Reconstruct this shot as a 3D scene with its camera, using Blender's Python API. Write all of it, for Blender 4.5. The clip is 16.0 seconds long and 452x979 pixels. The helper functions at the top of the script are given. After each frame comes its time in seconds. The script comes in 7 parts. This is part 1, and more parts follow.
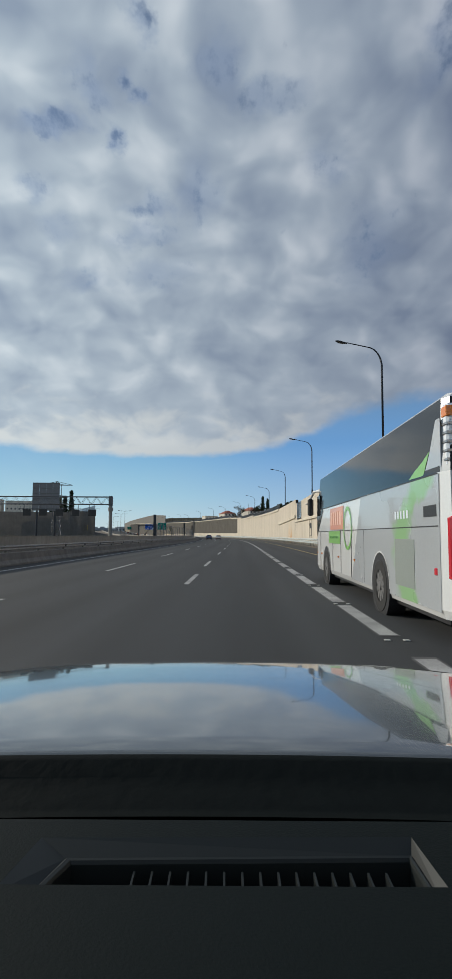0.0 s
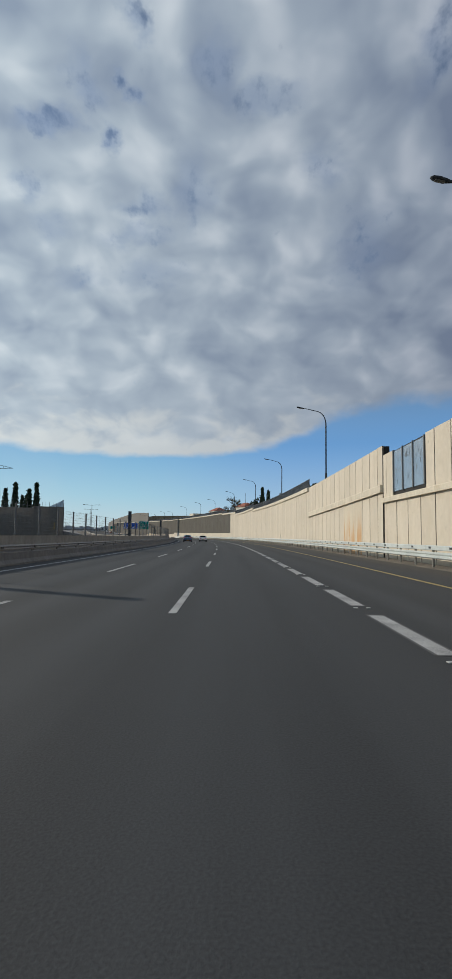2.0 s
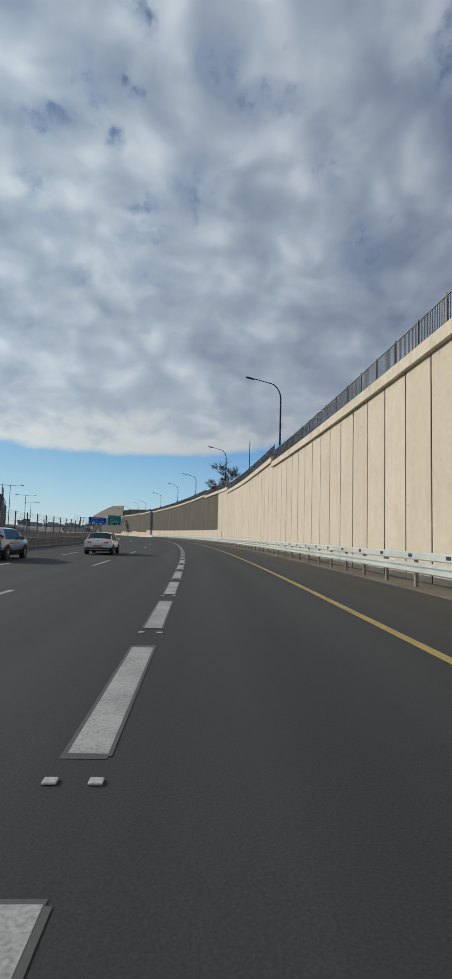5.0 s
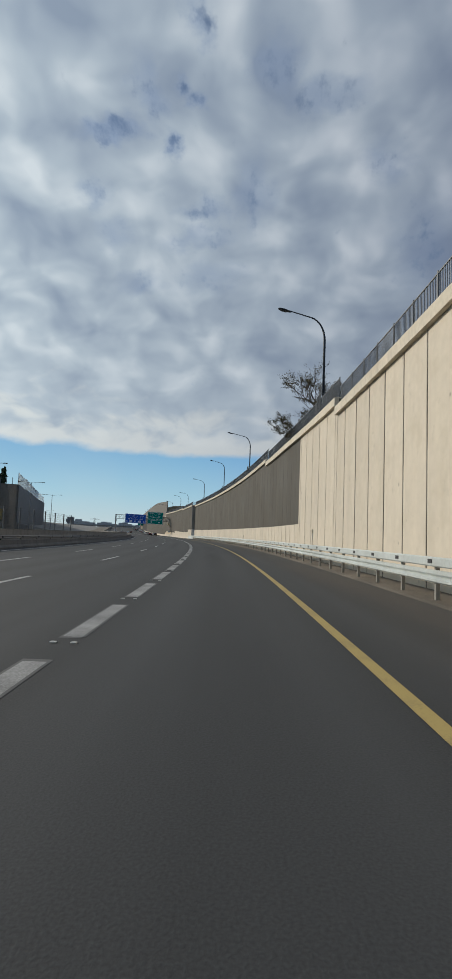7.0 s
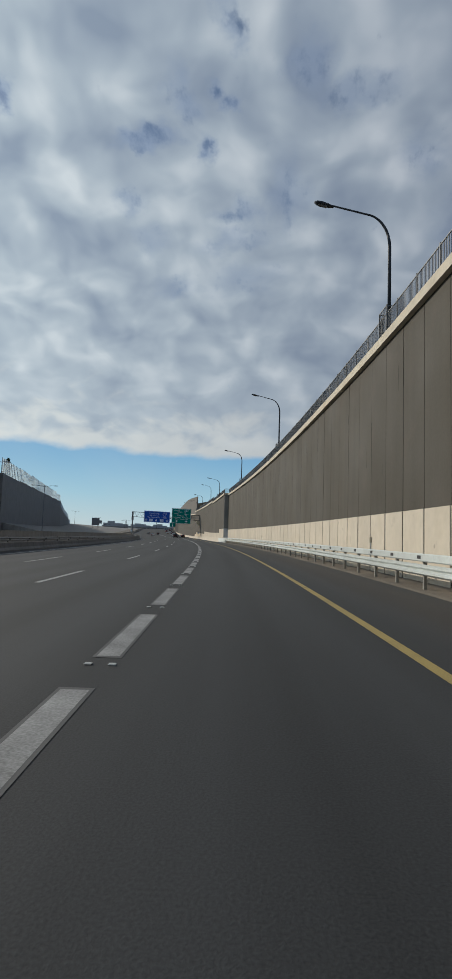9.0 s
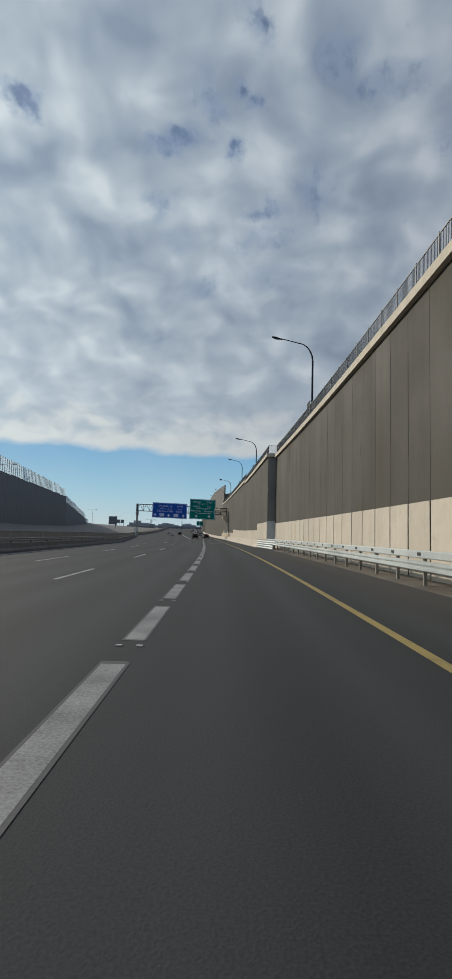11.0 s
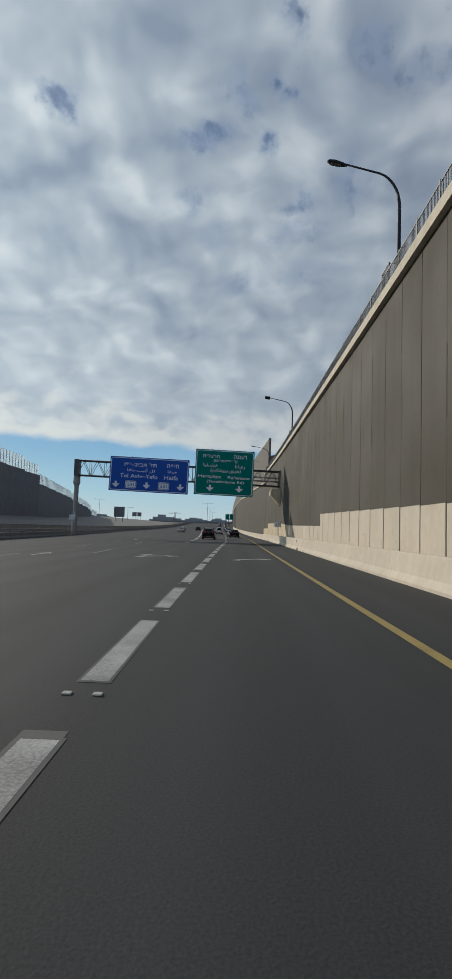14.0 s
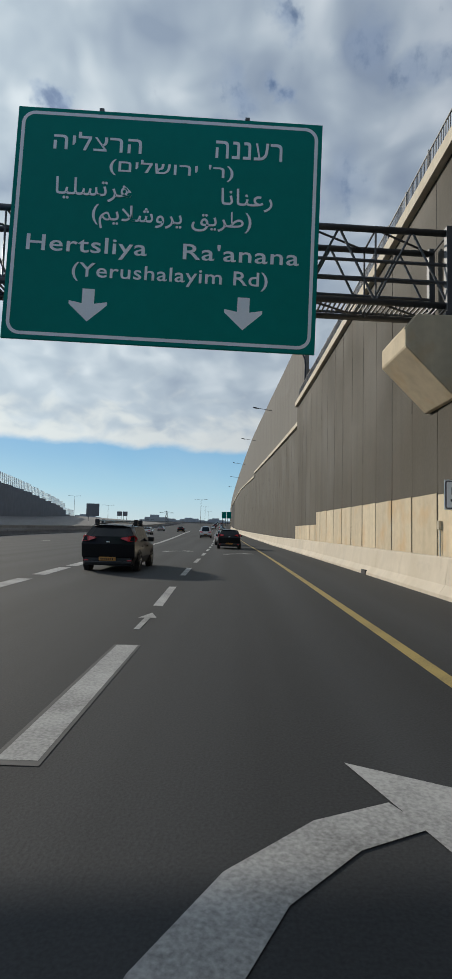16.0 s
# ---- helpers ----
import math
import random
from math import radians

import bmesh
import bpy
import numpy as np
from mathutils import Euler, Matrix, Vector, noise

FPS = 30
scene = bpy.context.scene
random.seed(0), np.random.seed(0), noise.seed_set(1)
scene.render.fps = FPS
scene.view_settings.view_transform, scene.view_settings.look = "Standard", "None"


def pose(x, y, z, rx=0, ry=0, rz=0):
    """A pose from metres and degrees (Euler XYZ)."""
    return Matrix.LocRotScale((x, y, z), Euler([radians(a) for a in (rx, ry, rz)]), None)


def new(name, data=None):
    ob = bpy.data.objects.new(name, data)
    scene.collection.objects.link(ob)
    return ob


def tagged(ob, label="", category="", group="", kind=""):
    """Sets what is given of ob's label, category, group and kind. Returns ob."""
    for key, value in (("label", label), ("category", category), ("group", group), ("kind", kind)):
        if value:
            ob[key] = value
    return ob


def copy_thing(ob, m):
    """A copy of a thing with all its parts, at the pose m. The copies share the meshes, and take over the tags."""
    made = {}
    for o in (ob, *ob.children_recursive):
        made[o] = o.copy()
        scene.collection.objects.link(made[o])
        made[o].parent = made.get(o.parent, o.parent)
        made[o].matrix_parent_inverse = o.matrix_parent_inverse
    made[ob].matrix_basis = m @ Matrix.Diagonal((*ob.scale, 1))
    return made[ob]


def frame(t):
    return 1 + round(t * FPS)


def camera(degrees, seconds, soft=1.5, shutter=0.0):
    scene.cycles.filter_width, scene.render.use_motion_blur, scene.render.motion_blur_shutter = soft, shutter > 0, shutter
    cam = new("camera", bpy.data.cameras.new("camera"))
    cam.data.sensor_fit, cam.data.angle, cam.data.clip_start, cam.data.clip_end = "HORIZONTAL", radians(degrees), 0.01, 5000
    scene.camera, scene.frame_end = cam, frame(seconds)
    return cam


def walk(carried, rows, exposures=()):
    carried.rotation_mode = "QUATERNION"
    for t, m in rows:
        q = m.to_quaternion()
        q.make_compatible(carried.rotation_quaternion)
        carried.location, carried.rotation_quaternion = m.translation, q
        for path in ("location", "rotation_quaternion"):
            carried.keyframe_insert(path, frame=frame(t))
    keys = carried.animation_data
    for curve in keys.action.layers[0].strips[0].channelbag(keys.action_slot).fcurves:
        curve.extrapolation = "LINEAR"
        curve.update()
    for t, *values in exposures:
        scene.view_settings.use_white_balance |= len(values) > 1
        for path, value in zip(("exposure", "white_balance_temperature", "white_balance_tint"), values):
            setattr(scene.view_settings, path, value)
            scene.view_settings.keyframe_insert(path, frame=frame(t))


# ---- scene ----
# The camera: metres, then yaw, pitch and lean in degrees.
cam = camera(45.58, 16.0)
PATH = [
    (0, -5.82, -40.03, 1.42, 1.52, 4.88, 0.39),
    (0.5, -6.07, -25.58, 1.42, 1.37, 4.93, 0.30),
    (1, -6.27, -10.22, 1.42, 1.25, 4.95, 0.33),
    (1.5, -6.38, 5.18, 1.42, 1.00, 4.95, 0.49),
    (2, -6.39, 20.71, 1.42, 0.71, 4.95, 0.74),
    (2.5, -6.29, 36.35, 1.42, 0.42, 4.87, 0.94),
    (3, -6.04, 52.21, 1.42, -0.19, 4.96, 1.00),
    (3.5, -5.63, 68.20, 1.42, -0.56, 4.83, 1.08),
    (4, -5.21, 83.76, 1.42, -0.66, 4.94, 1.20),
    (4.5, -4.90, 98.80, 1.42, -0.35, 4.95, 1.40),
    (5, -4.78, 113.46, 1.42, 0.53, 4.94, 1.55),
    (5.5, -4.95, 127.93, 1.42, 1.87, 4.92, 1.73),
    (6, -5.48, 142.27, 1.42, 3.50, 4.90, 1.79),
    (6.5, -6.44, 156.59, 1.42, 5.18, 4.89, 1.85),
    (7, -7.92, 170.98, 1.42, 6.62, 4.92, 2.22),
    (7.5, -9.73, 185.32, 1.42, 7.77, 4.95, 2.30),
    (8, -11.80, 199.42, 1.42, 8.84, 4.97, 2.17),
    (8.5, -14.09, 213.43, 1.42, 9.78, 4.97, 2.03),
    (9, -16.61, 227.50, 1.42, 10.64, 4.96, 1.91),
    (9.5, -19.35, 241.75, 1.42, 11.67, 4.95, 1.74),
    (10, -22.34, 256.19, 1.42, 12.56, 4.92, 1.58),
    (10.5, -25.59, 270.83, 1.42, 13.31, 4.88, 1.47),
    (11, -29.07, 285.70, 1.42, 13.97, 4.83, 1.48),
    (11.5, -32.77, 300.82, 1.42, 14.67, 4.76, 1.65),
    (12, -36.67, 316.21, 1.42, 15.49, 4.69, 2.04),
    (12.5, -40.82, 331.63, 1.42, 16.29, 4.49, 2.33),
    (13, -45.26, 346.97, 1.42, 16.90, 4.49, 2.28),
    (13.5, -49.87, 362.31, 1.42, 17.32, 4.35, 2.09),
    (14, -54.45, 377.42, 1.42, 17.41, 4.32, 1.95),
    (14.5, -58.89, 392.11, 1.42, 17.19, 4.17, 1.81),
    (15, -63.18, 406.62, 1.42, 17.06, 4.26, 1.60),
    (15.5, -67.23, 420.98, 1.42, 17.01, 4.44, 1.51),
    (16, -70.97, 434.80, 1.42, 17.24, 4.40, 1.46),
]
walk(cam, [(t, pose(x, y, z, 0, 0, yaw) @ pose(0, 0, 0, 90 + pitch) @ pose(0, 0, 0, 0, 0, lean)) for t, x, y, z, yaw, pitch, lean in PATH], [(0.0, 0.0), (7.5, -0.07), (8.0, -0.12), (13.0, -0.14), (15.0, -0.16), (16.0, 0.04)])

# The road's course: its curvature (per km) at stations along the yellow edge line.
BENDS = [(-40, -0.187), (0, -0.069), (40, 0.337), (80, 0.553), (120, 1.003), (160, 1.036), (200, 1.241), (240, 1.157), (280, 0.950), (320, 0.720), (360, 0.286), (400, -0.137), (425, -0.11), (455, 0.41), (500, 0.45), (540, -0.05)]

# ---- world and sun ----
SUN_WAY = Vector((1.233, -0.616, -0.55)).normalized()

RIFTS = [(-0.193, 0.623, 0.014, 0.026, 0.62), (-0.141, 0.638, 0.009, 0.01, 0.85), (-0.251, 0.675, 0.026, 0.011, 0.85), (-0.175, 0.701, 0.01, 0.013, 1.1), (-0.119, 0.555, 0.011, 0.015, 0.75), (-0.137, 0.813, 0.026, 0.014, 0.6), (-0.167, 0.855, 0.04, 0.013, 0.5), (0.027, 0.651, 0.039, 0.012, 0.5), (-0.068, 0.791, 0.019, 0.044, 0.45), (-0.024, 0.612, 0.017, 0.022, 0.55), (-0.31, 0.761, 0.014, 0.019, 0.5), (-0.284, 0.94, 0.028, 0.016, 0.42), (0.128, 0.747, 0.022, 0.02, 0.5), (-0.426, 0.565, 0.011, 0.015, 1.0), (0.214, 0.876, 0.033, 0.056, 0.45), (0.236, 0.581, 0.015, 0.043, 0.6), (-0.297, 0.832, 0.02, 0.016, 0.4), (-0.154, 0.936, 0.041, 0.021, 0.4)]


def build_world():
    world = bpy.data.worlds.new("sky")
    scene.world = world
    world.use_nodes = True
    nt = world.node_tree
    nt.nodes.clear()
    out = nt.nodes.new("ShaderNodeOutputWorld")
    mixs = nt.nodes.new("ShaderNodeMixShader")
    blue = nt.nodes.new("ShaderNodeBackground")
    cloud = nt.nodes.new("ShaderNodeBackground")
    sky = nt.nodes.new("ShaderNodeTexSky")
    sky.sky_type = "NISHITA"
    sky.sun_disc = False
    sky.sun_elevation = math.asin(-SUN_WAY.z)
    sky.sun_rotation = math.atan2(-SUN_WAY.x, -SUN_WAY.y)
    sky.altitude = 50
    sky.air_density, sky.dust_density, sky.ozone_density = 1.0, 0.6, 2.0
    nt.links.new(sky.outputs[0], blue.inputs[0])
    blue.inputs[1].default_value = 0.085
    co = nt.nodes.new("ShaderNodeTexCoord")
    sep = nt.nodes.new("ShaderNodeSeparateXYZ")
    nt.links.new(co.outputs["Generated"], sep.inputs[0])

    def m(op, a, b=None, c=None, clamp=False):
        n = nt.nodes.new("ShaderNodeMath")
        n.operation = op
        n.use_clamp = clamp
        for i, v in enumerate((a, b, c)):
            if v is None:
                continue
            if isinstance(v, (int, float)):
                n.inputs[i].default_value = v
            else:
                nt.links.new(v, n.inputs[i])
        return n.outputs[0]

    def ramp(v, lo, hi):
        n = nt.nodes.new("ShaderNodeMapRange")
        n.interpolation_type = "SMOOTHSTEP"
        nt.links.new(v, n.inputs[0])
        n.inputs[1].default_value, n.inputs[2].default_value = lo, hi
        return n.outputs[0]

    def fbm(vec, scale, detail, rough, offset=(0, 0, 0), stretch=(1, 1, 1), distort=0.0):
        mp = nt.nodes.new("ShaderNodeMapping")
        mp.inputs["Location"].default_value = offset
        mp.inputs["Scale"].default_value = stretch
        nt.links.new(vec, mp.inputs["Vector"])
        n = nt.nodes.new("ShaderNodeTexNoise")
        n.inputs["Scale"].default_value = scale
        n.inputs["Detail"].default_value = detail
        n.inputs["Roughness"].default_value = rough
        n.inputs["Distortion"].default_value = distort
        nt.links.new(mp.outputs[0], n.inputs["Vector"])
        return n.outputs["Fac"]

    up = m("MAXIMUM", sep.outputs["Z"], 0.03)
    far = m("DIVIDE", m("SQRT", m("ADD", m("POWER", sep.outputs["X"], 2), m("POWER", sep.outputs["Y"], 2))), up)
    # the deck is a layer with depth, so its puffs shrink less than a flat sheet's towards the horizon
    deep = m("ADD", up, 0.5)
    flat = nt.nodes.new("ShaderNodeCombineXYZ")
    nt.links.new(m("DIVIDE", sep.outputs["X"], deep), flat.inputs[0])
    nt.links.new(m("DIVIDE", sep.outputs["Y"], deep), flat.inputs[1])
    p = flat.outputs[0]
    wob = nt.nodes.new("ShaderNodeTexNoise")
    wob.inputs["Scale"].default_value, wob.inputs["Detail"].default_value = 6.0, 2
    nt.links.new(p, wob.inputs["Vector"])
    bend = nt.nodes.new("ShaderNodeVectorMath")
    bend.operation = "MULTIPLY_ADD"
    bend.inputs[1].default_value = (0.10, 0.10, 0)
    nt.links.new(wob.outputs["Color"], bend.inputs[0])
    nt.links.new(p, bend.inputs[2])
    cell = nt.nodes.new("ShaderNodeTexVoronoi")
    cell.feature = "SMOOTH_F1"
    cell.inputs["Scale"].default_value, cell.inputs["Smoothness"].default_value = 10.0, 0.6
    cell.inputs["Detail"].default_value, cell.inputs["Roughness"].default_value = 1.0, 0.4
    nt.links.new(bend.outputs[0], cell.inputs["Vector"])
    puff = m("SUBTRACT", 1.0, m("MULTIPLY", cell.outputs["Distance"], 1.15))
    soft = fbm(p, 1.7, 3, 0.5, (9.1, 4.3, 2.0))
    bank_noise = fbm(bend.outputs[0], 6.0, 3, 0.45, (3.7, 1.9, 4.0), (1.1, 0.9, 1))
    fine = fbm(bend.outputs[0], 13.0, 4, 0.42, (2.2, 6.1, 7.0))
    # rifts in the deck: place on the deck, half widths, depth
    warp = nt.nodes.new("ShaderNodeTexNoise")
    warp.inputs["Scale"].default_value, warp.inputs["Detail"].default_value, warp.inputs["Roughness"].default_value = 22.0, 4, 0.55
    nt.links.new(p, warp.inputs["Vector"])
    torn = nt.nodes.new("ShaderNodeVectorMath")
    torn.operation = "MULTIPLY_ADD"
    torn.inputs[1].default_value = (0.085, 0.085, 0)
    nt.links.new(warp.outputs["Color"], torn.inputs[0])
    nt.links.new(p, torn.inputs[2])
    rift = None
    for u, v, ru, rv, deep_k in RIFTS:
        mp = nt.nodes.new("ShaderNodeMapping")
        mp.inputs["Scale"].default_value = (1 / (ru * 2.4), 1 / (rv * 2.4), 0)
        mp.inputs["Location"].default_value = (-(u + 0.0425) / (ru * 2.4), -(v + 0.0425) / (rv * 2.4), 0)
        nt.links.new(torn.outputs[0], mp.inputs["Vector"])
        ln = nt.nodes.new("ShaderNodeVectorMath")
        ln.operation = "LENGTH"
        nt.links.new(mp.outputs[0], ln.inputs[0])
        one = m("MULTIPLY", ramp(ln.outputs["Value"], 1.0, 0.0), deep_k)
        rift = one if rift is None else m("MAXIMUM", rift, one)
    # the deck ends in a ragged bank far out, nearer on the right
    edge = fbm(p, 3.4, 6, 0.55, (1.3, 7.7, 5.0))
    side = ramp(m("DIVIDE", sep.outputs["X"], m("MAXIMUM", sep.outputs["Y"], 0.05)), -0.10, 0.32)
    reach = m("SUBTRACT", 6.5, m("MULTIPLY", side, 2.4))
    bank = ramp(m("SUBTRACT", m("ADD", far, m("MULTIPLY", m("SUBTRACT", edge, 0.5), 2.6)), reach), 0.45, -0.25)
    wisps = m("MULTIPLY", ramp(fbm(p, 0.8, 5, 0.6, (5.0, 2.0, 1.0), (1, 0.4, 1)), 0.52, 0.75), 0.22)
    shred = fbm(p, 34.0, 4, 0.6, (4.4, 8.1, 3.0), (1.3, 0.8, 1))
    open_sky = ramp(m("ADD", rift, m("MULTIPLY", m("SUBTRACT", shred, 0.5), 2.2)), 0.30, 1.30)
    cover = m("MULTIPLY", m("SUBTRACT", 1.0, m("MULTIPLY", open_sky, 0.85)), bank)
    cover = m("MAXIMUM", cover, m("MULTIPLY", wisps, ramp(sep.outputs["Z"], 0.0, 0.05)))
    # puffs catch the light on the side towards the sun
    moved = nt.nodes.new("ShaderNodeVectorMath")
    moved.operation = "ADD"
    moved.inputs[1].default_value = (-0.022, 0.012, 0)
    nt.links.new(bend.outputs[0], moved.inputs[0])
    relief = m("SUBTRACT", fbm(bend.outputs[0], 9.0, 3, 0.42, (5.2, 3.1, 6.0)), fbm(moved.outputs[0], 9.0, 3, 0.42, (5.2, 3.1, 6.0)))
    tone = m("ADD", m("ADD", m("MULTIPLY", puff, 0.50), m("MULTIPLY", soft, 0.12)), m("ADD", m("MULTIPLY", bank_noise, 0.42), m("MULTIPLY", fine, 0.23)))
    tone = m("ADD", tone, m("MULTIPLY", relief, 1.0))
    tone = m("SUBTRACT", tone, m("MULTIPLY", rift, 0.16))
    calm = m("MULTIPLY", ramp(far, 2.0, 4.5), 0.55)
    tone = m("ADD", m("MULTIPLY", tone, m("SUBTRACT", 1.0, calm)), m("MULTIPLY", calm, 0.58))
    cr = nt.nodes.new("ShaderNodeValToRGB")
    cr.color_ramp.elements[0].position, cr.color_ramp.elements[1].position = 0.22, 0.80
    cr.color_ramp.elements[0].color, cr.color_ramp.elements[1].color = (0.262, 0.33, 0.44, 1), (0.60, 0.67, 0.745, 1)
    mid = cr.color_ramp.elements.new(0.53)
    mid.color = (0.406, 0.485, 0.578, 1)
    nt.links.new(tone, cr.inputs[0])
    # sunlit rim of the bank, low over the horizon
    rim = nt.nodes.new("ShaderNodeMix")
    rim.data_type = "RGBA"
    nt.links.new(m("MULTIPLY", ramp(m("SUBTRACT", far, m("MULTIPLY", m("SUBTRACT", 0.5, fine), 6.0)), 4.2, 6.2), 0.75), rim.inputs[0])
    veil = nt.nodes.new("ShaderNodeMix")
    veil.data_type = "RGBA"
    nt.links.new(m("MULTIPLY", rift, 0.75, clamp=True), veil.inputs[0])
    nt.links.new(cr.outputs[0], veil.inputs[6])
    veil.inputs[7].default_value = (0.27, 0.36, 0.53, 1)
    nt.links.new(veil.outputs[2], rim.inputs[6])
    rim.inputs[7].default_value = (0.64, 0.68, 0.70, 1)
    # brighter and warmer towards the sun, bluer away from it
    lean = nt.nodes.new("ShaderNodeVectorMath")
    lean.operation = "MULTIPLY_ADD"
    lean.inputs[1].default_value = (-0.80, -0.79, -0.66)
    lean.inputs[2].default_value = (1, 1, 1)
    nt.links.new(sep.outputs["X"], lean.inputs[0])
    lit = nt.nodes.new("ShaderNodeVectorMath")
    lit.operation = "MULTIPLY"
    nt.links.new(rim.outputs[2], lit.inputs[0])
    nt.links.new(lean.outputs[0], lit.inputs[1])
    nt.links.new(lit.outputs[0], cloud.inputs[0])
    cloud.inputs[1].default_value = 0.83
    nt.links.new(cover, mixs.inputs[0])
    haze = nt.nodes.new("ShaderNodeBackground")
    tint = nt.nodes.new("ShaderNodeValToRGB")
    tint.color_ramp.elements[0].position, tint.color_ramp.elements[1].position = 0.0, 0.17
    tint.color_ramp.elements[0].color, tint.color_ramp.elements[1].color = (0.54, 0.69, 0.76, 1), (0.15, 0.40, 0.68, 1)
    pale = tint.color_ramp.elements.new(0.07)
    pale.color = (0.34, 0.60, 0.76, 1)
    nt.links.new(sep.outputs["Z"], tint.inputs[0])
    # away from the sun the clear strip is a deeper blue
    deep_blue = nt.nodes.new("ShaderNodeValToRGB")
    deep_blue.color_ramp.elements[0].position, deep_blue.color_ramp.elements[1].position = 0.0, 0.17
    deep_blue.color_ramp.elements[0].color, deep_blue.color_ramp.elements[1].color = (0.44, 0.62, 0.78, 1), (0.12, 0.33, 0.68, 1)
    nt.links.new(sep.outputs["Z"], deep_blue.inputs[0])
    clear = nt.nodes.new("ShaderNodeMix")
    clear.data_type = "RGBA"
    nt.links.new(ramp(sep.outputs["X"], -0.22, 0.14), clear.inputs[0])
    nt.links.new(tint.outputs[0], clear.inputs[6])
    nt.links.new(deep_blue.outputs[0], clear.inputs[7])
    nt.links.new(clear.outputs[2], haze.inputs[0])
    low = nt.nodes.new("ShaderNodeMixShader")
    nt.links.new(m("MULTIPLY", ramp(sep.outputs["Z"], 0.34, 0.12), 0.85), low.inputs[0])
    nt.links.new(blue.outputs[0], low.inputs[1])
    nt.links.new(haze.outputs[0], low.inputs[2])
    nt.links.new(low.outputs[0], mixs.inputs[1])
    nt.links.new(cloud.outputs[0], mixs.inputs[2])
    nt.links.new(mixs.outputs[0], out.inputs[0])


build_world()
sun_data = bpy.data.lights.new("sun", "SUN")
sun_data.energy, sun_data.angle, sun_data.color = 2.9, radians(0.6), (1.0, 0.91, 0.77)
sun = new("sun", sun_data)
sun.rotation_euler = SUN_WAY.to_track_quat("-Z", "Y").to_euler()
sun.location = (-60, 60, 60)

# ---- the road's own coordinates: s along, d to the right of the yellow line, z up ----
GRID = np.arange(-200.0, 1500.0, 2.0)
_bend = np.interp(GRID, [b[0] for b in BENDS], [b[1] for b in BENDS]) * 1e-3
_turn = np.concatenate([[0], np.cumsum(_bend[1:] + _bend[:-1])])
_turn -= np.interp(0, GRID, _turn)
_sx, _sy = -np.sin(_turn), np.cos(_turn)
_px = np.concatenate([[0], np.cumsum(_sx[1:] + _sx[:-1])])
_py = np.concatenate([[0], np.cumsum(_sy[1:] + _sy[:-1])])
_px -= np.interp(0, GRID, _px)
_py -= np.interp(0, GRID, _py)


# far ahead the road climbs
RISE = ((500, 0.0), (530, 0.2), (560, 0.45), (600, 0.85), (650, 1.5), (700, 2.4), (800, 5.0), (860, 6.6), (920, 7.4), (1500, 7.6))


def rise(s):
    return float(np.interp(s, [q[0] for q in RISE], [q[1] for q in RISE]))


def heading(s):
    return float(np.interp(s, GRID, _turn))


def at(s, d, z=0.0):
    a = heading(s)
    return Vector((float(np.interp(s, GRID, _px)) + d * math.cos(a), float(np.interp(s, GRID, _py)) + d * math.sin(a), z + rise(s)))


def stand(s, d, z=0.0, turn=0.0):
    """A pose on the road: x to the right, y ahead."""
    return Matrix.Translation(at(s, d, z)) @ Matrix.Rotation(heading(s) + radians(turn), 4, "Z")


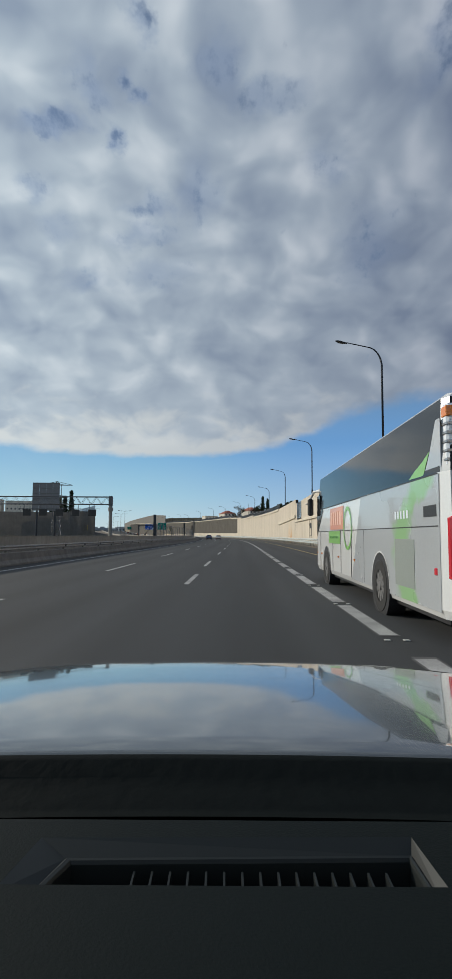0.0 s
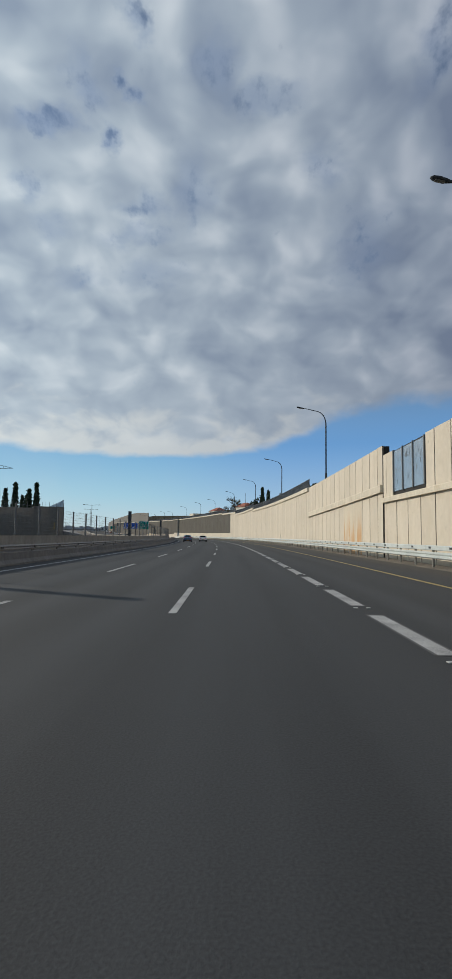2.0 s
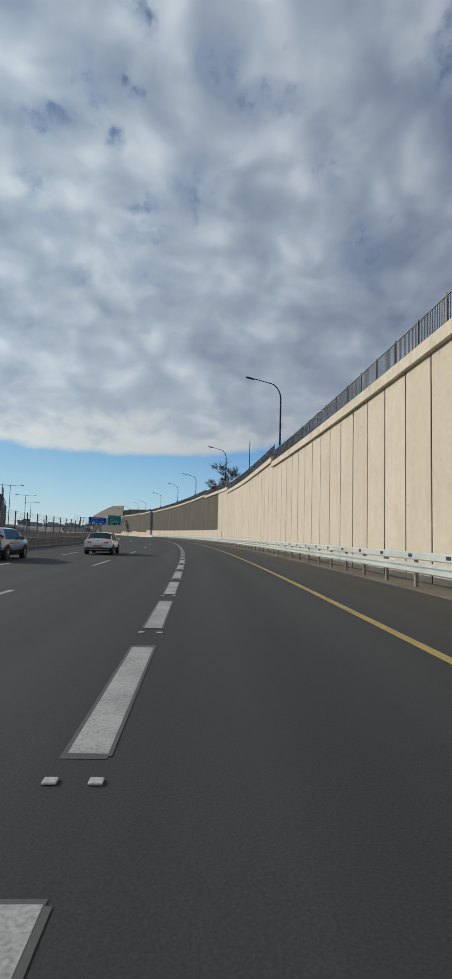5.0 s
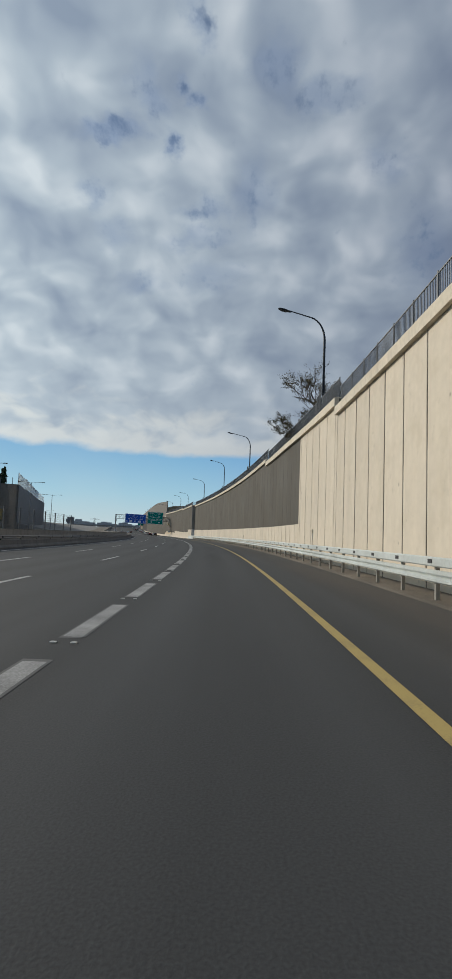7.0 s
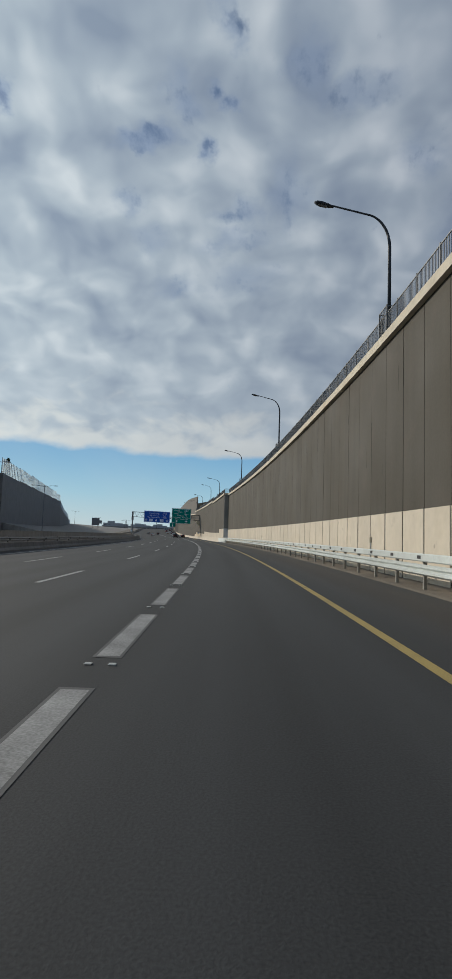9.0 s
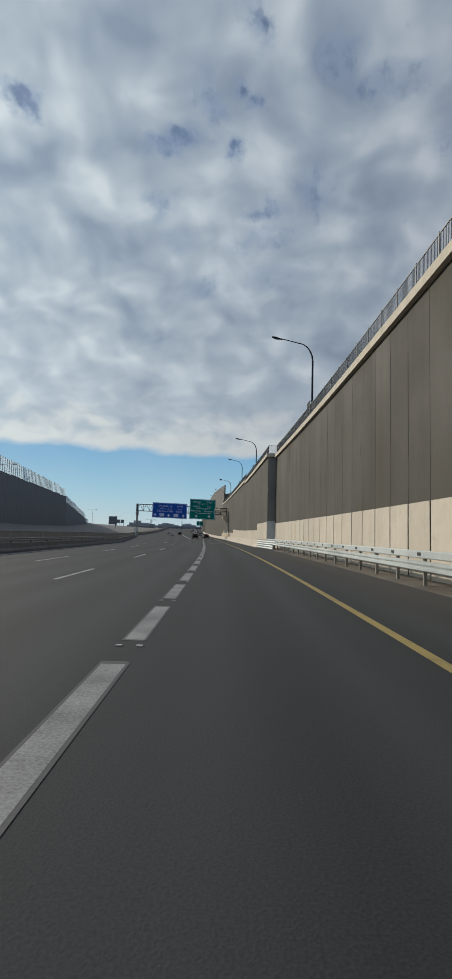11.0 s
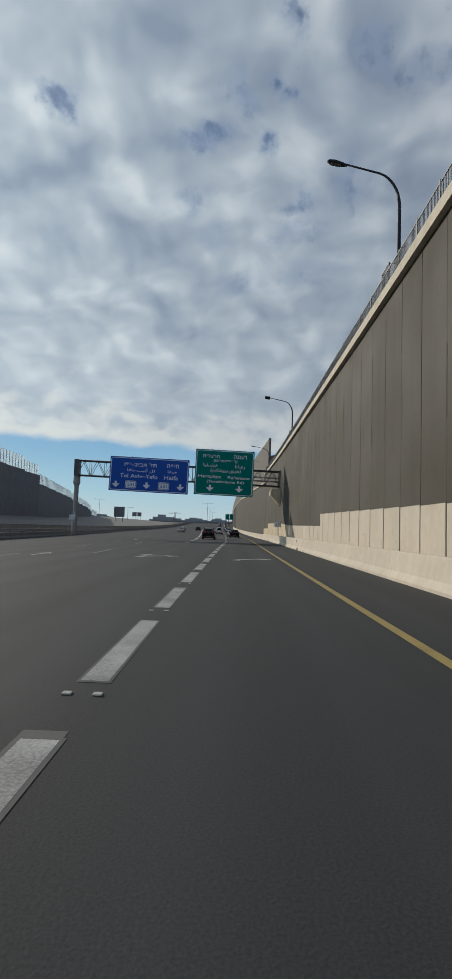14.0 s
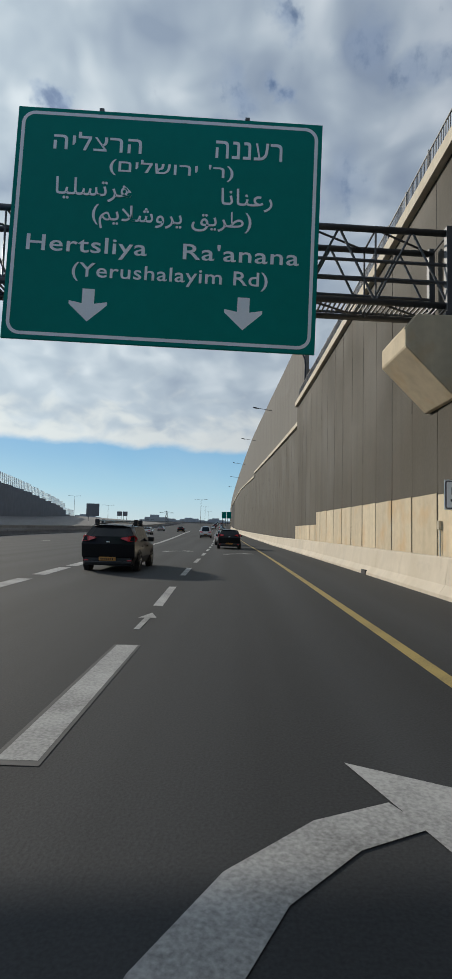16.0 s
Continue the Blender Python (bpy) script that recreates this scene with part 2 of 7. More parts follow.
# ---- materials ----
def material(name, colour, rough=0.6, metal=0.0, vary=0.12, grain=30.0, bump=0.15, stain=None, streak=0.0, coat=0.0, obvary=0.0, space="Object", spec=0.5, big=0.35, specks=0.0):
    mt = bpy.data.materials.new(name)
    mt.use_nodes = True
    nt = mt.node_tree
    b = nt.nodes["Principled BSDF"]
    b.inputs["Roughness"].default_value = rough
    b.inputs["Metallic"].default_value = metal
    b.inputs["Coat Weight"].default_value = coat
    b.inputs["Specular IOR Level"].default_value = spec
    co = nt.nodes.new("ShaderNodeTexCoord")
    if space == "World":
        geo = nt.nodes.new("ShaderNodeNewGeometry")
        vec = geo.outputs["Position"]
    else:
        vec = co.outputs[space]

    def noise_at(scale, detail=4, stretch=None):
        v = vec
        if stretch:
            mp = nt.nodes.new("ShaderNodeMapping")
            mp.inputs["Scale"].default_value = stretch
            nt.links.new(vec, mp.inputs[0])
            v = mp.outputs[0]
        n = nt.nodes.new("ShaderNodeTexNoise")
        n.inputs["Scale"].default_value = scale
        n.inputs["Detail"].default_value = detail
        nt.links.new(v, n.inputs["Vector"])
        return n.outputs["Fac"]

    def mr(v, a, b_, c, d):
        n = nt.nodes.new("ShaderNodeMapRange")
        nt.links.new(v, n.inputs[0])
        for i, q in enumerate((a, b_, c, d)):
            n.inputs[i + 1].default_value = q
        return n.outputs[0]

    def mul(a, b_):
        n = nt.nodes.new("ShaderNodeMath")
        n.operation = "MULTIPLY"
        nt.links.new(a, n.inputs[0])
        nt.links.new(b_, n.inputs[1])
        return n.outputs[0]

    fine = noise_at(grain, 5)
    wide = noise_at(big, 4)
    f = mul(mr(fine, 0.25, 0.75, 1 - vary, 1 + vary), mr(wide, 0.3, 0.7, 1 - vary, 1 + vary))
    if streak:
        st = noise_at(1.0, 5, (1.6, 1.6, 0.07))
        f = mul(f, mr(st, 0.42, 0.72, 1.0, 1 - streak))
    if obvary:
        oi = nt.nodes.new("ShaderNodeObjectInfo")
        f = mul(f, mr(oi.outputs["Random"], 0, 1, 1 - obvary, 1 + obvary))
    if specks:
        # sparse dark marks: plugged holes and knocks
        vo = nt.nodes.new("ShaderNodeTexVoronoi")
        vo.inputs["Scale"].default_value = 0.85
        nt.links.new(vec, vo.inputs["Vector"])
        f = mul(f, mr(vo.outputs["Distance"], 0.045, 0.075, 1 - specks, 1.0))
        f = mul(f, mr(noise_at(2.2, 6), 0.62, 0.74, 1.0, 1 - specks * 0.35))
    vm = nt.nodes.new("ShaderNodeVectorMath")
    vm.operation = "SCALE"
    vm.inputs[0].default_value = colour
    nt.links.new(f, vm.inputs["Scale"])
    col = vm.outputs[0]
    if stain:
        mx = nt.nodes.new("ShaderNodeMix")
        mx.data_type = "RGBA"
        nt.links.new(mr(noise_at(0.8, 6), 0.52, 0.75, 0, 0.6), mx.inputs[0])
        nt.links.new(col, mx.inputs[6])
        mx.inputs[7].default_value = (*stain, 1)
        col = mx.outputs[2]
    nt.links.new(col, b.inputs["Base Color"])
    nt.links.new(mr(wide, 0.3, 0.7, max(rough - 0.08, 0.02), min(rough + 0.08, 1)), b.inputs["Roughness"])
    if bump:
        bp = nt.nodes.new("ShaderNodeBump")
        bp.inputs["Strength"].default_value = bump
        bp.inputs["Distance"].default_value = 0.02
        nt.links.new(fine, bp.inputs["Height"])
        nt.links.new(bp.outputs[0], b.inputs["Normal"])
    return mt


def glass(name, colour, alpha=0.35, rough=0.05):
    mt = bpy.data.materials.new(name)
    mt.use_nodes = True
    b = mt.node_tree.nodes["Principled BSDF"]
    b.inputs["Base Color"].default_value = (*colour, 1)
    b.inputs["Roughness"].default_value = rough
    b.inputs["Alpha"].default_value = alpha
    return mt


def asphalt_material():
    mt = bpy.data.materials.new("asphalt")
    mt.use_nodes = True
    nt = mt.node_tree
    b = nt.nodes["Principled BSDF"]
    uv = nt.nodes.new("ShaderNodeUVMap")
    sep = nt.nodes.new("ShaderNodeSeparateXYZ")
    nt.links.new(uv.outputs[0], sep.inputs[0])

    def noise_uv(scale, stretch, detail=5):
        mp = nt.nodes.new("ShaderNodeMapping")
        mp.inputs["Scale"].default_value = stretch
        nt.links.new(uv.outputs[0], mp.inputs[0])
        n = nt.nodes.new("ShaderNodeTexNoise")
        n.inputs["Scale"].default_value = scale
        n.inputs["Detail"].default_value = detail
        nt.links.new(mp.outputs[0], n.inputs["Vector"])
        return n.outputs["Fac"]

    def m(op, a, b_=None):
        n = nt.nodes.new("ShaderNodeMath")
        n.operation = op
        for i, v in enumerate((a, b_)):
            if v is None:
                continue
            if isinstance(v, (int, float)):
                n.inputs[i].default_value = v
            else:
                nt.links.new(v, n.inputs[i])
        return n.outputs[0]

    # two polished wheel tracks in each 3.7 m lane
    lane = m("MULTIPLY", sep.outputs["X"], 2 * math.pi / 1.85)
    wheel = m("MULTIPLY", m("COSINE", lane), -0.11)
    worn = m("MULTIPLY", m("SUBTRACT", noise_uv(1.0, (1.2, 0.04, 1)), 0.5), 0.72)
    patch = m("MULTIPLY", m("SUBTRACT", noise_uv(0.25, (1, 0.15, 1)), 0.5), 0.5)
    grain = m("MULTIPLY", m("SUBTRACT", noise_uv(55.0, (1, 1, 1), 2), 0.5), 0.9)
    f = m("ADD", m("ADD", m("ADD", 1.0, wheel), m("ADD", worn, patch)), grain)
    vm = nt.nodes.new("ShaderNodeVectorMath")
    vm.operation = "SCALE"
    vm.inputs[0].default_value = (0.0375, 0.0400, 0.0432)
    nt.links.new(f, vm.inputs["Scale"])
    # dust drifted over the shoulder, most of it near the verge
    def span(v, lo, hi, c, d):
        n = nt.nodes.new("ShaderNodeMapRange")
        n.interpolation_type = "SMOOTHSTEP"
        nt.links.new(v, n.inputs[0])
        for i, q in enumerate((lo, hi, c, d)):
            n.inputs[i + 1].default_value = q
        return n.outputs[0]

    dust = m("MULTIPLY", m("MULTIPLY", span(sep.outputs["X"], 0.3, 2.8, 0.0, 0.8), span(noise_uv(0.5, (1, 0.12, 1)), 0.3, 0.65, 0.35, 1.0)), span(sep.outputs["Y"], 330, 350, 1.0, 0.25))
    mx = nt.nodes.new("ShaderNodeMix")
    mx.data_type = "RGBA"
    nt.links.new(dust, mx.inputs[0])
    nt.links.new(vm.outputs[0], mx.inputs[6])
    mx.inputs[7].default_value = (0.070, 0.058, 0.047, 1)
    nt.links.new(mx.outputs[2], b.inputs["Base Color"])
    b.inputs["Roughness"].default_value = 0.85
    b.inputs["Specular IOR Level"].default_value = 0.3
    bp = nt.nodes.new("ShaderNodeBump")
    bp.inputs["Strength"].default_value = 0.35
    bp.inputs["Distance"].default_value = 0.01
    nt.links.new(grain, bp.inputs["Height"])
    nt.links.new(bp.outputs[0], b.inputs["Normal"])
    return mt


def worn_paint(name, colour, wear=0.42):
    """Road paint rubbed through to the asphalt in patches and streaks."""
    mt = bpy.data.materials.new(name)
    mt.use_nodes = True
    nt = mt.node_tree
    b = nt.nodes["Principled BSDF"]
    geo = nt.nodes.new("ShaderNodeNewGeometry")

    def noise_w(scale, detail):
        n = nt.nodes.new("ShaderNodeTexNoise")
        n.inputs["Scale"].default_value, n.inputs["Detail"].default_value = scale, detail
        nt.links.new(geo.outputs["Position"], n.inputs["Vector"])
        return n.outputs["Fac"]

    def mr(x, a, c, d, e):
        n = nt.nodes.new("ShaderNodeMapRange")
        nt.links.new(x, n.inputs[0])
        for i, q in enumerate((a, c, d, e)):
            n.inputs[i + 1].default_value = q
        return n.outputs[0]

    add = nt.nodes.new("ShaderNodeMath")
    add.operation = "ADD"
    nt.links.new(mr(noise_w(1.3, 4), 0, 1, 0, 0.55), add.inputs[0])
    nt.links.new(mr(noise_w(42.0, 3), 0, 1, 0, 0.45), add.inputs[1])
    mx = nt.nodes.new("ShaderNodeMix")
    mx.data_type = "RGBA"
    nt.links.new(mr(add.outputs[0], wear - 0.14, wear + 0.14, 0.30, 1.0), mx.inputs[0])
    mx.inputs[6].default_value = (0.06, 0.06, 0.062, 1)
    mx.inputs[7].default_value = (*colour, 1)
    nt.links.new(mx.outputs[2], b.inputs["Base Color"])
    b.inputs["Roughness"].default_value = 0.75
    return mt


ASPHALT = asphalt_material()
PAINT = worn_paint("white_road_paint", (0.44, 0.44, 0.435), 0.49)
PAINT_MID = worn_paint("rubbed_white_road_paint", (0.36, 0.36, 0.355), 0.53)
PAINT_FAINT = worn_paint("faint_white_road_paint", (0.26, 0.26, 0.26), 0.58)
PAINT_RIM = worn_paint("rubbed_paint_rim", (0.095, 0.095, 0.096), 0.56)
YELLOW = worn_paint("yellow_road_paint", (0.38, 0.285, 0.095), 0.38)
CREAM = material("cream_concrete", (0.585, 0.516, 0.418), 0.85, specks=0.32, vary=0.05, grain=3, bump=0.08, stain=(0.50, 0.43, 0.325), streak=0.06, obvary=0.05, space="World")
CREAM_WARM = material("ochre_stained_concrete", (0.60, 0.51, 0.37), 0.85, vary=0.08, grain=4, bump=0.12, stain=(0.55, 0.34, 0.15), streak=0.15, obvary=0.08, space="World")


def rusty_concrete():
    """Cream concrete with orange rust washed down it in streaks."""
    mt = material("rust_streaked_concrete", (0.58, 0.51, 0.40), 0.85, vary=0.05, grain=5, bump=0.12, streak=0.06, space="World")
    nt = mt.node_tree
    bs = nt.nodes["Principled BSDF"]
    geo = nt.nodes.new("ShaderNodeNewGeometry")
    mp = nt.nodes.new("ShaderNodeMapping")
    mp.inputs["Scale"].default_value = (1.1, 1.1, 0.22)
    nt.links.new(geo.outputs["Position"], mp.inputs[0])
    no = nt.nodes.new("ShaderNodeTexNoise")
    no.inputs["Scale"].default_value, no.inputs["Detail"].default_value = 1.0, 5
    nt.links.new(mp.outputs[0], no.inputs["Vector"])
    sep = nt.nodes.new("ShaderNodeSeparateXYZ")
    nt.links.new(geo.outputs["Position"], sep.inputs[0])

    def step(x, lo, hi):
        n = nt.nodes.new("ShaderNodeMapRange")
        n.interpolation_type = "SMOOTHSTEP"
        nt.links.new(x, n.inputs[0])
        n.inputs[1].default_value, n.inputs[2].default_value = lo, hi
        return n.outputs[0]

    mu = nt.nodes.new("ShaderNodeMath")
    mu.operation = "MULTIPLY"
    nt.links.new(step(no.outputs["Fac"], 0.40, 0.66), mu.inputs[0])
    nt.links.new(step(sep.outputs["Z"], 4.3, 1.6), mu.inputs[1])
    mx = nt.nodes.new("ShaderNodeMix")
    mx.data_type = "RGBA"
    nt.links.new(mu.outputs[0], mx.inputs[0])
    old = bs.inputs["Base Color"].links[0].from_socket
    nt.links.new(old, mx.inputs[6])
    mx.inputs[7].default_value = (0.50, 0.26, 0.09, 1)
    nt.links.new(mx.outputs[2], bs.inputs["Base Color"])
    return mt


CREAM_RUST = rusty_concrete()
COPING = material("pale_coping_concrete", (0.61, 0.545, 0.435), 0.85, vary=0.08, grain=6, stain=(0.40, 0.32, 0.21), streak=0.14, space="World")
DARK_CLAD = material("dark_brown_cladding", (0.0575, 0.0500, 0.0370), 0.8, vary=0.09, grain=9, bump=0.15, streak=0.16, obvary=0.10, stain=(0.070, 0.055, 0.041), space="World", big=0.22)
JOINT = material("dark_joint_filler", (0.022, 0.020, 0.018), 0.95, space="World")
GREY_CON = material("grey_concrete", (0.27, 0.26, 0.24), 0.9, vary=0.14, grain=7, streak=0.25, space="World")
PALE_CON = material("pale_buff_concrete", (0.55, 0.495, 0.39), 0.88, vary=0.1, grain=8, streak=0.18, space="World")
GRAVEL = material("dusty_gravel", (0.125, 0.105, 0.082), 0.95, vary=0.35, grain=18, bump=0.6, space="World")
EARTH = material("dry_earth", (0.24, 0.20, 0.14), 0.95, vary=0.3, grain=2, bump=0.4, stain=(0.10, 0.11, 0.05), space="World")
GALV = material("galvanised_steel", (0.54, 0.575, 0.56), 0.5, 0.25, vary=0.08, grain=12, bump=0.03, streak=0.1)
FENCE = material("dark_grey_fence_steel", (0.12, 0.125, 0.13), 0.5, 0.3, vary=0.05)
POLE = material("dark_blue_grey_pole", (0.035, 0.042, 0.052), 0.55, 0.15, vary=0.05, spec=0.25)
BLACK = material("black_plastic", (0.02, 0.02, 0.022), 0.55, vary=0.08)


# ---- mesh helpers ----
def mesh_ob(name, bm, mat, smooth=False):
    me = bpy.data.meshes.new(name)
    bm.normal_update()
    bm.to_mesh(me)
    bm.free()
    for mt in mat if isinstance(mat, (list, tuple)) else [mat]:
        me.materials.append(mt)
    if smooth:
        for p in me.polygons:
            p.use_smooth = True
    return new(name, me)


def part(name, bm, mat, parent, label="", smooth=False):
    ob = mesh_ob(name, bm, mat, smooth)
    ob.parent = parent
    if label:
        tagged(ob, label)
    return ob


def thing(name, m=None, label="", category="", group="", kind=""):
    ob = new(name)
    ob.empty_display_size = 0.2
    if m is not None:
        ob.matrix_basis = m
    return tagged(ob, label, category, group, kind)


def box(bm, x0, x1, y0, y1, z0, z1, bevel=0.0, turn=None, mat=0):
    vs = [bm.verts.new((x, y, z)) for z in (z0, z1) for x, y in ((x0, y0), (x1, y0), (x1, y1), (x0, y1))]
    if turn is not None:
        for v in vs:
            v.co = turn @ v.co
    fs = [bm.faces.new([vs[i] for i in q]) for q in ((3, 2, 1, 0), (4, 5, 6, 7), (0, 1, 5, 4), (1, 2, 6, 5), (2, 3, 7, 6), (3, 0, 4, 7))]
    for f in fs:
        f.material_index = mat
    if bevel:
        es = list({e for f in fs for e in f.edges})
        bmesh.ops.bevel(bm, geom=es, offset=bevel, segments=1, affect="EDGES")
    return vs


def tube(bm, pts, radius, n=8, radius2=None, cap=True):
    """A round bar through points."""
    pts = [Vector(p) for p in pts]
    rings = []
    for i, p in enumerate(pts):
        way = (pts[min(i + 1, len(pts) - 1)] - pts[max(i - 1, 0)]).normalized()
        side = way.orthogonal().normalized() if abs(way.z) < 0.99 else Vector((1, 0, 0))
        if abs(way.z) < 0.99:
            side = way.cross(Vector((0, 0, 1))).normalized()
        other = way.cross(side)
        r = radius if radius2 is None else radius + (radius2 - radius) * i / (len(pts) - 1)
        rings.append([bm.verts.new(p + (side * math.cos(2 * math.pi * k / n) + other * math.sin(2 * math.pi * k / n)) * r) for k in range(n)])
    for a, b in zip(rings, rings[1:]):
        for k in range(n):
            bm.faces.new((a[k], a[(k + 1) % n], b[(k + 1) % n], b[k]))
    if cap:
        bm.faces.new(rings[0][::-1])
        bm.faces.new(rings[-1])
    return rings


def stations(s0, s1, step):
    n = max(1, int(round((s1 - s0) / step)))
    return [s0 + (s1 - s0) * i / n for i in range(n + 1)]


def sweep(bm, s0, s1, shape, step=4.0, closed=True, caps=True, mat=0):
    """A cross-section (a list of d, z, or a function of s) drawn along the road."""
    rings = []
    for s in stations(s0, s1, step):
        prof = shape(s) if callable(shape) else shape
        rings.append([bm.verts.new(at(s, d, z)) for d, z in prof])
    n = len(rings[0])
    for a, b in zip(rings, rings[1:]):
        for k in range(n if closed else n - 1):
            f = bm.faces.new((a[k], a[(k + 1) % n], b[(k + 1) % n], b[k]))
            f.material_index = mat
    if caps and closed:
        bm.faces.new(rings[0][::-1]).material_index = mat
        bm.faces.new(rings[-1]).material_index = mat


def swept(name, s0, s1, shape, mat, step=4.0, parent=None, label="", closed=True, kind="structure", category=""):
    bm = bmesh.new()
    sweep(bm, s0, s1, shape, step, closed)
    bmesh.ops.recalc_face_normals(bm, faces=bm.faces)
    ob = mesh_ob(name, bm, mat)
    if parent:
        ob.parent = parent
        if label:
            tagged(ob, label)
    else:
        tagged(ob, label, category, kind=kind)
    return ob


def lin(*pairs):
    xs, ys = [p[0] for p in pairs], [p[1] for p in pairs]
    return lambda s: float(np.interp(s, xs, ys))


# ---- ground and road ----
left_edge = lin((-200, -16.0), (150, -16.0), (260, -15.6), (366, -15.9), (433, -22.5), (520, -31.4), (700, -31.2), (1500, -31.0))


def build_road():
    me = bpy.data.meshes.new("road")
    ss = stations(-200, 1400, 4)
    ds = [None, -30, -22, -15, -11, -7.4, -3.7, 0, 3.3]
    verts, uvs, faces = [], [], []
    for s in ss:
        for d in ds:
            dd = left_edge(s) - 0.4 if d is None else max(d, left_edge(s) - 0.2)
            verts.append(at(s, dd, 0.0))
            uvs.append((dd, s))
    n = len(ds)
    for i in range(len(ss) - 1):
        for j in range(n - 1):
            a = i * n + j
            faces.append((a, a + 1, a + n + 1, a + n))
    me.from_pydata(verts, [], faces)
    layer = me.uv_layers.new(name="road_uv")
    for p in me.polygons:
        for li in p.loop_indices:
            layer.data[li].uv = uvs[me.loops[li].vertex_index]
    me.materials.append(ASPHALT)
    tagged(new("road", me), "dark grey asphalt motorway carriageway with polished wheel tracks", "road", kind="structure")


build_road()
bm = bmesh.new()
bmesh.ops.create_grid(bm, x_segments=8, y_segments=8, size=4500)
ground = tagged(mesh_ob("ground", bm, EARTH), "dry sandy ground stretching to the horizon", "ground", kind="structure")
ground.location.z = -0.12
swept("ground_rise", 500, 1500, lambda s: [(-420, -0.08), (160, -0.08), (160, -0.25 - rise(s)), (-420, -0.25 - rise(s))], GRAVEL, 20, label="dusty ground climbing with the road", category="ground")


def line_strip(bm, s0, s1, d, w, z=0.005, step=3.0):
    sweep(bm, s0, s1, (lambda s: [(d(s) - w / 2, z), (d(s) + w / 2, z)]) if callable(d) else [(d - w / 2, z), (d + w / 2, z)], step, closed=False, caps=False)


def marking(name, mat, label, build):
    bm = bmesh.new()
    build(bm)
    for f in bm.faces:
        if f.normal.z < 0:
            f.normal_flip()
    return tagged(mesh_ob(name, bm, mat), label, "road marking", kind="structure")


marking("edge_line_yellow", YELLOW, "worn yellow edge line painted on asphalt", lambda bm: line_strip(bm, -200, 1100, 0, 0.17))


DASH_START = lin((-30, -138.0), (-8, -32.1), (-7, -28.2), (-6, -23.95), (-5, -19.83), (0, 3.8), (43, 207.0), (72, 342.3), (79, 374.6), (89, 421.5), (92, 436.5), (95, 451.8))
DASH_D = lin((395, -3.72), (430, -3.6), (450, -3.42), (456, -3.6), (463, -3.72))


def dashed(name, mat, label, runs):
    """A broken line: each dash, given as (from, to, offset, width), is a piece of its own."""
    line = thing(name, label=label, category="road marking", kind="structure")
    for a, b, d, w in runs:
        bm = bmesh.new()
        line_strip(bm, a, b, d, w, 0.0055)
        for f in bm.faces:
            if f.normal.z < 0:
                f.normal_flip()
        part("dash", bm, mat, line)


def thick_dashes(first, last):
    return [(DASH_START(i) + 0.05, DASH_START(i) + 3.35, DASH_D, 0.26) for i in range(first, last)]


def dash_ghosts(bm):
    """The thin worn skirt of old paint round each broad dash, ragged in width."""
    rng = random.Random(8)
    for i in range(-30, 95):
        for k in range(2):
            a = DASH_START(i) + rng.uniform(-0.04, 0.05)
            line_strip(bm, a, a + rng.uniform(3.35, 3.48), lambda s: DASH_D(s) + (k - 0.5) * 0.03, rng.uniform(0.285, 0.315), 0.0035 + 0.0008 * k)


marking("lane_line_worn_edge", PAINT_RIM, "thin rubbed rim of old paint round the broad dashes", dash_ghosts)
dashed("lane_line_thick", PAINT, "broad dashed white line beside the exit lane", thick_dashes(-30, 30))
dashed("lane_line_thick_worn", PAINT_MID, "broad dashed white line beside the exit lane, rubbed grey", thick_dashes(30, 72))
dashed("lane_line_thick_far", PAINT, "broad dashed white line leading up to the gantry", thick_dashes(72, 95) + [(453.5 + i * 6.8, 456.9 + i * 6.8, DASH_D, 0.18) for i in range(60)])


def lane_dashes(d, first, dash=5.0, period=15.2, last=700, w=0.15):
    return [(q, q + dash, d, w) for q in np.arange(first, last, period)]


dashed("lane_line_middle", PAINT, "dashed white lane line on asphalt", [(-24.3, -20.3, -7.4, 0.15)] + lane_dashes(-7.45, 0.3 - 15.2, last=348))
dashed("lane_line_outer", PAINT, "dashed white lane line on asphalt", lane_dashes(-11.05, 11.3 - 15.1 * 9, 5.8, 15.1, last=350))
dashed("lane_line_middle_worn", PAINT_FAINT, "faint worn dashed lane line drifting towards the median", lane_dashes(lin((330, -7.45), (365, -7.87), (378, -8.42), (400, -9.25), (415, -9.9), (440, -11.5)), 359.0, 5.0, 17.6, last=440))
dashed("lane_line_outer_worn", PAINT_FAINT, "faint worn dashed lane line drifting towards the median", lane_dashes(lin((330, -11.05), (380, -12.0), (415, -12.6), (470, -16)), 358.6, 5.0, 15.1, last=470))
marking("edge_line_white", PAINT, "solid white edge line beside the central barrier", lambda bm: line_strip(bm, -200, 1000, lambda s: left_edge(s) + 1.05, 0.18))
gore = lin((440, -7.45), (457, -7.66), (461, -7.94), (466, -8.1), (493, -9.12), (575, -11.3), (620, -12.2))


dashed("lane_line_wide", PAINT, "broad white line where the carriageway widens",
       [(a, b, gore, 0.42) for a, b in ((440, 442.6), (448.5, 451.1), (455.4, 458.0), (459.3, 462.4), (463.2, 466.2), (467.2, 470.2), (471.2, 474.2), (478, 620))])


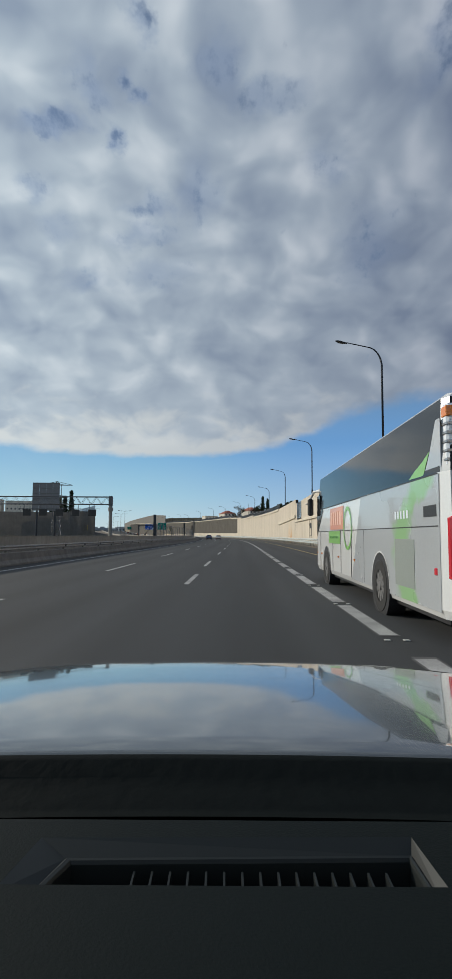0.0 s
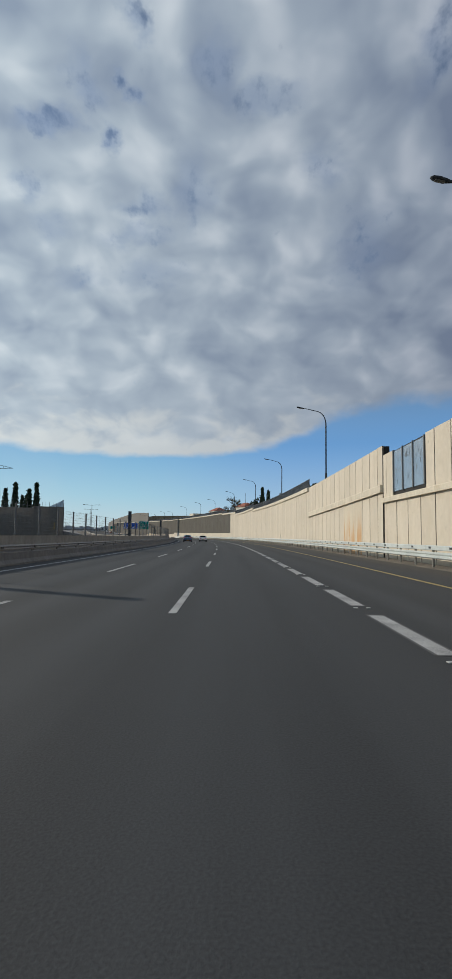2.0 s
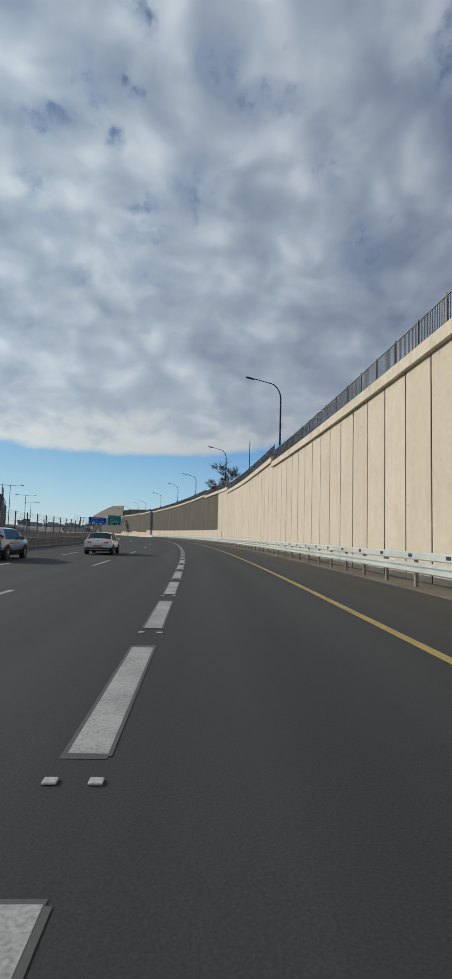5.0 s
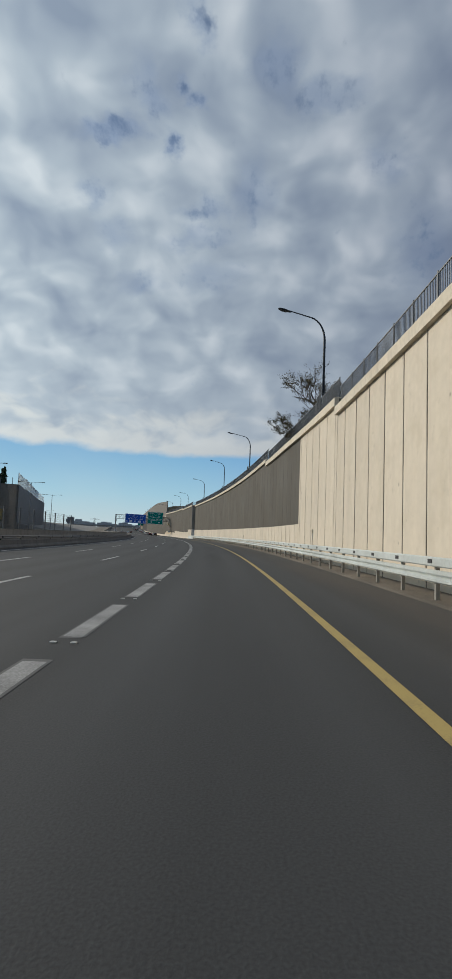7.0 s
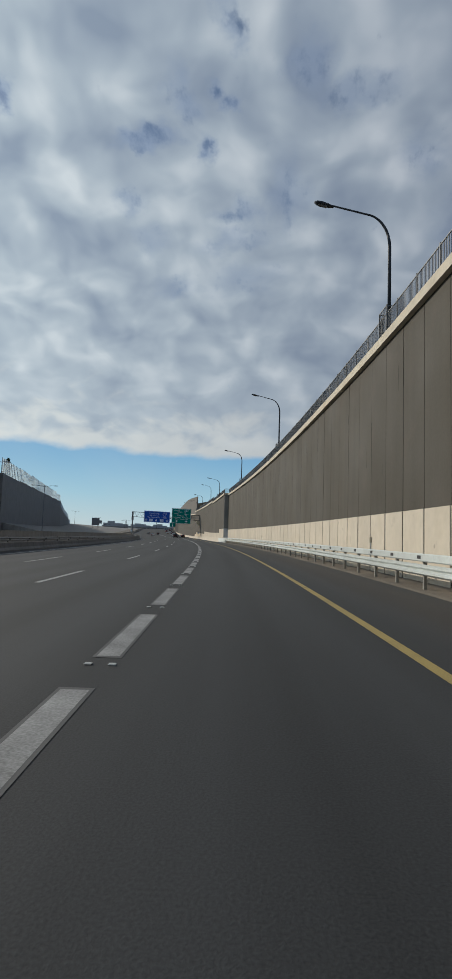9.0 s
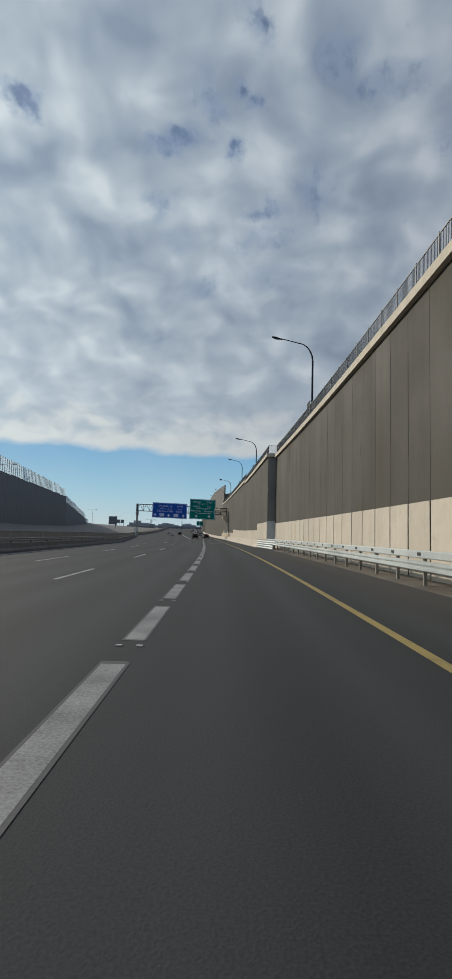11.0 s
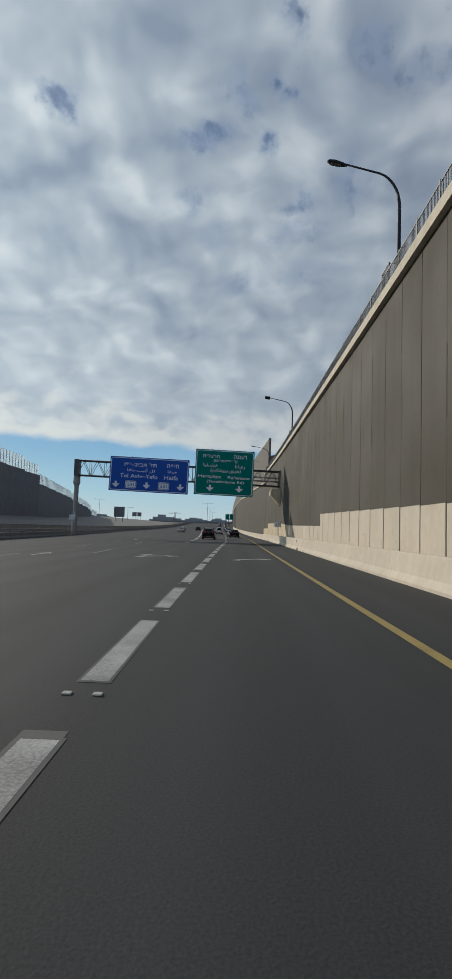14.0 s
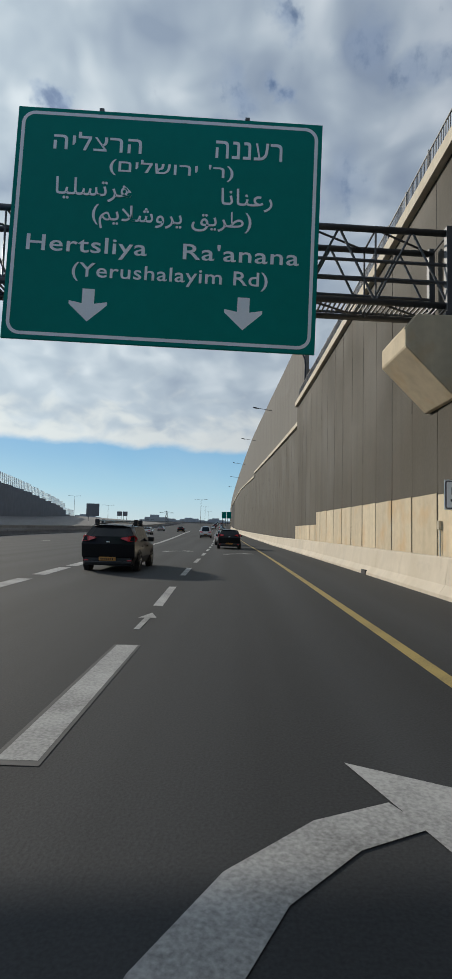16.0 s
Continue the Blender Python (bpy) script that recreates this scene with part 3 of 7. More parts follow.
def arrow_mesh(m, split):
    """A turning arrow: a bent tapering tail and a swept head; with split, a second head straight on."""
    bm = bmesh.new()
    z = 0.007
    line = [(-0.86, 0.0, 0.36), (-0.72, 0.55, 0.34), (-0.45, 1.05, 0.32), (-0.05, 1.45, 0.30), (0.35, 1.65, 0.28)]
    pairs = []
    for i, (px, py, wd) in enumerate(line):
        a, b = line[max(i - 1, 0)], line[min(i + 1, len(line) - 1)]
        t = Vector((b[0] - a[0], b[1] - a[1])).normalized()
        pairs.append([bm.verts.new(m @ Vector((px - t.y * wd / 2, py + t.x * wd / 2, z))), bm.verts.new(m @ Vector((px + t.y * wd / 2, py - t.x * wd / 2, z)))])
    for a, b in zip(pairs, pairs[1:]):
        bm.faces.new((a[0], a[1], b[1], b[0]))
    heads = [[(0.15, 2.25), (0.52, 1.10), (1.05, 1.78)]]
    if split:
        heads.append([(-1.15, 2.0), (-0.35, 2.0), (-0.7, 2.9)])
        heads.append([(-0.92, 0.3), (-0.6, 0.3), (-0.68, 2.1)])
    for h in heads:
        bm.faces.new([bm.verts.new(m @ Vector((px, py, z + 0.002))) for px, py in h])
    for f in bm.faces:
        f.normal_update()
        if f.normal.z < 0:
            f.normal_flip()
    return bm


for s, d, split in ((374.4, -1.85, False), (409.4, -1.5, False), (374.4, -5.4, True), (409.6, -6.2, True), (444.6, -1.6, False), (445.5, -5.6, False), (476, -1.6, False), (478, -5.5, False), (520, -1.8, True)):
    tagged(mesh_ob("road_arrow", arrow_mesh(stand(s, d), split), PAINT), "worn white turning arrow painted on the asphalt lane", "road arrow", "lane arrows", "structure")

for s, d in ((373.1, -9.7), (409.5, -11.65), (445.5, -13.7), (497, -20.2)):
    bm = bmesh.new()
    for q in ([(-0.09, -1.3), (0.09, -1.3), (0.09, 0.4), (-0.09, 0.4)], [(-0.32, 0.35), (0.32, 0.35), (0.0, 1.4)]):
        bm.faces.new([bm.verts.new(stand(s, d, 0.006) @ Vector((x, y, 0))) for x, y in q])
    tagged(mesh_ob("road_arrow", bm, PAINT), "narrow straight white arrow painted on the asphalt lane", "road arrow", "lane arrows", "structure")
bm = bmesh.new()
for q in ([(-0.045, -0.8), (0.045, -0.8), (0.045, 0.25), (-0.045, 0.25)], [(-0.15, 0.2), (0.15, 0.2), (0.0, 0.75)]):
    bm.faces.new([bm.verts.new(stand(451.9, -3.5, 0.006) @ Vector((x, y, 0))) for x, y in q])
tagged(mesh_ob("road_arrow", bm, PAINT), "small white arrow mark between two lane dashes", "road arrow", "lane arrows", "structure")

# ---- the retaining wall on the right ----
PITCH = 2.2   # panel width
top_a = lin((-200, 7.6), (30, 7.6), (59, 7.35))
ledge_a = lin((-200, 4.25), (30, 4.25), (59, 4.25))
top_b = lin((59, 8.1), (92, 7.95))
ledge_b = lin((59, 5.25), (92, 4.6))
top_c = lin((92, 8.0), (140, 8.35), (164, 8.55))
top_d = lin((164, 9.1), (185, 8.85), (201, 8.9))
top_e = lin((201, 9.45), (219, 9.95), (233, 10.15))
top_f = lin((233, 10.5), (285, 10.9), (353, 11.25))
top_g = lin((353, 11.4), (386.8, 11.3), (387.0, 11.72), (412, 11.85), (438, 12.25), (491, 13.1))
crest_h = lin((491, 11.75), (555, 13.9), (555.2, 13.1), (623, 15.6), (800, 17.5))


def top_h(s):
    return crest_h(s) - rise(s)




def panel_mesh(name, mat, chamfer=0.02):
    """A precast panel, one metre high, with chamfered edges; face towards -x."""
    bm = bmesh.new()
    w = PITCH / 2 - 0.042
    prof = [(0.10, -w), (0.10, w), (chamfer, w), (0.0, w - chamfer), (0.0, -w + chamfer), (chamfer, -w)]
    lo = [bm.verts.new((x, y, 0)) for x, y in prof]
    hi = [bm.verts.new((x, y, 1)) for x, y in prof]
    for k in range(6):
        bm.faces.new((lo[k], lo[(k + 1) % 6], hi[(k + 1) % 6], hi[k])).material_index = 1 if k in (1, 5) else 0
    bm.faces.new(lo[::-1])
    bm.faces.new(hi)
    bmesh.ops.recalc_face_normals(bm, faces=bm.faces)
    me = bpy.data.meshes.new(name)
    bm.to_mesh(me)
    bm.free()
    me.materials.append(mat)
    me.materials.append(JOINT)   # sealed sides
    return me


PANELS = {k: panel_mesh("panel", v, 0.006 if k == "dark" else 0.02) for k, v in (("cream", CREAM), ("dark", DARK_CLAD), ("warm", CREAM_WARM), ("rust", CREAM_RUST))}


def panel(parent, kind, s, d, z0, z1, wide=PITCH):
    ob = new("panel", PANELS[kind])
    ob.matrix_basis = stand(s, d, z0) @ Matrix.Diagonal((1, wide / PITCH, z1 - z0, 1))
    ob.parent = parent
    return ob


def panels(parent, s0, s1, d, z0, z1, kind):
    first = 1.3 if d > 4.2 else 353.3 % PITCH
    k = math.ceil((s0 - first) / PITCH)
    cuts = [s0]
    while first + k * PITCH < s1 - 0.25:
        if first + k * PITCH > s0 + 0.25:
            cuts.append(first + k * PITCH)
        k += 1
    cuts.append(s1)
    # some joints of the cladding are closed tight, others stand open
    rng = random.Random(int(s0 * 7 + d * 100))
    shut = [rng.choice((0.0405, 0.0405, 0.039, 0.036, 0.022)) if kind == "dark" else rng.uniform(-0.010, 0.010) for _ in cuts]
    for k, (a_s, b_s) in enumerate(zip(cuts, cuts[1:])):
        s = (a_s + b_s) / 2
        a = z0(s) if callable(z0) else z0
        b = z1(s) if callable(z1) else z1
        panel(parent, kind, s + (shut[k + 1] - shut[k]) / 2, d, a, b, b_s - a_s + shut[k] + shut[k + 1])


SEALANT = material("black_joint_sealant", (0.018, 0.016, 0.014), 0.9, space="World")


def sealant_runs(parent, s0, s1, d, z0, z1, seed):
    """Dark runs of sealant and dirt along parts of the cladding's joints."""
    rng = random.Random(seed)
    bm = bmesh.new()
    k = math.ceil((s0 - 353.3 % PITCH) / PITCH)
    while 353.3 % PITCH + k * PITCH < s1:
        s = 353.3 % PITCH + k * PITCH if d < 4.2 else 1.3 + k * PITCH
        k += 1
        if rng.random() < 0.25 or not s0 < s < s1:
            continue
        lo, hi = z0(s) if callable(z0) else z0, z1(s)
        a = rng.uniform(0, 0.7)
        b = min(1.0, a + rng.uniform(0.15, 0.6))
        w = rng.uniform(0.012, 0.036)
        box(bm, -0.004, 0.02, -w, w, lo + (hi - lo) * a, lo + (hi - lo) * b, turn=stand(s, d))
        if rng.random() < 0.6:
            q = rng.uniform(-0.8, 0.8)
            a = rng.uniform(0.2, 0.75)
            box(bm, -0.003, 0.02, q - 0.010, q + 0.010, lo + (hi - lo) * a, lo + (hi - lo) * (a + rng.uniform(0.06, 0.22)), turn=stand(s, d))
    ob = part("joint_sealant", bm, SEALANT, parent)
    tagged(ob, kind="stuff")


def wall_body(name, s0, s1, d, top, label, thick=0.5):
    bm = bmesh.new()
    sweep(bm, s0, s1, lambda s: [(d + 0.07, -0.1), (d + thick, -0.1), (d + thick, top(s) - 0.05), (d + 0.07, top(s) - 0.05)])
    bmesh.ops.recalc_face_normals(bm, faces=bm.faces)
    return tagged(mesh_ob(name, bm, JOINT), label, "retaining wall", kind="structure")


def coping(parent, s0, s1, d, top, high=0.5, out=0.2, name="coping"):
    swept(name, s0, s1, lambda s: [(d - out, top(s) - high), (d + 0.55, top(s) - high), (d + 0.55, top(s)), (d - out + 0.03, top(s)), (d - out, top(s) - 0.03)], COPING, parent=parent)


D1, D2, D3 = 4.65, 3.7, 4.2
wall_a = wall_body("wall_right_1", -200, 57.0, D1, top_a, "cream precast panel retaining wall with a ledge")
wall_b = wall_body("wall_right_2", 59.3, 92, D1, top_b, "cream precast panel wall with a rust stain")
wall_c = wall_body("wall_right_3", 92, 164, D1, top_c, "cream precast panel retaining wall under a coping")
wall_d = wall_body("wall_right_4", 164, 201, D1, top_d, "cream precast panel retaining wall under a coping")
wall_e = wall_body("wall_right_5", 201, 233, D1, top_e, "retaining wall turning from cream to brown cladding")
wall_f = wall_body("wall_right_6", 233, 353, D1, top_f, "tall brown clad retaining wall over cream panels")
wall_g = wall_body("wall_right_7", 353, 491, D2, top_g, "tall brown clad retaining wall over cream panels", 1.6)
wall_h = wall_body("wall_right_8", 491, 800, D3, top_h, "brown clad retaining wall with a pale coping")

# first stretch: lower panels, ledge, upper panels, a glazed gap and a service niche
panels(wall_a, -60, 38.8, D1, -0.05, lambda s: ledge_a(s) - 0.34, "cream")
panels(wall_a, 41.2, 59, D1, -0.05, lambda s: ledge_a(s) - 0.34, "cream")
panel(wall_a, "cream", 40.0, D1, 3.35, 3.92)
panel(wall_a, "cream", 40.0, D1, -0.05, 1.4)
panels(wall_a, -60, 51, D1, ledge_a, top_a, "cream")
panels(wall_a, 57, 59.2, D1, ledge_a, top_a, "cream")
swept("ledge", -120, 59.1, lambda s: [(D1 - 0.22, ledge_a(s) - 0.34), (D1 + 0.12, ledge_a(s) - 0.34), (D1 + 0.12, ledge_a(s)), (D1 - 0.19, ledge_a(s)), (D1 - 0.22, ledge_a(s) - 0.03)], COPING, parent=wall_a)
panels(wall_b, 59.4, 92, D1, -0.05, lambda s: ledge_b(s) - 0.5, "cream")
panels(wall_b, 59.4, 92, D1, ledge_b, top_b, "cream")
swept("ledge", 59.3, 92, lambda s: [(D1 - 0.22, ledge_b(s) - 0.55), (D1 + 0.12, ledge_b(s) - 0.55), (D1 + 0.12, ledge_b(s)), (D1 - 0.19, ledge_b(s)), (D1 - 0.22, ledge_b(s) - 0.03)], COPING, parent=wall_b)
for w, s0, s1, top in ((wall_c, 92, 164, top_c), (wall_d, 164, 201, top_d)):
    panels(w, s0, s1, D1, -0.05, lambda s: top(s) - 0.5, "cream")
    coping(w, s0, s1, D1, top)
panels(wall_e, 201, 213, D1, -0.05, lambda s: top_e(s) - 0.5, "cream")
panels(wall_e, 213, 233, D1, -0.05, 2.55, "cream")
panels(wall_e, 213, 233, D1 + 0.02, 2.56, lambda s: top_e(s) - 0.5, "dark")
coping(wall_e, 201, 233, D1, top_e)
low_f = lin((233, 2.58), (353, 2.95))
panels(wall_f, 233, 353, D1, -0.05, low_f, "cream")
panels(wall_f, 233, 353, D1 + 0.02, lambda s: low_f(s) + 0.01, lambda s: top_f(s) - 0.4, "dark")
coping(wall_f, 233, 352.4, D1, top_f, 0.42)
low_g = lin((353, 3.1), (364.4, 3.1), (364.6, 2.2), (386, 2.3), (399, 2.42), (422.6, 2.82), (422.8, 1.95), (445, 2.2), (459, 2.65), (480.2, 2.85), (480.4, 2.0), (491, 2.0))
for s0, s1, kind in ((353, 364.5, "cream"), (364.5, 422.7, "cream"), (422.7, 445, "cream"), (445, 480.3, "warm"), (480.3, 491, "warm")):
    panels(wall_g, s0, s1, D2, -0.05, low_g, kind)
    panels(wall_g, s0, s1, D2 + 0.02, lambda s: low_g(s) + 0.01, lambda s: top_g(s) - 0.45, "dark")
coping(wall_g, 353, 386.8, D2, top_g, 0.45)
coping(wall_g, 387.0, 491, D2, top_g, 0.45)
coping(wall_h, 491, 554.9, D3, top_h, 0.4)
coping(wall_h, 555.3, 800, D3, top_h, 0.4)
panels(wall_h, 491, 700, D3, -0.05, lambda s: top_h(s) - 0.4, "dark")
sealant_runs(wall_e, 213, 233, D1 + 0.02, 2.6, lambda s: top_e(s) - 0.5, 3)
sealant_runs(wall_f, 233, 353, D1 + 0.02, lambda s: low_f(s) + 0.05, lambda s: top_f(s) - 0.45, 4)
sealant_runs(wall_g, 353, 491, D2 + 0.02, lambda s: low_g(s) + 0.05, lambda s: top_g(s) - 0.5, 5)
sealant_runs(wall_h, 491, 640, D3, 0.1, lambda s: top_h(s) - 0.45, 6)
sealant_runs(wall_h, 491, 600, D3, 0.1, lambda s: top_h(s) - 0.45, 7)
# return face where the wall steps towards the road
# concrete paled towards blue: sky light on the shaded return face, put into colour
SKYLIT_CON = material("whitewashed_concrete", (0.60, 0.61, 0.62), 0.85, vary=0.08, grain=4, stain=(0.34, 0.34, 0.36), streak=0.12, space="World")
for z0, z1, mat in ((-0.05, 3.2, SKYLIT_CON), (3.21, 11.0, GREY_CON)):
    bm = bmesh.new()
    box(bm, D2 + 0.01, D1 + 0.3, -0.08, 0.06, z0, z1, turn=stand(352.9, 0))
    part("return_panel", bm, mat, wall_g)
bm = bmesh.new()
box(bm, D2 - 0.2, D1 + 0.75, -0.3, 0.5, 10.97, 11.41, 0.02, turn=stand(352.9, 0))
part("coping", bm, COPING, wall_g)
# upper noise wall past the end of the clad wall
bm = bmesh.new()
crest = lin((490, 20.2), (525, 21.8), (565, 23.2), (600, 23.4), (700, 23.0), (800, 22.3), (900, 20))
sweep(bm, 491.3, 900, lambda s: [(4.35, 10 - rise(s)), (4.75, 10 - rise(s)), (4.75, crest(s) - rise(s)), (4.35, crest(s) - rise(s))])
bmesh.ops.recalc_face_normals(bm, faces=bm.faces)
tagged(mesh_ob("wall_upper", bm, material("brown_grey_concrete", (0.165, 0.155, 0.14), 0.9, vary=0.1, grain=5, streak=0.2, space="World")), "high plain grey concrete noise wall above the retaining wall", "noise wall", kind="structure")

# ---- details of the first wall stretch ----
GLASS_BLUE = glass("blue_safety_glass", (0.42, 0.55, 0.70), 0.45)
glazing = thing("glazed_screen", stand(54.0, D1, 4.5), "blue scratched glass screen between dark posts", "glass screen", kind="structure")
for y in (-2.85, -0.95, 0.95, 2.85):
    bm = bmesh.new()
    box(bm, -0.06, 0.10, y - 0.07, y + 0.07, 0, 2.85, 0.01)
    part("post", bm, FENCE, glazing)
for y in (-1.9, 0, 1.9):
    bm = bmesh.new()
    box(bm, 0.01, 0.035, y - 0.88, y + 0.88, 0.05, 2.75)
    part("pane", bm, GLASS_BLUE, glazing)
    bm = bmesh.new()
    for k in range(5):
        a = random.uniform(-0.6, 0.6)
        h = random.uniform(0.5, 2.2)
        box(bm, -0.006, 0.0, y + a - 0.03, y + a + 0.03, h, h + random.uniform(0.1, 0.5))
    part("scrawl", bm, FENCE, glazing, "dark paint marks that cannot be read")
bm = bmesh.new()
box(bm, D1 - 0.02, D1 + 0.5, -1.05, 1.05, 4.0, 4.55, turn=stand(58.0, 0))
part("parapet", bm, COPING, wall_a)
niche = thing("service_niche", stand(40.0, D1, 0), "open dark service niche with a white cabinet inside", "niche", kind="structure")
# black sheet behind the panels stands in for the shade inside the niche
bm = bmesh.new()
box(bm, 0.05, 0.12, -1.05, 1.05, 1.42, 3.33)
part("recess", bm, BLACK, niche)
bm = bmesh.new()
box(bm, -0.03, 0.06, -0.55, 0.55, 1.5, 2.6, 0.01)
part("cabinet", bm, PALE_CON, niche, "white metal cabinet")
for s, z in ((38.9, 5.68),):
    cam_ob = thing("wall_camera", stand(s, D1 - 0.1, z), "small grey camera on a wall bracket", "camera")
    bm = bmesh.new()
    tube(bm, [(0.1, 0, -0.2), (0.1, 0, 0.35)], 0.04)
    tube(bm, [(0.1, 0, 0.3), (-0.5, 0, 0.35)], 0.03)
    part("bracket", bm, GALV, cam_ob)
    bm = bmesh.new()
    box(bm, -0.75, -0.4, -0.09, 0.09, 0.28, 0.46, 0.02)
    part("housing", bm, GALV, cam_ob)
for s, d, z in ((207.3, D1, 1.8), (254.1, D1, 1.35), (458.6, D2, 1.6), (300, D1, 1.4), (120, D1, 1.6)):
    jb = thing("junction_box", stand(s, d - 0.14, z), "small white junction box fixed to the wall", "junction box", "boxes along the wall")
    bm = bmesh.new()
    box(bm, 0.04, 0.14, -0.06, 0.06, 0, 0.26, 0.015)
    part("cover", bm, PALE_CON, jb)
    bm = bmesh.new()
    tube(bm, [(0.1, 0, 0.0), (0.1, 0, -0.9)], 0.025)
    part("conduit", bm, GALV, jb)
for s in (66.5, 68.7, 70.9):
    panel(wall_b, "rust", s, D1 - 0.004, 0.0, ledge_b(s) - 0.56)
panel(wall_f, "rust", 338.0, D1 - 0.004, 0.0, 2.5).scale = (1, 0.25, 2.6)
panel(wall_g, "rust", 356.0, D2 - 0.004, 0.0, 1.0).scale = (1, 0.6, 1.2)

# ---- steel crash barrier along the right shoulder ----
swept("shoulder_verge", -200, 353, [(3.1, -0.02), (3.3, 0.03), (4.7, 0.05), (4.7, -0.1), (3.1, -0.1)], GRAVEL, label="dusty gravel strip at the foot of the wall", category="verge")
swept("verge_strip", 353, 800, [(2.9, -0.02), (4.9, 0.02), (4.9, -0.1), (2.9, -0.1)], GRAVEL, label="dusty gravel strip behind the concrete barrier", category="verge")

rail = thing("crash_barrier", label="galvanised steel double rail crash barrier on posts", category="crash barrier", kind="structure")
WBEAM = [(3.52, 0.46), (3.46, 0.50), (3.46, 0.56), (3.54, 0.62), (3.46, 0.68), (3.46, 0.74), (3.52, 0.78), (3.55, 0.78), (3.50, 0.73), (3.57, 0.62), (3.50, 0.51), (3.55, 0.46)]
TOPRAIL = [(3.47, 0.86), (3.44, 0.89), (3.44, 1.07), (3.47, 1.10), (3.50, 1.10), (3.50, 0.86)]
for i in range(20):
    a, b = -120 + i * 24, -120 + i * 24 + 23.97
    if a > 348:
        break
    b = min(b, 350)
    swept("beam", a, b, WBEAM, GALV, 6, rail)
    swept("top_rail", a, b, TOPRAIL, GALV, 6, rail)
bm = bmesh.new()
box(bm, -0.05, 0.05, -0.055, 0.055, -0.05, 1.02, 0.006)
post_me = bpy.data.meshes.new("post")
bm.to_mesh(post_me)
bm.free()
post_me.materials.append(material("dull_steel_posts", (0.24, 0.23, 0.205), 0.7, 0.2, vary=0.12, grain=8))
# black plates laid on the rail paint the shade of its slots, no holes cut
bm = bmesh.new()
box(bm, -0.012, 0.02, -0.13, 0.13, -0.05, 0.05)
slot_shade_me = bpy.data.meshes.new("slot")
bm.to_mesh(slot_shade_me)
bm.free()
slot_shade_me.materials.append(BLACK)
for i in range(150):
    s = -27.6 + i * 2.5
    if s > 350:
        break
    for nm, me, d, z in (("post", post_me, 3.62, 0), ("slot", slot_shade_me, 3.435, 0.99)):
        ob = new(nm, me)
        ob.matrix_basis = stand(s, d, z)
        ob.parent = rail

# stacked rails where the steel barrier meets the concrete one
lead = thing("barrier_transition", label="four stacked galvanised rails leading onto a concrete barrier", category="crash barrier", kind="structure")
slide = lin((343, 3.46), (350, 2.95), (354, 2.68))
for k in range(4):
    z = 0.08 + k * 0.24
    swept("rail", 344.5 if k < 2 else 342.0, 354.0, lambda s: [(slide(s), z), (slide(s) + 0.03, z + 0.04), (slide(s) + 0.05, z + 0.11), (slide(s) + 0.03, z + 0.17), (slide(s), z + 0.21), (slide(s) + 0.09, z + 0.2), (slide(s) + 0.09, z + 0.01)], GALV, 2, lead)
for s in (345, 347, 349, 351, 353):
    bm = bmesh.new()
    box(bm, 0.07, 0.17, -0.06, 0.06, -0.05, 1.0, turn=stand(s, slide(s)))
    part("post", bm, GALV, lead)
JERSEY = [(2.62, -0.02), (2.62, 0.09), (2.76, 0.30), (2.84, 0.90), (2.87, 0.93), (3.05, 0.93), (3.08, 0.90), (3.12, -0.02)]
jersey = thing("concrete_barrier", label="cream concrete safety barrier with joints", category="concrete barrier", kind="structure")
for i in range(60):
    swept("block", 354.0 + i * 6, 354.0 + i * 6 + 5.99, JERSEY, CREAM, 3, jersey)
# black blocks on the barrier's foot stand in for shaded drain openings
for s in (427.3, 463.0, 391.0):
    bm = bmesh.new()
    box(bm, -0.05, 0.25, -0.28, 0.28, 0.0, 0.16, turn=stand(s, 2.64))
    part("drain_opening", bm, BLACK, jersey, "dark drain opening at the foot")
for s, z0, z1 in ((429.5, 0.3, 0.8),):
    bm = bmesh.new()
    box(bm, -0.004, 0.02, -0.012, 0.012, z0, z1, turn=stand(s, 2.79))
    part("crack", bm, JOINT, jersey)

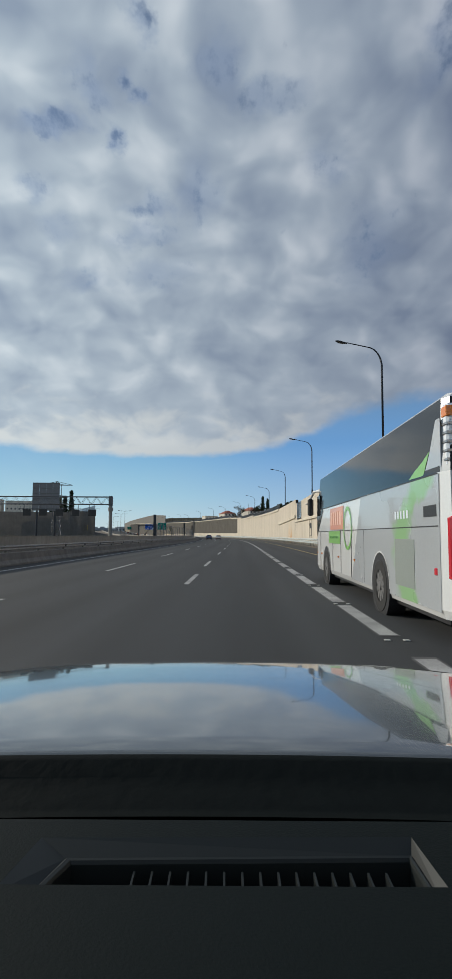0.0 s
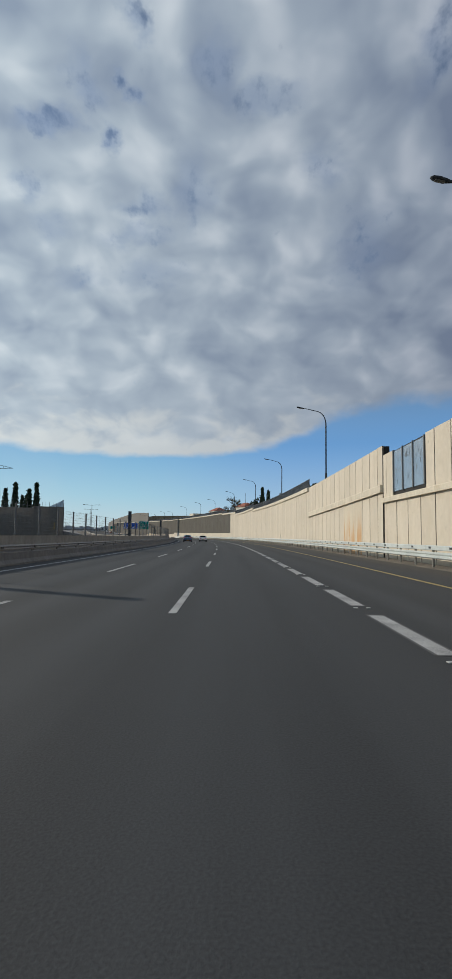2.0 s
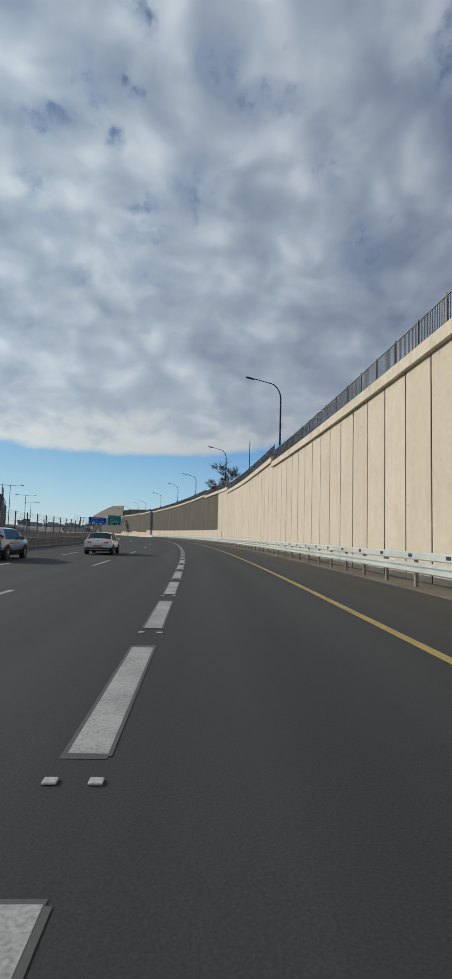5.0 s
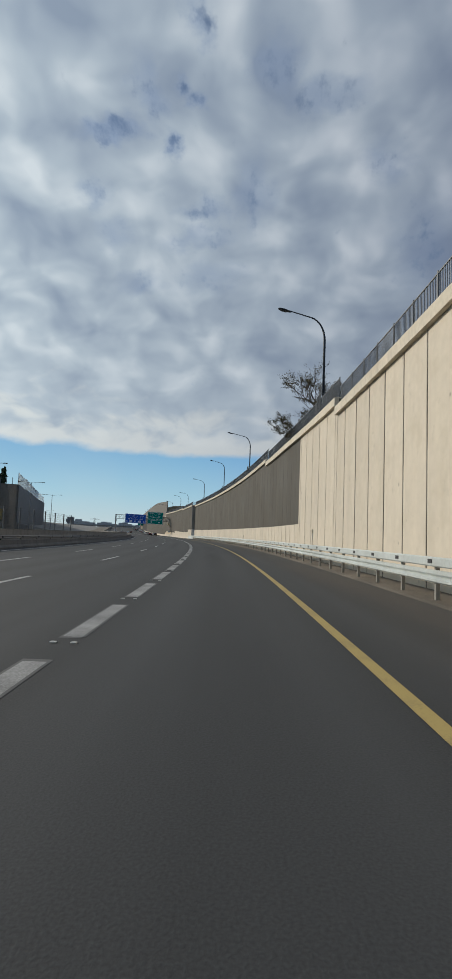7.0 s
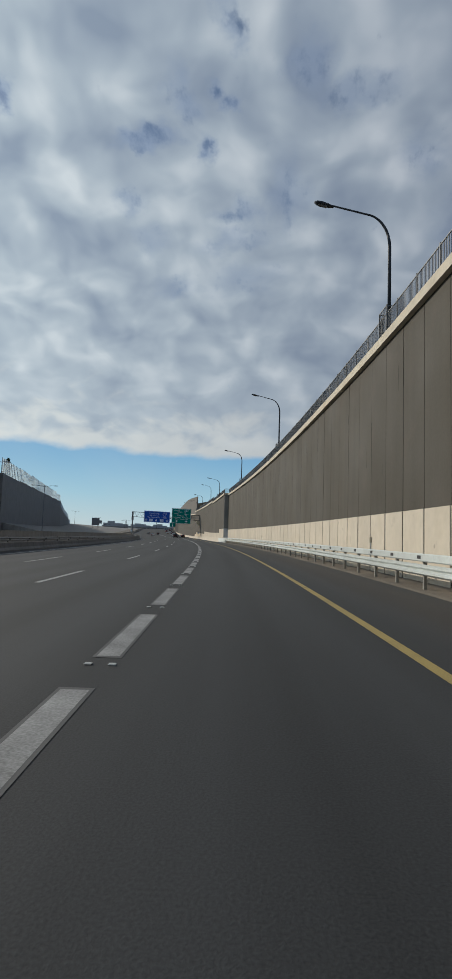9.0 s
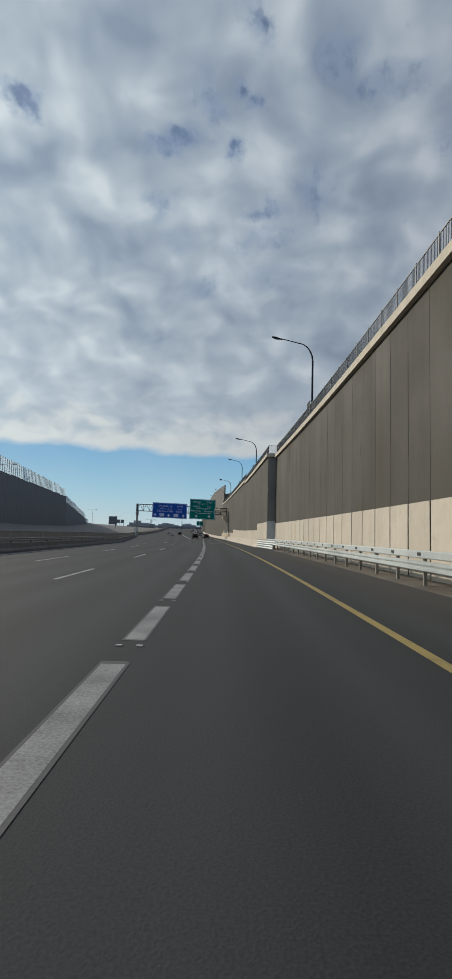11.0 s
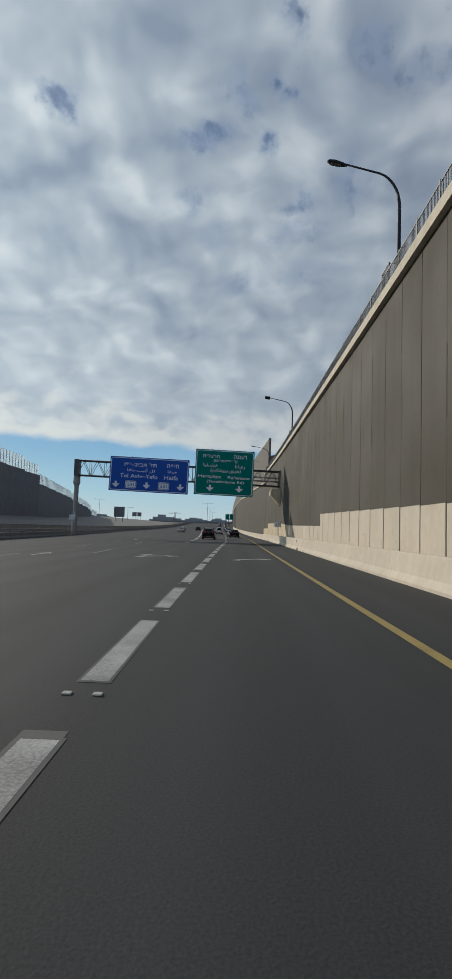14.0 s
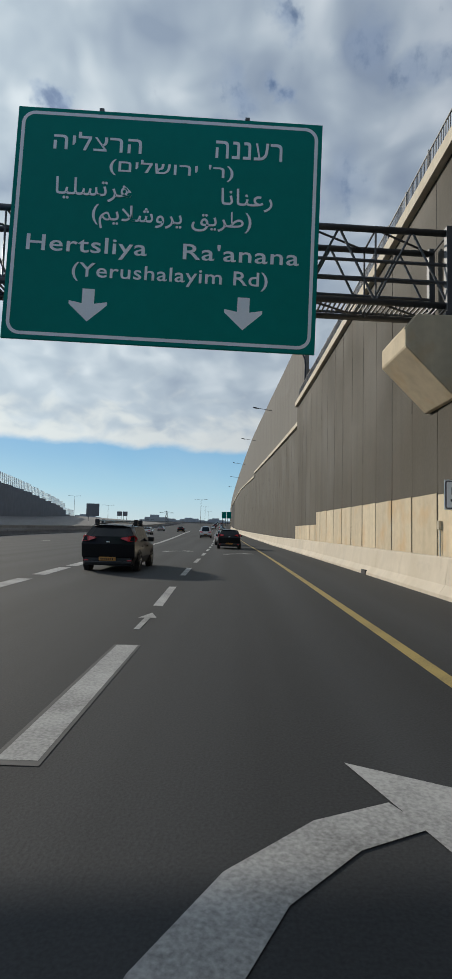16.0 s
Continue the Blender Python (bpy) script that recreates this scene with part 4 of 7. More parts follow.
# ---- steel fence on the wall's coping ----
def fence_run(s0, s1, d, top, high=1.15, step=2.2, bars=0.13):
    f = thing("wall_fence", label="dark grey steel bar fence standing on the coping", category="fence", group="fences on the wall", kind="structure")
    for s in stations(s0, s1, step):
        bm = bmesh.new()
        box(bm, -0.03, 0.03, -0.03, 0.03, 0, high + 0.06, turn=stand(s, d, top(s)))
        part("post", bm, FENCE, f)
    for h in (0.1, high - 0.04):
        swept("rail", s0, s1, lambda s: [(d - 0.02, top(s) + h), (d + 0.02, top(s) + h), (d + 0.02, top(s) + h + 0.04), (d - 0.02, top(s) + h + 0.04)], FENCE, 4, f)
    verts, faces = [], []
    for s in stations(s0, s1, bars):
        m = stand(s, d, top(s))
        k = len(verts)
        for z in (0.1, high - 0.02):
            for x, y in ((-0.011, -0.011), (0.011, -0.011), (0.011, 0.011), (-0.011, 0.011)):
                verts.append(m @ Vector((x, y, z)))
        faces += [(k, k + 1, k + 5, k + 4), (k + 1, k + 2, k + 6, k + 5), (k + 2, k + 3, k + 7, k + 6), (k + 3, k, k + 4, k + 7)]
    me = bpy.data.meshes.new("bars")
    me.from_pydata(verts, [], faces)
    me.materials.append(FENCE)
    ob = new("bars", me)
    ob.parent = f
    tagged(ob, kind="stuff")


fence_run(92.2, 163.6, D1 + 0.12, top_c)
fence_run(164.2, 200.6, D1 + 0.12, top_d)
fence_run(201.2, 232.6, D1 + 0.12, top_e)
fence_run(233.2, 353, D1 + 0.12, top_f)
fence_run(353.2, 386.7, D2 + 0.12, top_g, 1.04)
fence_run(387.1, 490.6, D2 + 0.12, top_g, 1.06)
# the fence steps out round the lamp posts
for s, d, top in ((122.6, 5.0, top_c), (206.7, 4.85, top_e), (252.8, 4.85, top_f), (290.7, 4.95, top_f), (332.3, 4.85, top_f), (374.9, 4.05, top_g), (407.0, 4.05, top_g), (449.3, 4.05, top_g)):
    guard = thing("lamp_guard", stand(s, d, top(s)), "dark grey steel bar fence bay round a lamp post", "fence", "lamp guards", "structure")
    for y in (-0.55, 0.55):
        bm = bmesh.new()
        box(bm, -0.16, -0.11, y - 0.025, y + 0.025, 0, 1.5)
        box(bm, -0.13, 0.14, y - 0.015, y + 0.015, 1.42, 1.46)
        part("post", bm, FENCE, guard)
    bm = bmesh.new()
    for z in (0.1, 1.44):
        box(bm, -0.155, -0.115, -0.55, 0.55, z, z + 0.04)
    part("rail", bm, FENCE, guard)
    bm = bmesh.new()
    for k in range(1, 9):
        y = -0.55 + k * 1.1 / 9
        box(bm, -0.145, -0.125, y - 0.011, y + 0.011, 0.1, 1.44)
    part("bars", bm, FENCE, guard)
# short rail across the step in the wall
bm = bmesh.new()
for x in np.linspace(D2 + 0.12, D1 + 0.12, 9):
    box(bm, x - 0.012, x + 0.012, -0.012, 0.012, 11.4, 12.42, turn=stand(353.2, 0))
box(bm, D2 + 0.1, D1 + 0.14, -0.02, 0.02, 12.38, 12.43, turn=stand(353.2, 0))
tagged(mesh_ob("cross_fence", bm, FENCE), "dark grey steel fence closing the wall's step", "fence", kind="structure")

# ---- street lamps on the wall ----
LENS = material("grey_lamp_glass", (0.12, 0.125, 0.13), 0.25, vary=0.03)


def street_lamp(s, d_head, z_head, base, d_pole, flood=False):
    lamp = thing("street_lamp", stand(s, d_pole, base), "tall dark steel street lamp with a curved arm", "street lamp", "lamps along the wall")
    h = z_head - base
    reach = d_pole - d_head
    bm = bmesh.new()
    arc = [(0, 0, 0), (0, 0, h - 1.9)]
    for k in range(1, 9):
        a = math.pi / 2 * k / 8 * 0.86
        arc.append((-1.15 * (1 - math.cos(a)), 0, h - 1.9 + 1.55 * math.sin(a)))
    x0, z0 = arc[-1][0], arc[-1][2]
    arc.append((-reach + 0.3, 0, h + 0.02))
    tube(bm, arc, 0.085, 8, 0.04)
    part("pole", bm, POLE, lamp, smooth=True)
    bm = bmesh.new()
    tube(bm, [(0, 0, 0), (0, 0, 0.9)], 0.13, 8)
    box(bm, -0.22, 0.22, -0.22, 0.22, 0, 0.04)
    part("base", bm, POLE, lamp)
    if flood:
        bm = bmesh.new()
        box(bm, -0.34, 0.30, -0.25, 0.25, -0.04, 0.10, 0.03, turn=Matrix.Translation((-reach, 0, h)) @ Matrix.Rotation(radians(-24), 4, "X") @ Matrix.Rotation(radians(8), 4, "Y"))
        part("head", bm, POLE, lamp, "square flat floodlight head")
        return
    bm = bmesh.new()
    rings = []
    for x, w, t in ((0.42, 0.05, 0.04), (0.22, 0.13, 0.07), (-0.1, 0.19, 0.09), (-0.36, 0.16, 0.07), (-0.48, 0.07, 0.03)):
        rings.append([bm.verts.new((-reach + x, w * math.cos(q), h + 0.04 + t * math.sin(q) - 0.22 * x)) for q in [2 * math.pi * k / 10 for k in range(10)]])
    for a, b in zip(rings, rings[1:]):
        for k in range(10):
            bm.faces.new((a[k], a[(k + 1) % 10], b[(k + 1) % 10], b[k]))
    bm.faces.new(rings[0])
    bm.faces.new(rings[-1][::-1])
    bmesh.ops.recalc_face_normals(bm, faces=bm.faces)
    part("head", bm, POLE, lamp, smooth=True)
    bm = bmesh.new()
    box(bm, -0.3, 0.12, -0.1, 0.1, -0.065, -0.04, 0.01, turn=Matrix.Translation((-reach, 0, h + 0.01)) @ Matrix.Rotation(0.217, 4, "Y"))
    part("lens", bm, LENS, lamp)


for s, d, z, base, dp in (
        (0.6, 1.95, 16.3, 7.6, 5.0), (41.9, 2.2, 16.2, 7.5, 5.2), (83.3, 2.2, 16.6, 8.0, 5.2), (122.6, 2.25, 16.1, 8.2, 5.2), (163.7, 2.25, 16.45, 8.8, 5.2),
        (206.7, 2.25, 16.8, 9.5, 5.0), (252.8, 1.9, 17.1, 10.6, 5.0), (290.7, 2.2, 18.0, 10.9, 5.1), (332.3, 2.0, 17.95, 11.1, 5.0), (374.9, 1.4, 17.0, 11.3, 4.4),
        (407.0, 1.7, 18.15, 11.75, 4.5), (449.3, 1.1, 17.9, 12.3, 4.2), (490.5, 1.1, 18.3, 12.8, 4.3), (523, 2.0, 19.9, 12.8, 5.6), (556, 1.7, 20.9, 13.4, 5.6), (600, 1.2, 21.3, 14, 5.6), (640, 1.2, 21.3, 14.2, 5.6), (684, 1.2, 21.3, 14.5, 5.6)):
    street_lamp(s, d, z - rise(s), base - rise(s), dp, s == 449.3)
mast = thing("mast", stand(188.6, 6.0, 8.6), "thin dark steel mast behind the fence", "mast")
bm = bmesh.new()
tube(bm, [(0, 0, 0), (0, 0, 6.3)], 0.07, 8, 0.05)
part("pole", bm, POLE, mast)

# ---- overhead sign gantry ----
SIGN_GREEN = material("green_sign_sheet", (0.002, 0.215, 0.185), 0.55, vary=0.04, grain=3, bump=0, spec=0.06)
SIGN_BLUE = material("blue_sign_sheet", (0.018, 0.098, 0.47), 0.5, vary=0.04, grain=3, bump=0, spec=0.15)
SIGN_WHITE = material("white_sign_sheet", (0.80, 0.85, 0.90), 0.4, vary=0.03, bump=0)
SIGN_BLACK = material("black_sign_letters", (0.03, 0.03, 0.06), 0.4, vary=0.03, bump=0)
PALE_GREY = material("pale_grey_concrete", (0.36, 0.36, 0.35), 0.85, vary=0.08, grain=5, streak=0.12)
GANTRY = material("grey_painted_steel", (0.10, 0.105, 0.115), 0.5, 0.4, vary=0.1, streak=0.15)


def lettering(parent, text, x, z, high, y, mat, width=None, name="letter"):
    """Upright letters facing -y, centred on x, with their middle at z."""
    cu = bpy.data.curves.new(name, "FONT")
    cu.body = text
    cu.size = 1.0
    cu.extrude = 0.004
    cu.resolution_u = 3
    cu.offset = 0.008
    cu.space_character = 1.06
    tmp = bpy.data.objects.new(name, cu)
    scene.collection.objects.link(tmp)
    me = bpy.data.meshes.new_from_object(tmp)
    bpy.data.objects.remove(tmp)
    bpy.data.curves.remove(cu)
    co = np.array([v.co[:] for v in me.vertices])
    if len(co) == 0:
        return None
    lo, hi = co.min(0), co.max(0)
    mid = (lo + hi) / 2
    kz = high / (hi[1] - lo[1])
    kx = kz if width is None else width / (hi[0] - lo[0])
    me.transform(Matrix(((kx, 0, 0, -mid[0] * kx), (0, 0, -1, 0), (0, kz, 0, -mid[1] * kz), (0, 0, 0, 1))))
    # one object for each letter: strokes that overlap across stay together
    whole = bmesh.new()
    whole.from_mesh(me)
    bpy.data.meshes.remove(me)
    left, spans = set(whole.faces), []
    while left:
        todo, isle = [left.pop()], []
        while todo:
            f = todo.pop()
            isle.append(f)
            for e in f.edges:
                for g in e.link_faces:
                    if g in left:
                        left.remove(g)
                        todo.append(g)
        xs = [v.co.x for f in isle for v in f.verts]
        spans.append([min(xs), max(xs), isle])
    spans.sort(key=lambda q: q[0])
    groups = []
    for lo_x, hi_x, isle in spans:
        if groups and lo_x < groups[-1][1] - 0.01 * high:
            groups[-1][1] = max(groups[-1][1], hi_x)
            groups[-1][2] += isle
        else:
            groups.append([lo_x, hi_x, list(isle)])
    for _, _, isle in groups:
        bm = bmesh.new()
        known = {}
        for f in isle:
            for v in f.verts:
                if v not in known:
                    known[v] = bm.verts.new(v.co)
            bm.faces.new([known[v] for v in f.verts])
        ob = part(name, bm, mat, parent)
        ob.location = (x, y, z)
    whole.free()


def down_arrow(parent, x, z, w, h, y):
    bm = bmesh.new()
    pts = [(-0.16, 0.5), (0.16, 0.5), (0.16, 0.05), (0.5, 0.12), (0.5, 0.02), (0, -0.5), (-0.5, 0.02), (-0.5, 0.12), (-0.16, 0.05)]
    a = [bm.verts.new((x + px * w, y, z + pz * h)) for px, pz in pts]
    b = [bm.verts.new((x + px * w, y + 0.006, z + pz * h)) for px, pz in pts]
    bm.faces.new(a)
    bm.faces.new(b[::-1])
    for k in range(len(pts)):
        bm.faces.new((a[k], b[k], b[(k + 1) % len(pts)], a[(k + 1) % len(pts)]))
    bmesh.ops.recalc_face_normals(bm, faces=bm.faces)
    part("arrow", bm, SIGN_WHITE, parent)


def rounded(w, h, r, n=6):
    pts = []
    for cx, cz, a0 in ((w / 2 - r, h / 2 - r, 0), (-w / 2 + r, h / 2 - r, 90), (-w / 2 + r, -h / 2 + r, 180), (w / 2 - r, -h / 2 + r, 270)):
        for k in range(n + 1):
            a = radians(a0 + 90 * k / n)
            pts.append((cx + r * math.cos(a), cz + r * math.sin(a)))
    return pts


def frame_ring(bm, w, h, r, t, y, x=0, z=0):
    o, i = rounded(w, h, r), rounded(w - 2 * t, h - 2 * t, max(r - t, 0.01))
    vo = [bm.verts.new((x + a, y, z + b)) for a, b in o]
    vi = [bm.verts.new((x + a, y, z + b)) for a, b in i]
    n = len(o)
    for k in range(n):
        bm.faces.new((vo[k], vo[(k + 1) % n], vi[(k + 1) % n], vi[k]))


def sign_board(d0, d1, z0, z1, mat, label, s=457.0):
    w, h = d1 - d0, z1 - z0
    sg = thing("direction_sign", stand(s, (d0 + d1) / 2, (z0 + z1) / 2, 2.0) @ Matrix.Rotation(radians(1.3), 4, "Y"), label, "road sign", "signs on the gantry")
    bm = bmesh.new()
    box(bm, -w / 2, w / 2, 0, 0.07, -h / 2, h / 2, 0.01)
    part("board", bm, mat, sg)
    bm = bmesh.new()
    frame_ring(bm, w - 0.22, h - 0.22, 0.35, 0.09, -0.005)
    part("border", bm, SIGN_WHITE, sg)
    bm = bmesh.new()
    for x in np.linspace(-w / 2 + 0.6, w / 2 - 0.6, 5):
        box(bm, x - 0.05, x + 0.05, 0.07, 0.2, -h / 2 + 0.1, h / 2 - 0.1)
    part("stiffeners", bm, GALV, sg)
    for x in (-w * 0.23, w * 0.25):
        bm = bmesh.new()
        box(bm, x - 0.06, x + 0.06, 0.0, 0.12, h / 2, h / 2 + 0.08)
        part("lug", bm, GANTRY, sg)
    return sg, w, h


green, w, h = sign_board(-8.12, -0.10, 6.08, 12.33, SIGN_GREEN, "large green direction sign with white lettering in three scripts", 456.8)
for text, u, v, high, wide in (
        ("\u05d4\u05d9\u05dc\u05e6\u05e8\u05d4", 0.265, 0.140, 0.50, 2.30), ("\u05d4\u05e0\u05e0\u05e2\u05e8", 0.760, 0.138, 0.48, 1.76),
        ("(\u05dd\u05d9\u05dc\u05e9\u05d5\u05e8\u05d9 '\u05e8)", 0.510, 0.243, 0.46, 3.25),
        ("\ufe8e\ufef4\ufee0\ufeb4\ufe97\ufeae\ufeeb", 0.262, 0.350, 0.62, 1.98), ("\ufe8e\ufee7\ufe8e\ufee8\ufecb\ufead", 0.760, 0.355, 0.60, 1.35),
        ("(\ufee2\ufef3\ufefc\ufeb7\ufeed\ufeae\ufef3 \ufed6\ufef3\ufeae\ufec3)", 0.520, 0.462, 0.66, 4.15),
        ("Hertsliya", 0.252, 0.600, 0.56, 3.10), ("Ra'anana", 0.750, 0.592, 0.44, 3.02), ("(Yerushalayim Rd)", 0.525, 0.705, 0.50, 5.05)):
    lettering(green, text, (u - 0.5) * w, (0.5 - v) * h, high, -0.006, SIGN_WHITE, wide)
for u in (0.268, 0.765):
    down_arrow(green, (u - 0.5) * w, -0.345 * h, 0.98, 0.86, -0.006)

blue, w, h = sign_board(-19.62, -8.92, 6.16, 10.84, SIGN_BLUE, "wide blue direction sign with white lettering in three scripts", 456.1)
for text, u, v, high, wide in (
        ("\u05d5\u05e4\u05d9-\u05d1\u05d9\u05d1\u05d0 \u05dc\u05ea", 0.385, 0.205, 0.58, 4.35), ("\u05d4\u05e4\u05d9\u05d7", 0.795, 0.205, 0.50, 1.62),
        ("\ufe8e\ufed3\ufe8e\ufef3-\ufe90\ufef4\ufe91\ufe83 \ufede\ufe97", 0.395, 0.375, 0.62, 3.75), ("\ufe8e\ufed4\ufef4\ufea3", 0.790, 0.375, 0.5, 1.25),
        ("Tel Aviv\u2013Yafo", 0.370, 0.545, 0.56, 5.05), ("Haifa", 0.780, 0.545, 0.56, 1.85)):
    lettering(blue, text, (u - 0.5) * w, (0.5 - v) * h, high, -0.006, SIGN_WHITE, wide)
for u in (0.085, 0.475, 0.9):
    down_arrow(blue, (u - 0.5) * w, -0.31 * h, 0.95, 0.86, -0.006)
for u in (0.275, 0.69):
    x = (u - 0.5) * w
    bm = bmesh.new()
    frame_ring(bm, 1.5, 1.02, 0.2, 0.07, -0.005, x, -0.3 * h)
    part("shield_border", bm, SIGN_WHITE, blue)
    bm = bmesh.new()
    bm.faces.new([bm.verts.new((x + a, -0.006, -0.3 * h + b)) for a, b in rounded(1.26, 0.78, 0.16)])
    shield = part("shield", bm, SIGN_WHITE, blue, "white route shield")
    lettering(shield, "531", x, -0.3 * h, 0.44, -0.010, SIGN_BLUE, 0.86, "digit")

gantry = thing("sign_gantry", stand(458.1, 0, 0, 2.0), "grey steel truss gantry spanning the carriageway", "sign gantry", kind="structure")
for y in (-0.55, 0.55):
    for z in (7.95, 10.0):
        bm = bmesh.new()
        tube(bm, [(-24.6, y, z), (3.55, y, z)], 0.09, 8)
        part("chord", bm, GANTRY, gantry, smooth=True)
    bm = bmesh.new()
    for z in (8.6, 9.1):
        tube(bm, [(-0.4, y, z), (3.55, y, z)], 0.045, 6)
    part("stay", bm, GANTRY, gantry)
n = 14
for i in range(n):
    x0, x1 = -24.6 + i * 28.15 / n, -24.6 + (i + 1) * 28.15 / n
    bm = bmesh.new()
    for y in (-0.55, 0.55):
        xm = (x0 + x1) / 2
        tube(bm, [(x0, y, 7.95), (xm, y, 10.0)], 0.035, 6)
        tube(bm, [(xm, y, 10.0), (x1, y, 7.95)], 0.035, 6)
        tube(bm, [(x1, y, 7.95), (x1, y, 10.0)], 0.03, 6)
    for z in (7.95, 10.0):
        tube(bm, [(x0, -0.55, z), (x1, 0.55, z)], 0.03, 6)
        tube(bm, [(x1, -0.55, z), (x1, 0.55, z)], 0.03, 6)
    part("lattice", bm, GANTRY, gantry)
bm = bmesh.new()
for k in range(196):
    box(bm, -22 + k * 0.13, -21.955 + k * 0.13, -0.35, 0.35, 7.98, 8.02)
for y in (-0.35, 0.33):
    box(bm, -22, 3.4, y, y + 0.02, 7.96, 8.03)
part("walkway", bm, GANTRY, gantry, "open steel grating")
bm = bmesh.new()
for y in (-0.6, 0.6):
    box(bm, 3.45, 3.62, y - 0.1, y + 0.1, 7.6, 10.15, 0.01)
box(bm, 3.40, 3.66, -0.7, 0.7, 7.55, 7.75, 0.01)
part("end_frame", bm, GANTRY, gantry)
bm = bmesh.new()
tube(bm, [(-24.4, 0, -0.1), (-24.4, 0, 7.0), (-24.4, 0, 8.2)], 0.33, 14, 0.28)
tube(bm, [(-24.4, 0, 6.5), (-24.4, 0, 6.9)], 0.34, 14, 0.50)
tube(bm, [(-24.4, 0, 6.9), (-24.4, 0, 7.8)], 0.50, 14, 0.44)
part("column", bm, PALE_GREY, gantry, "round grey concrete column", smooth=False)
bm = bmesh.new()
box(bm, -24.7, -24.1, -0.7, 0.7, 7.8, 10.1, 0.02)
bm.faces.ensure_lookup_table()
part("end_plate", bm, GANTRY, gantry)
bm = bmesh.new()
prof = [(3.75, 7.35), (2.6, 7.35), (2.3, 6.98), (2.3, 6.45), (3.62, 5.1), (3.75, 5.1)]
a = [bm.verts.new((x, -0.75, z)) for x, z in prof]
b = [bm.verts.new((x, 1.3, z)) for x, z in prof]
bm.faces.new(a)
bm.faces.new(b[::-1])
for k in range(6):
    bm.faces.new((a[k], b[k], b[(k + 1) % 6], a[(k + 1) % 6]))
bmesh.ops.recalc_face_normals(bm, faces=bm.faces)
bmesh.ops.bevel(bm, geom=list(bm.edges), offset=0.03, segments=1, affect="EDGES")
for ob in gantry.children:
    ob.data.transform(Matrix(((1, 0, 0, 0), (0, 1, 0, 0), (-0.022, 0, 1, -0.2), (0, 0, 0, 1))))
part("corbel", bm, CREAM_WARM, gantry, "cream concrete bracket on the wall")


def number_plate_sign(s, d, z, label):
    sg = thing("distance_sign", stand(s, d, z), label, "road sign", "distance signs")
    bm = bmesh.new()
    box(bm, -0.42, 0.42, 0, 0.03, -0.36, 0.36, 0.01)
    part("plate", bm, SIGN_WHITE, sg)
    bm = bmesh.new()
    frame_ring(bm, 0.8, 0.68, 0.05, 0.03, -0.004)
    part("border", bm, SIGN_BLACK, sg)
    lettering(sg, "5.5", 0, 0, 0.36, -0.005, SIGN_BLACK, 0.55)
    bm = bmesh.new()
    tube(bm, [(0, 0.05, -0.34), (0, 0.05, -z + 0.0)], 0.03)
    part("post", bm, GALV, sg)


number_plate_sign(456.3, 3.3, 2.42, "small white sign with black figures in front of the wall")
number_plate_sign(456.6, -24.6, 2.5, "small white sign with black figures on a gantry column")

# ---- left side of the carriageway ----
DUSTY = material("dusty_dark_concrete", (0.20, 0.192, 0.18), 0.9, vary=0.16, grain=6, streak=0.25, space="World")
# SHADOW_CON: grey concrete with the shade of far, sun-averted faces put into its colour
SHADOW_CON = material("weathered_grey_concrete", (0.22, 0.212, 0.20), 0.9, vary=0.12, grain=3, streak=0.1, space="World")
PARAPET = material("dusty_buff_concrete", (0.32, 0.305, 0.275), 0.9, vary=0.12, grain=4, streak=0.2, space="World")
DUSTY_STEEL = material("dusty_dull_steel", (0.31, 0.30, 0.28), 0.7, 0.2, vary=0.12, grain=8)
swept("median_barrier", -200, 900, lambda s: [(left_edge(s), -0.05), (left_edge(s), 0.08), (left_edge(s) - 0.12, 0.25), (left_edge(s) - 0.16, 0.56), (left_edge(s) - 0.45, 0.56), (left_edge(s) - 0.5, -0.05)], DUSTY, 6, label="low grey concrete barrier streaked with dust", category="concrete barrier")
med = thing("median_rail", label="dusty steel rail above the median barrier", category="crash barrier", kind="structure")
for i in range(40):
    a = -120 + i * 24
    swept("beam", a, a + 23.97, lambda s: [(left_edge(s) - 0.24, 0.66), (left_edge(s) - 0.20, 0.72), (left_edge(s) - 0.24, 0.78), (left_edge(s) - 0.20, 0.84), (left_edge(s) - 0.24, 0.90), (left_edge(s) - 0.30, 0.90), (left_edge(s) - 0.30, 0.66)], DUSTY_STEEL, 6, med)
for i in range(210):
    s = -60 + i * 4.0
    for nm, me, d, z in (("post", post_me, left_edge(s) - 0.35, -0.1), ("slot", slot_shade_me, left_edge(s) - 0.2, 0.78)):
        if nm == "slot" and not -10 < s < 300:
            continue
        ob = new(nm, me)
        ob.matrix_basis = stand(s, d, z, 180 if nm == "slot" else 0)
        ob.parent = med
swept("median_parapet", -200, 900, lambda s: [(left_edge(s) - 1.75, -0.1), (left_edge(s) - 1.75, 1.28), (left_edge(s) - 1.72, 1.32), (left_edge(s) - 2.15, 1.32), (left_edge(s) - 2.15, -0.1)], PARAPET, 6, label="plain grey concrete parapet beyond the median barrier", category="parapet")
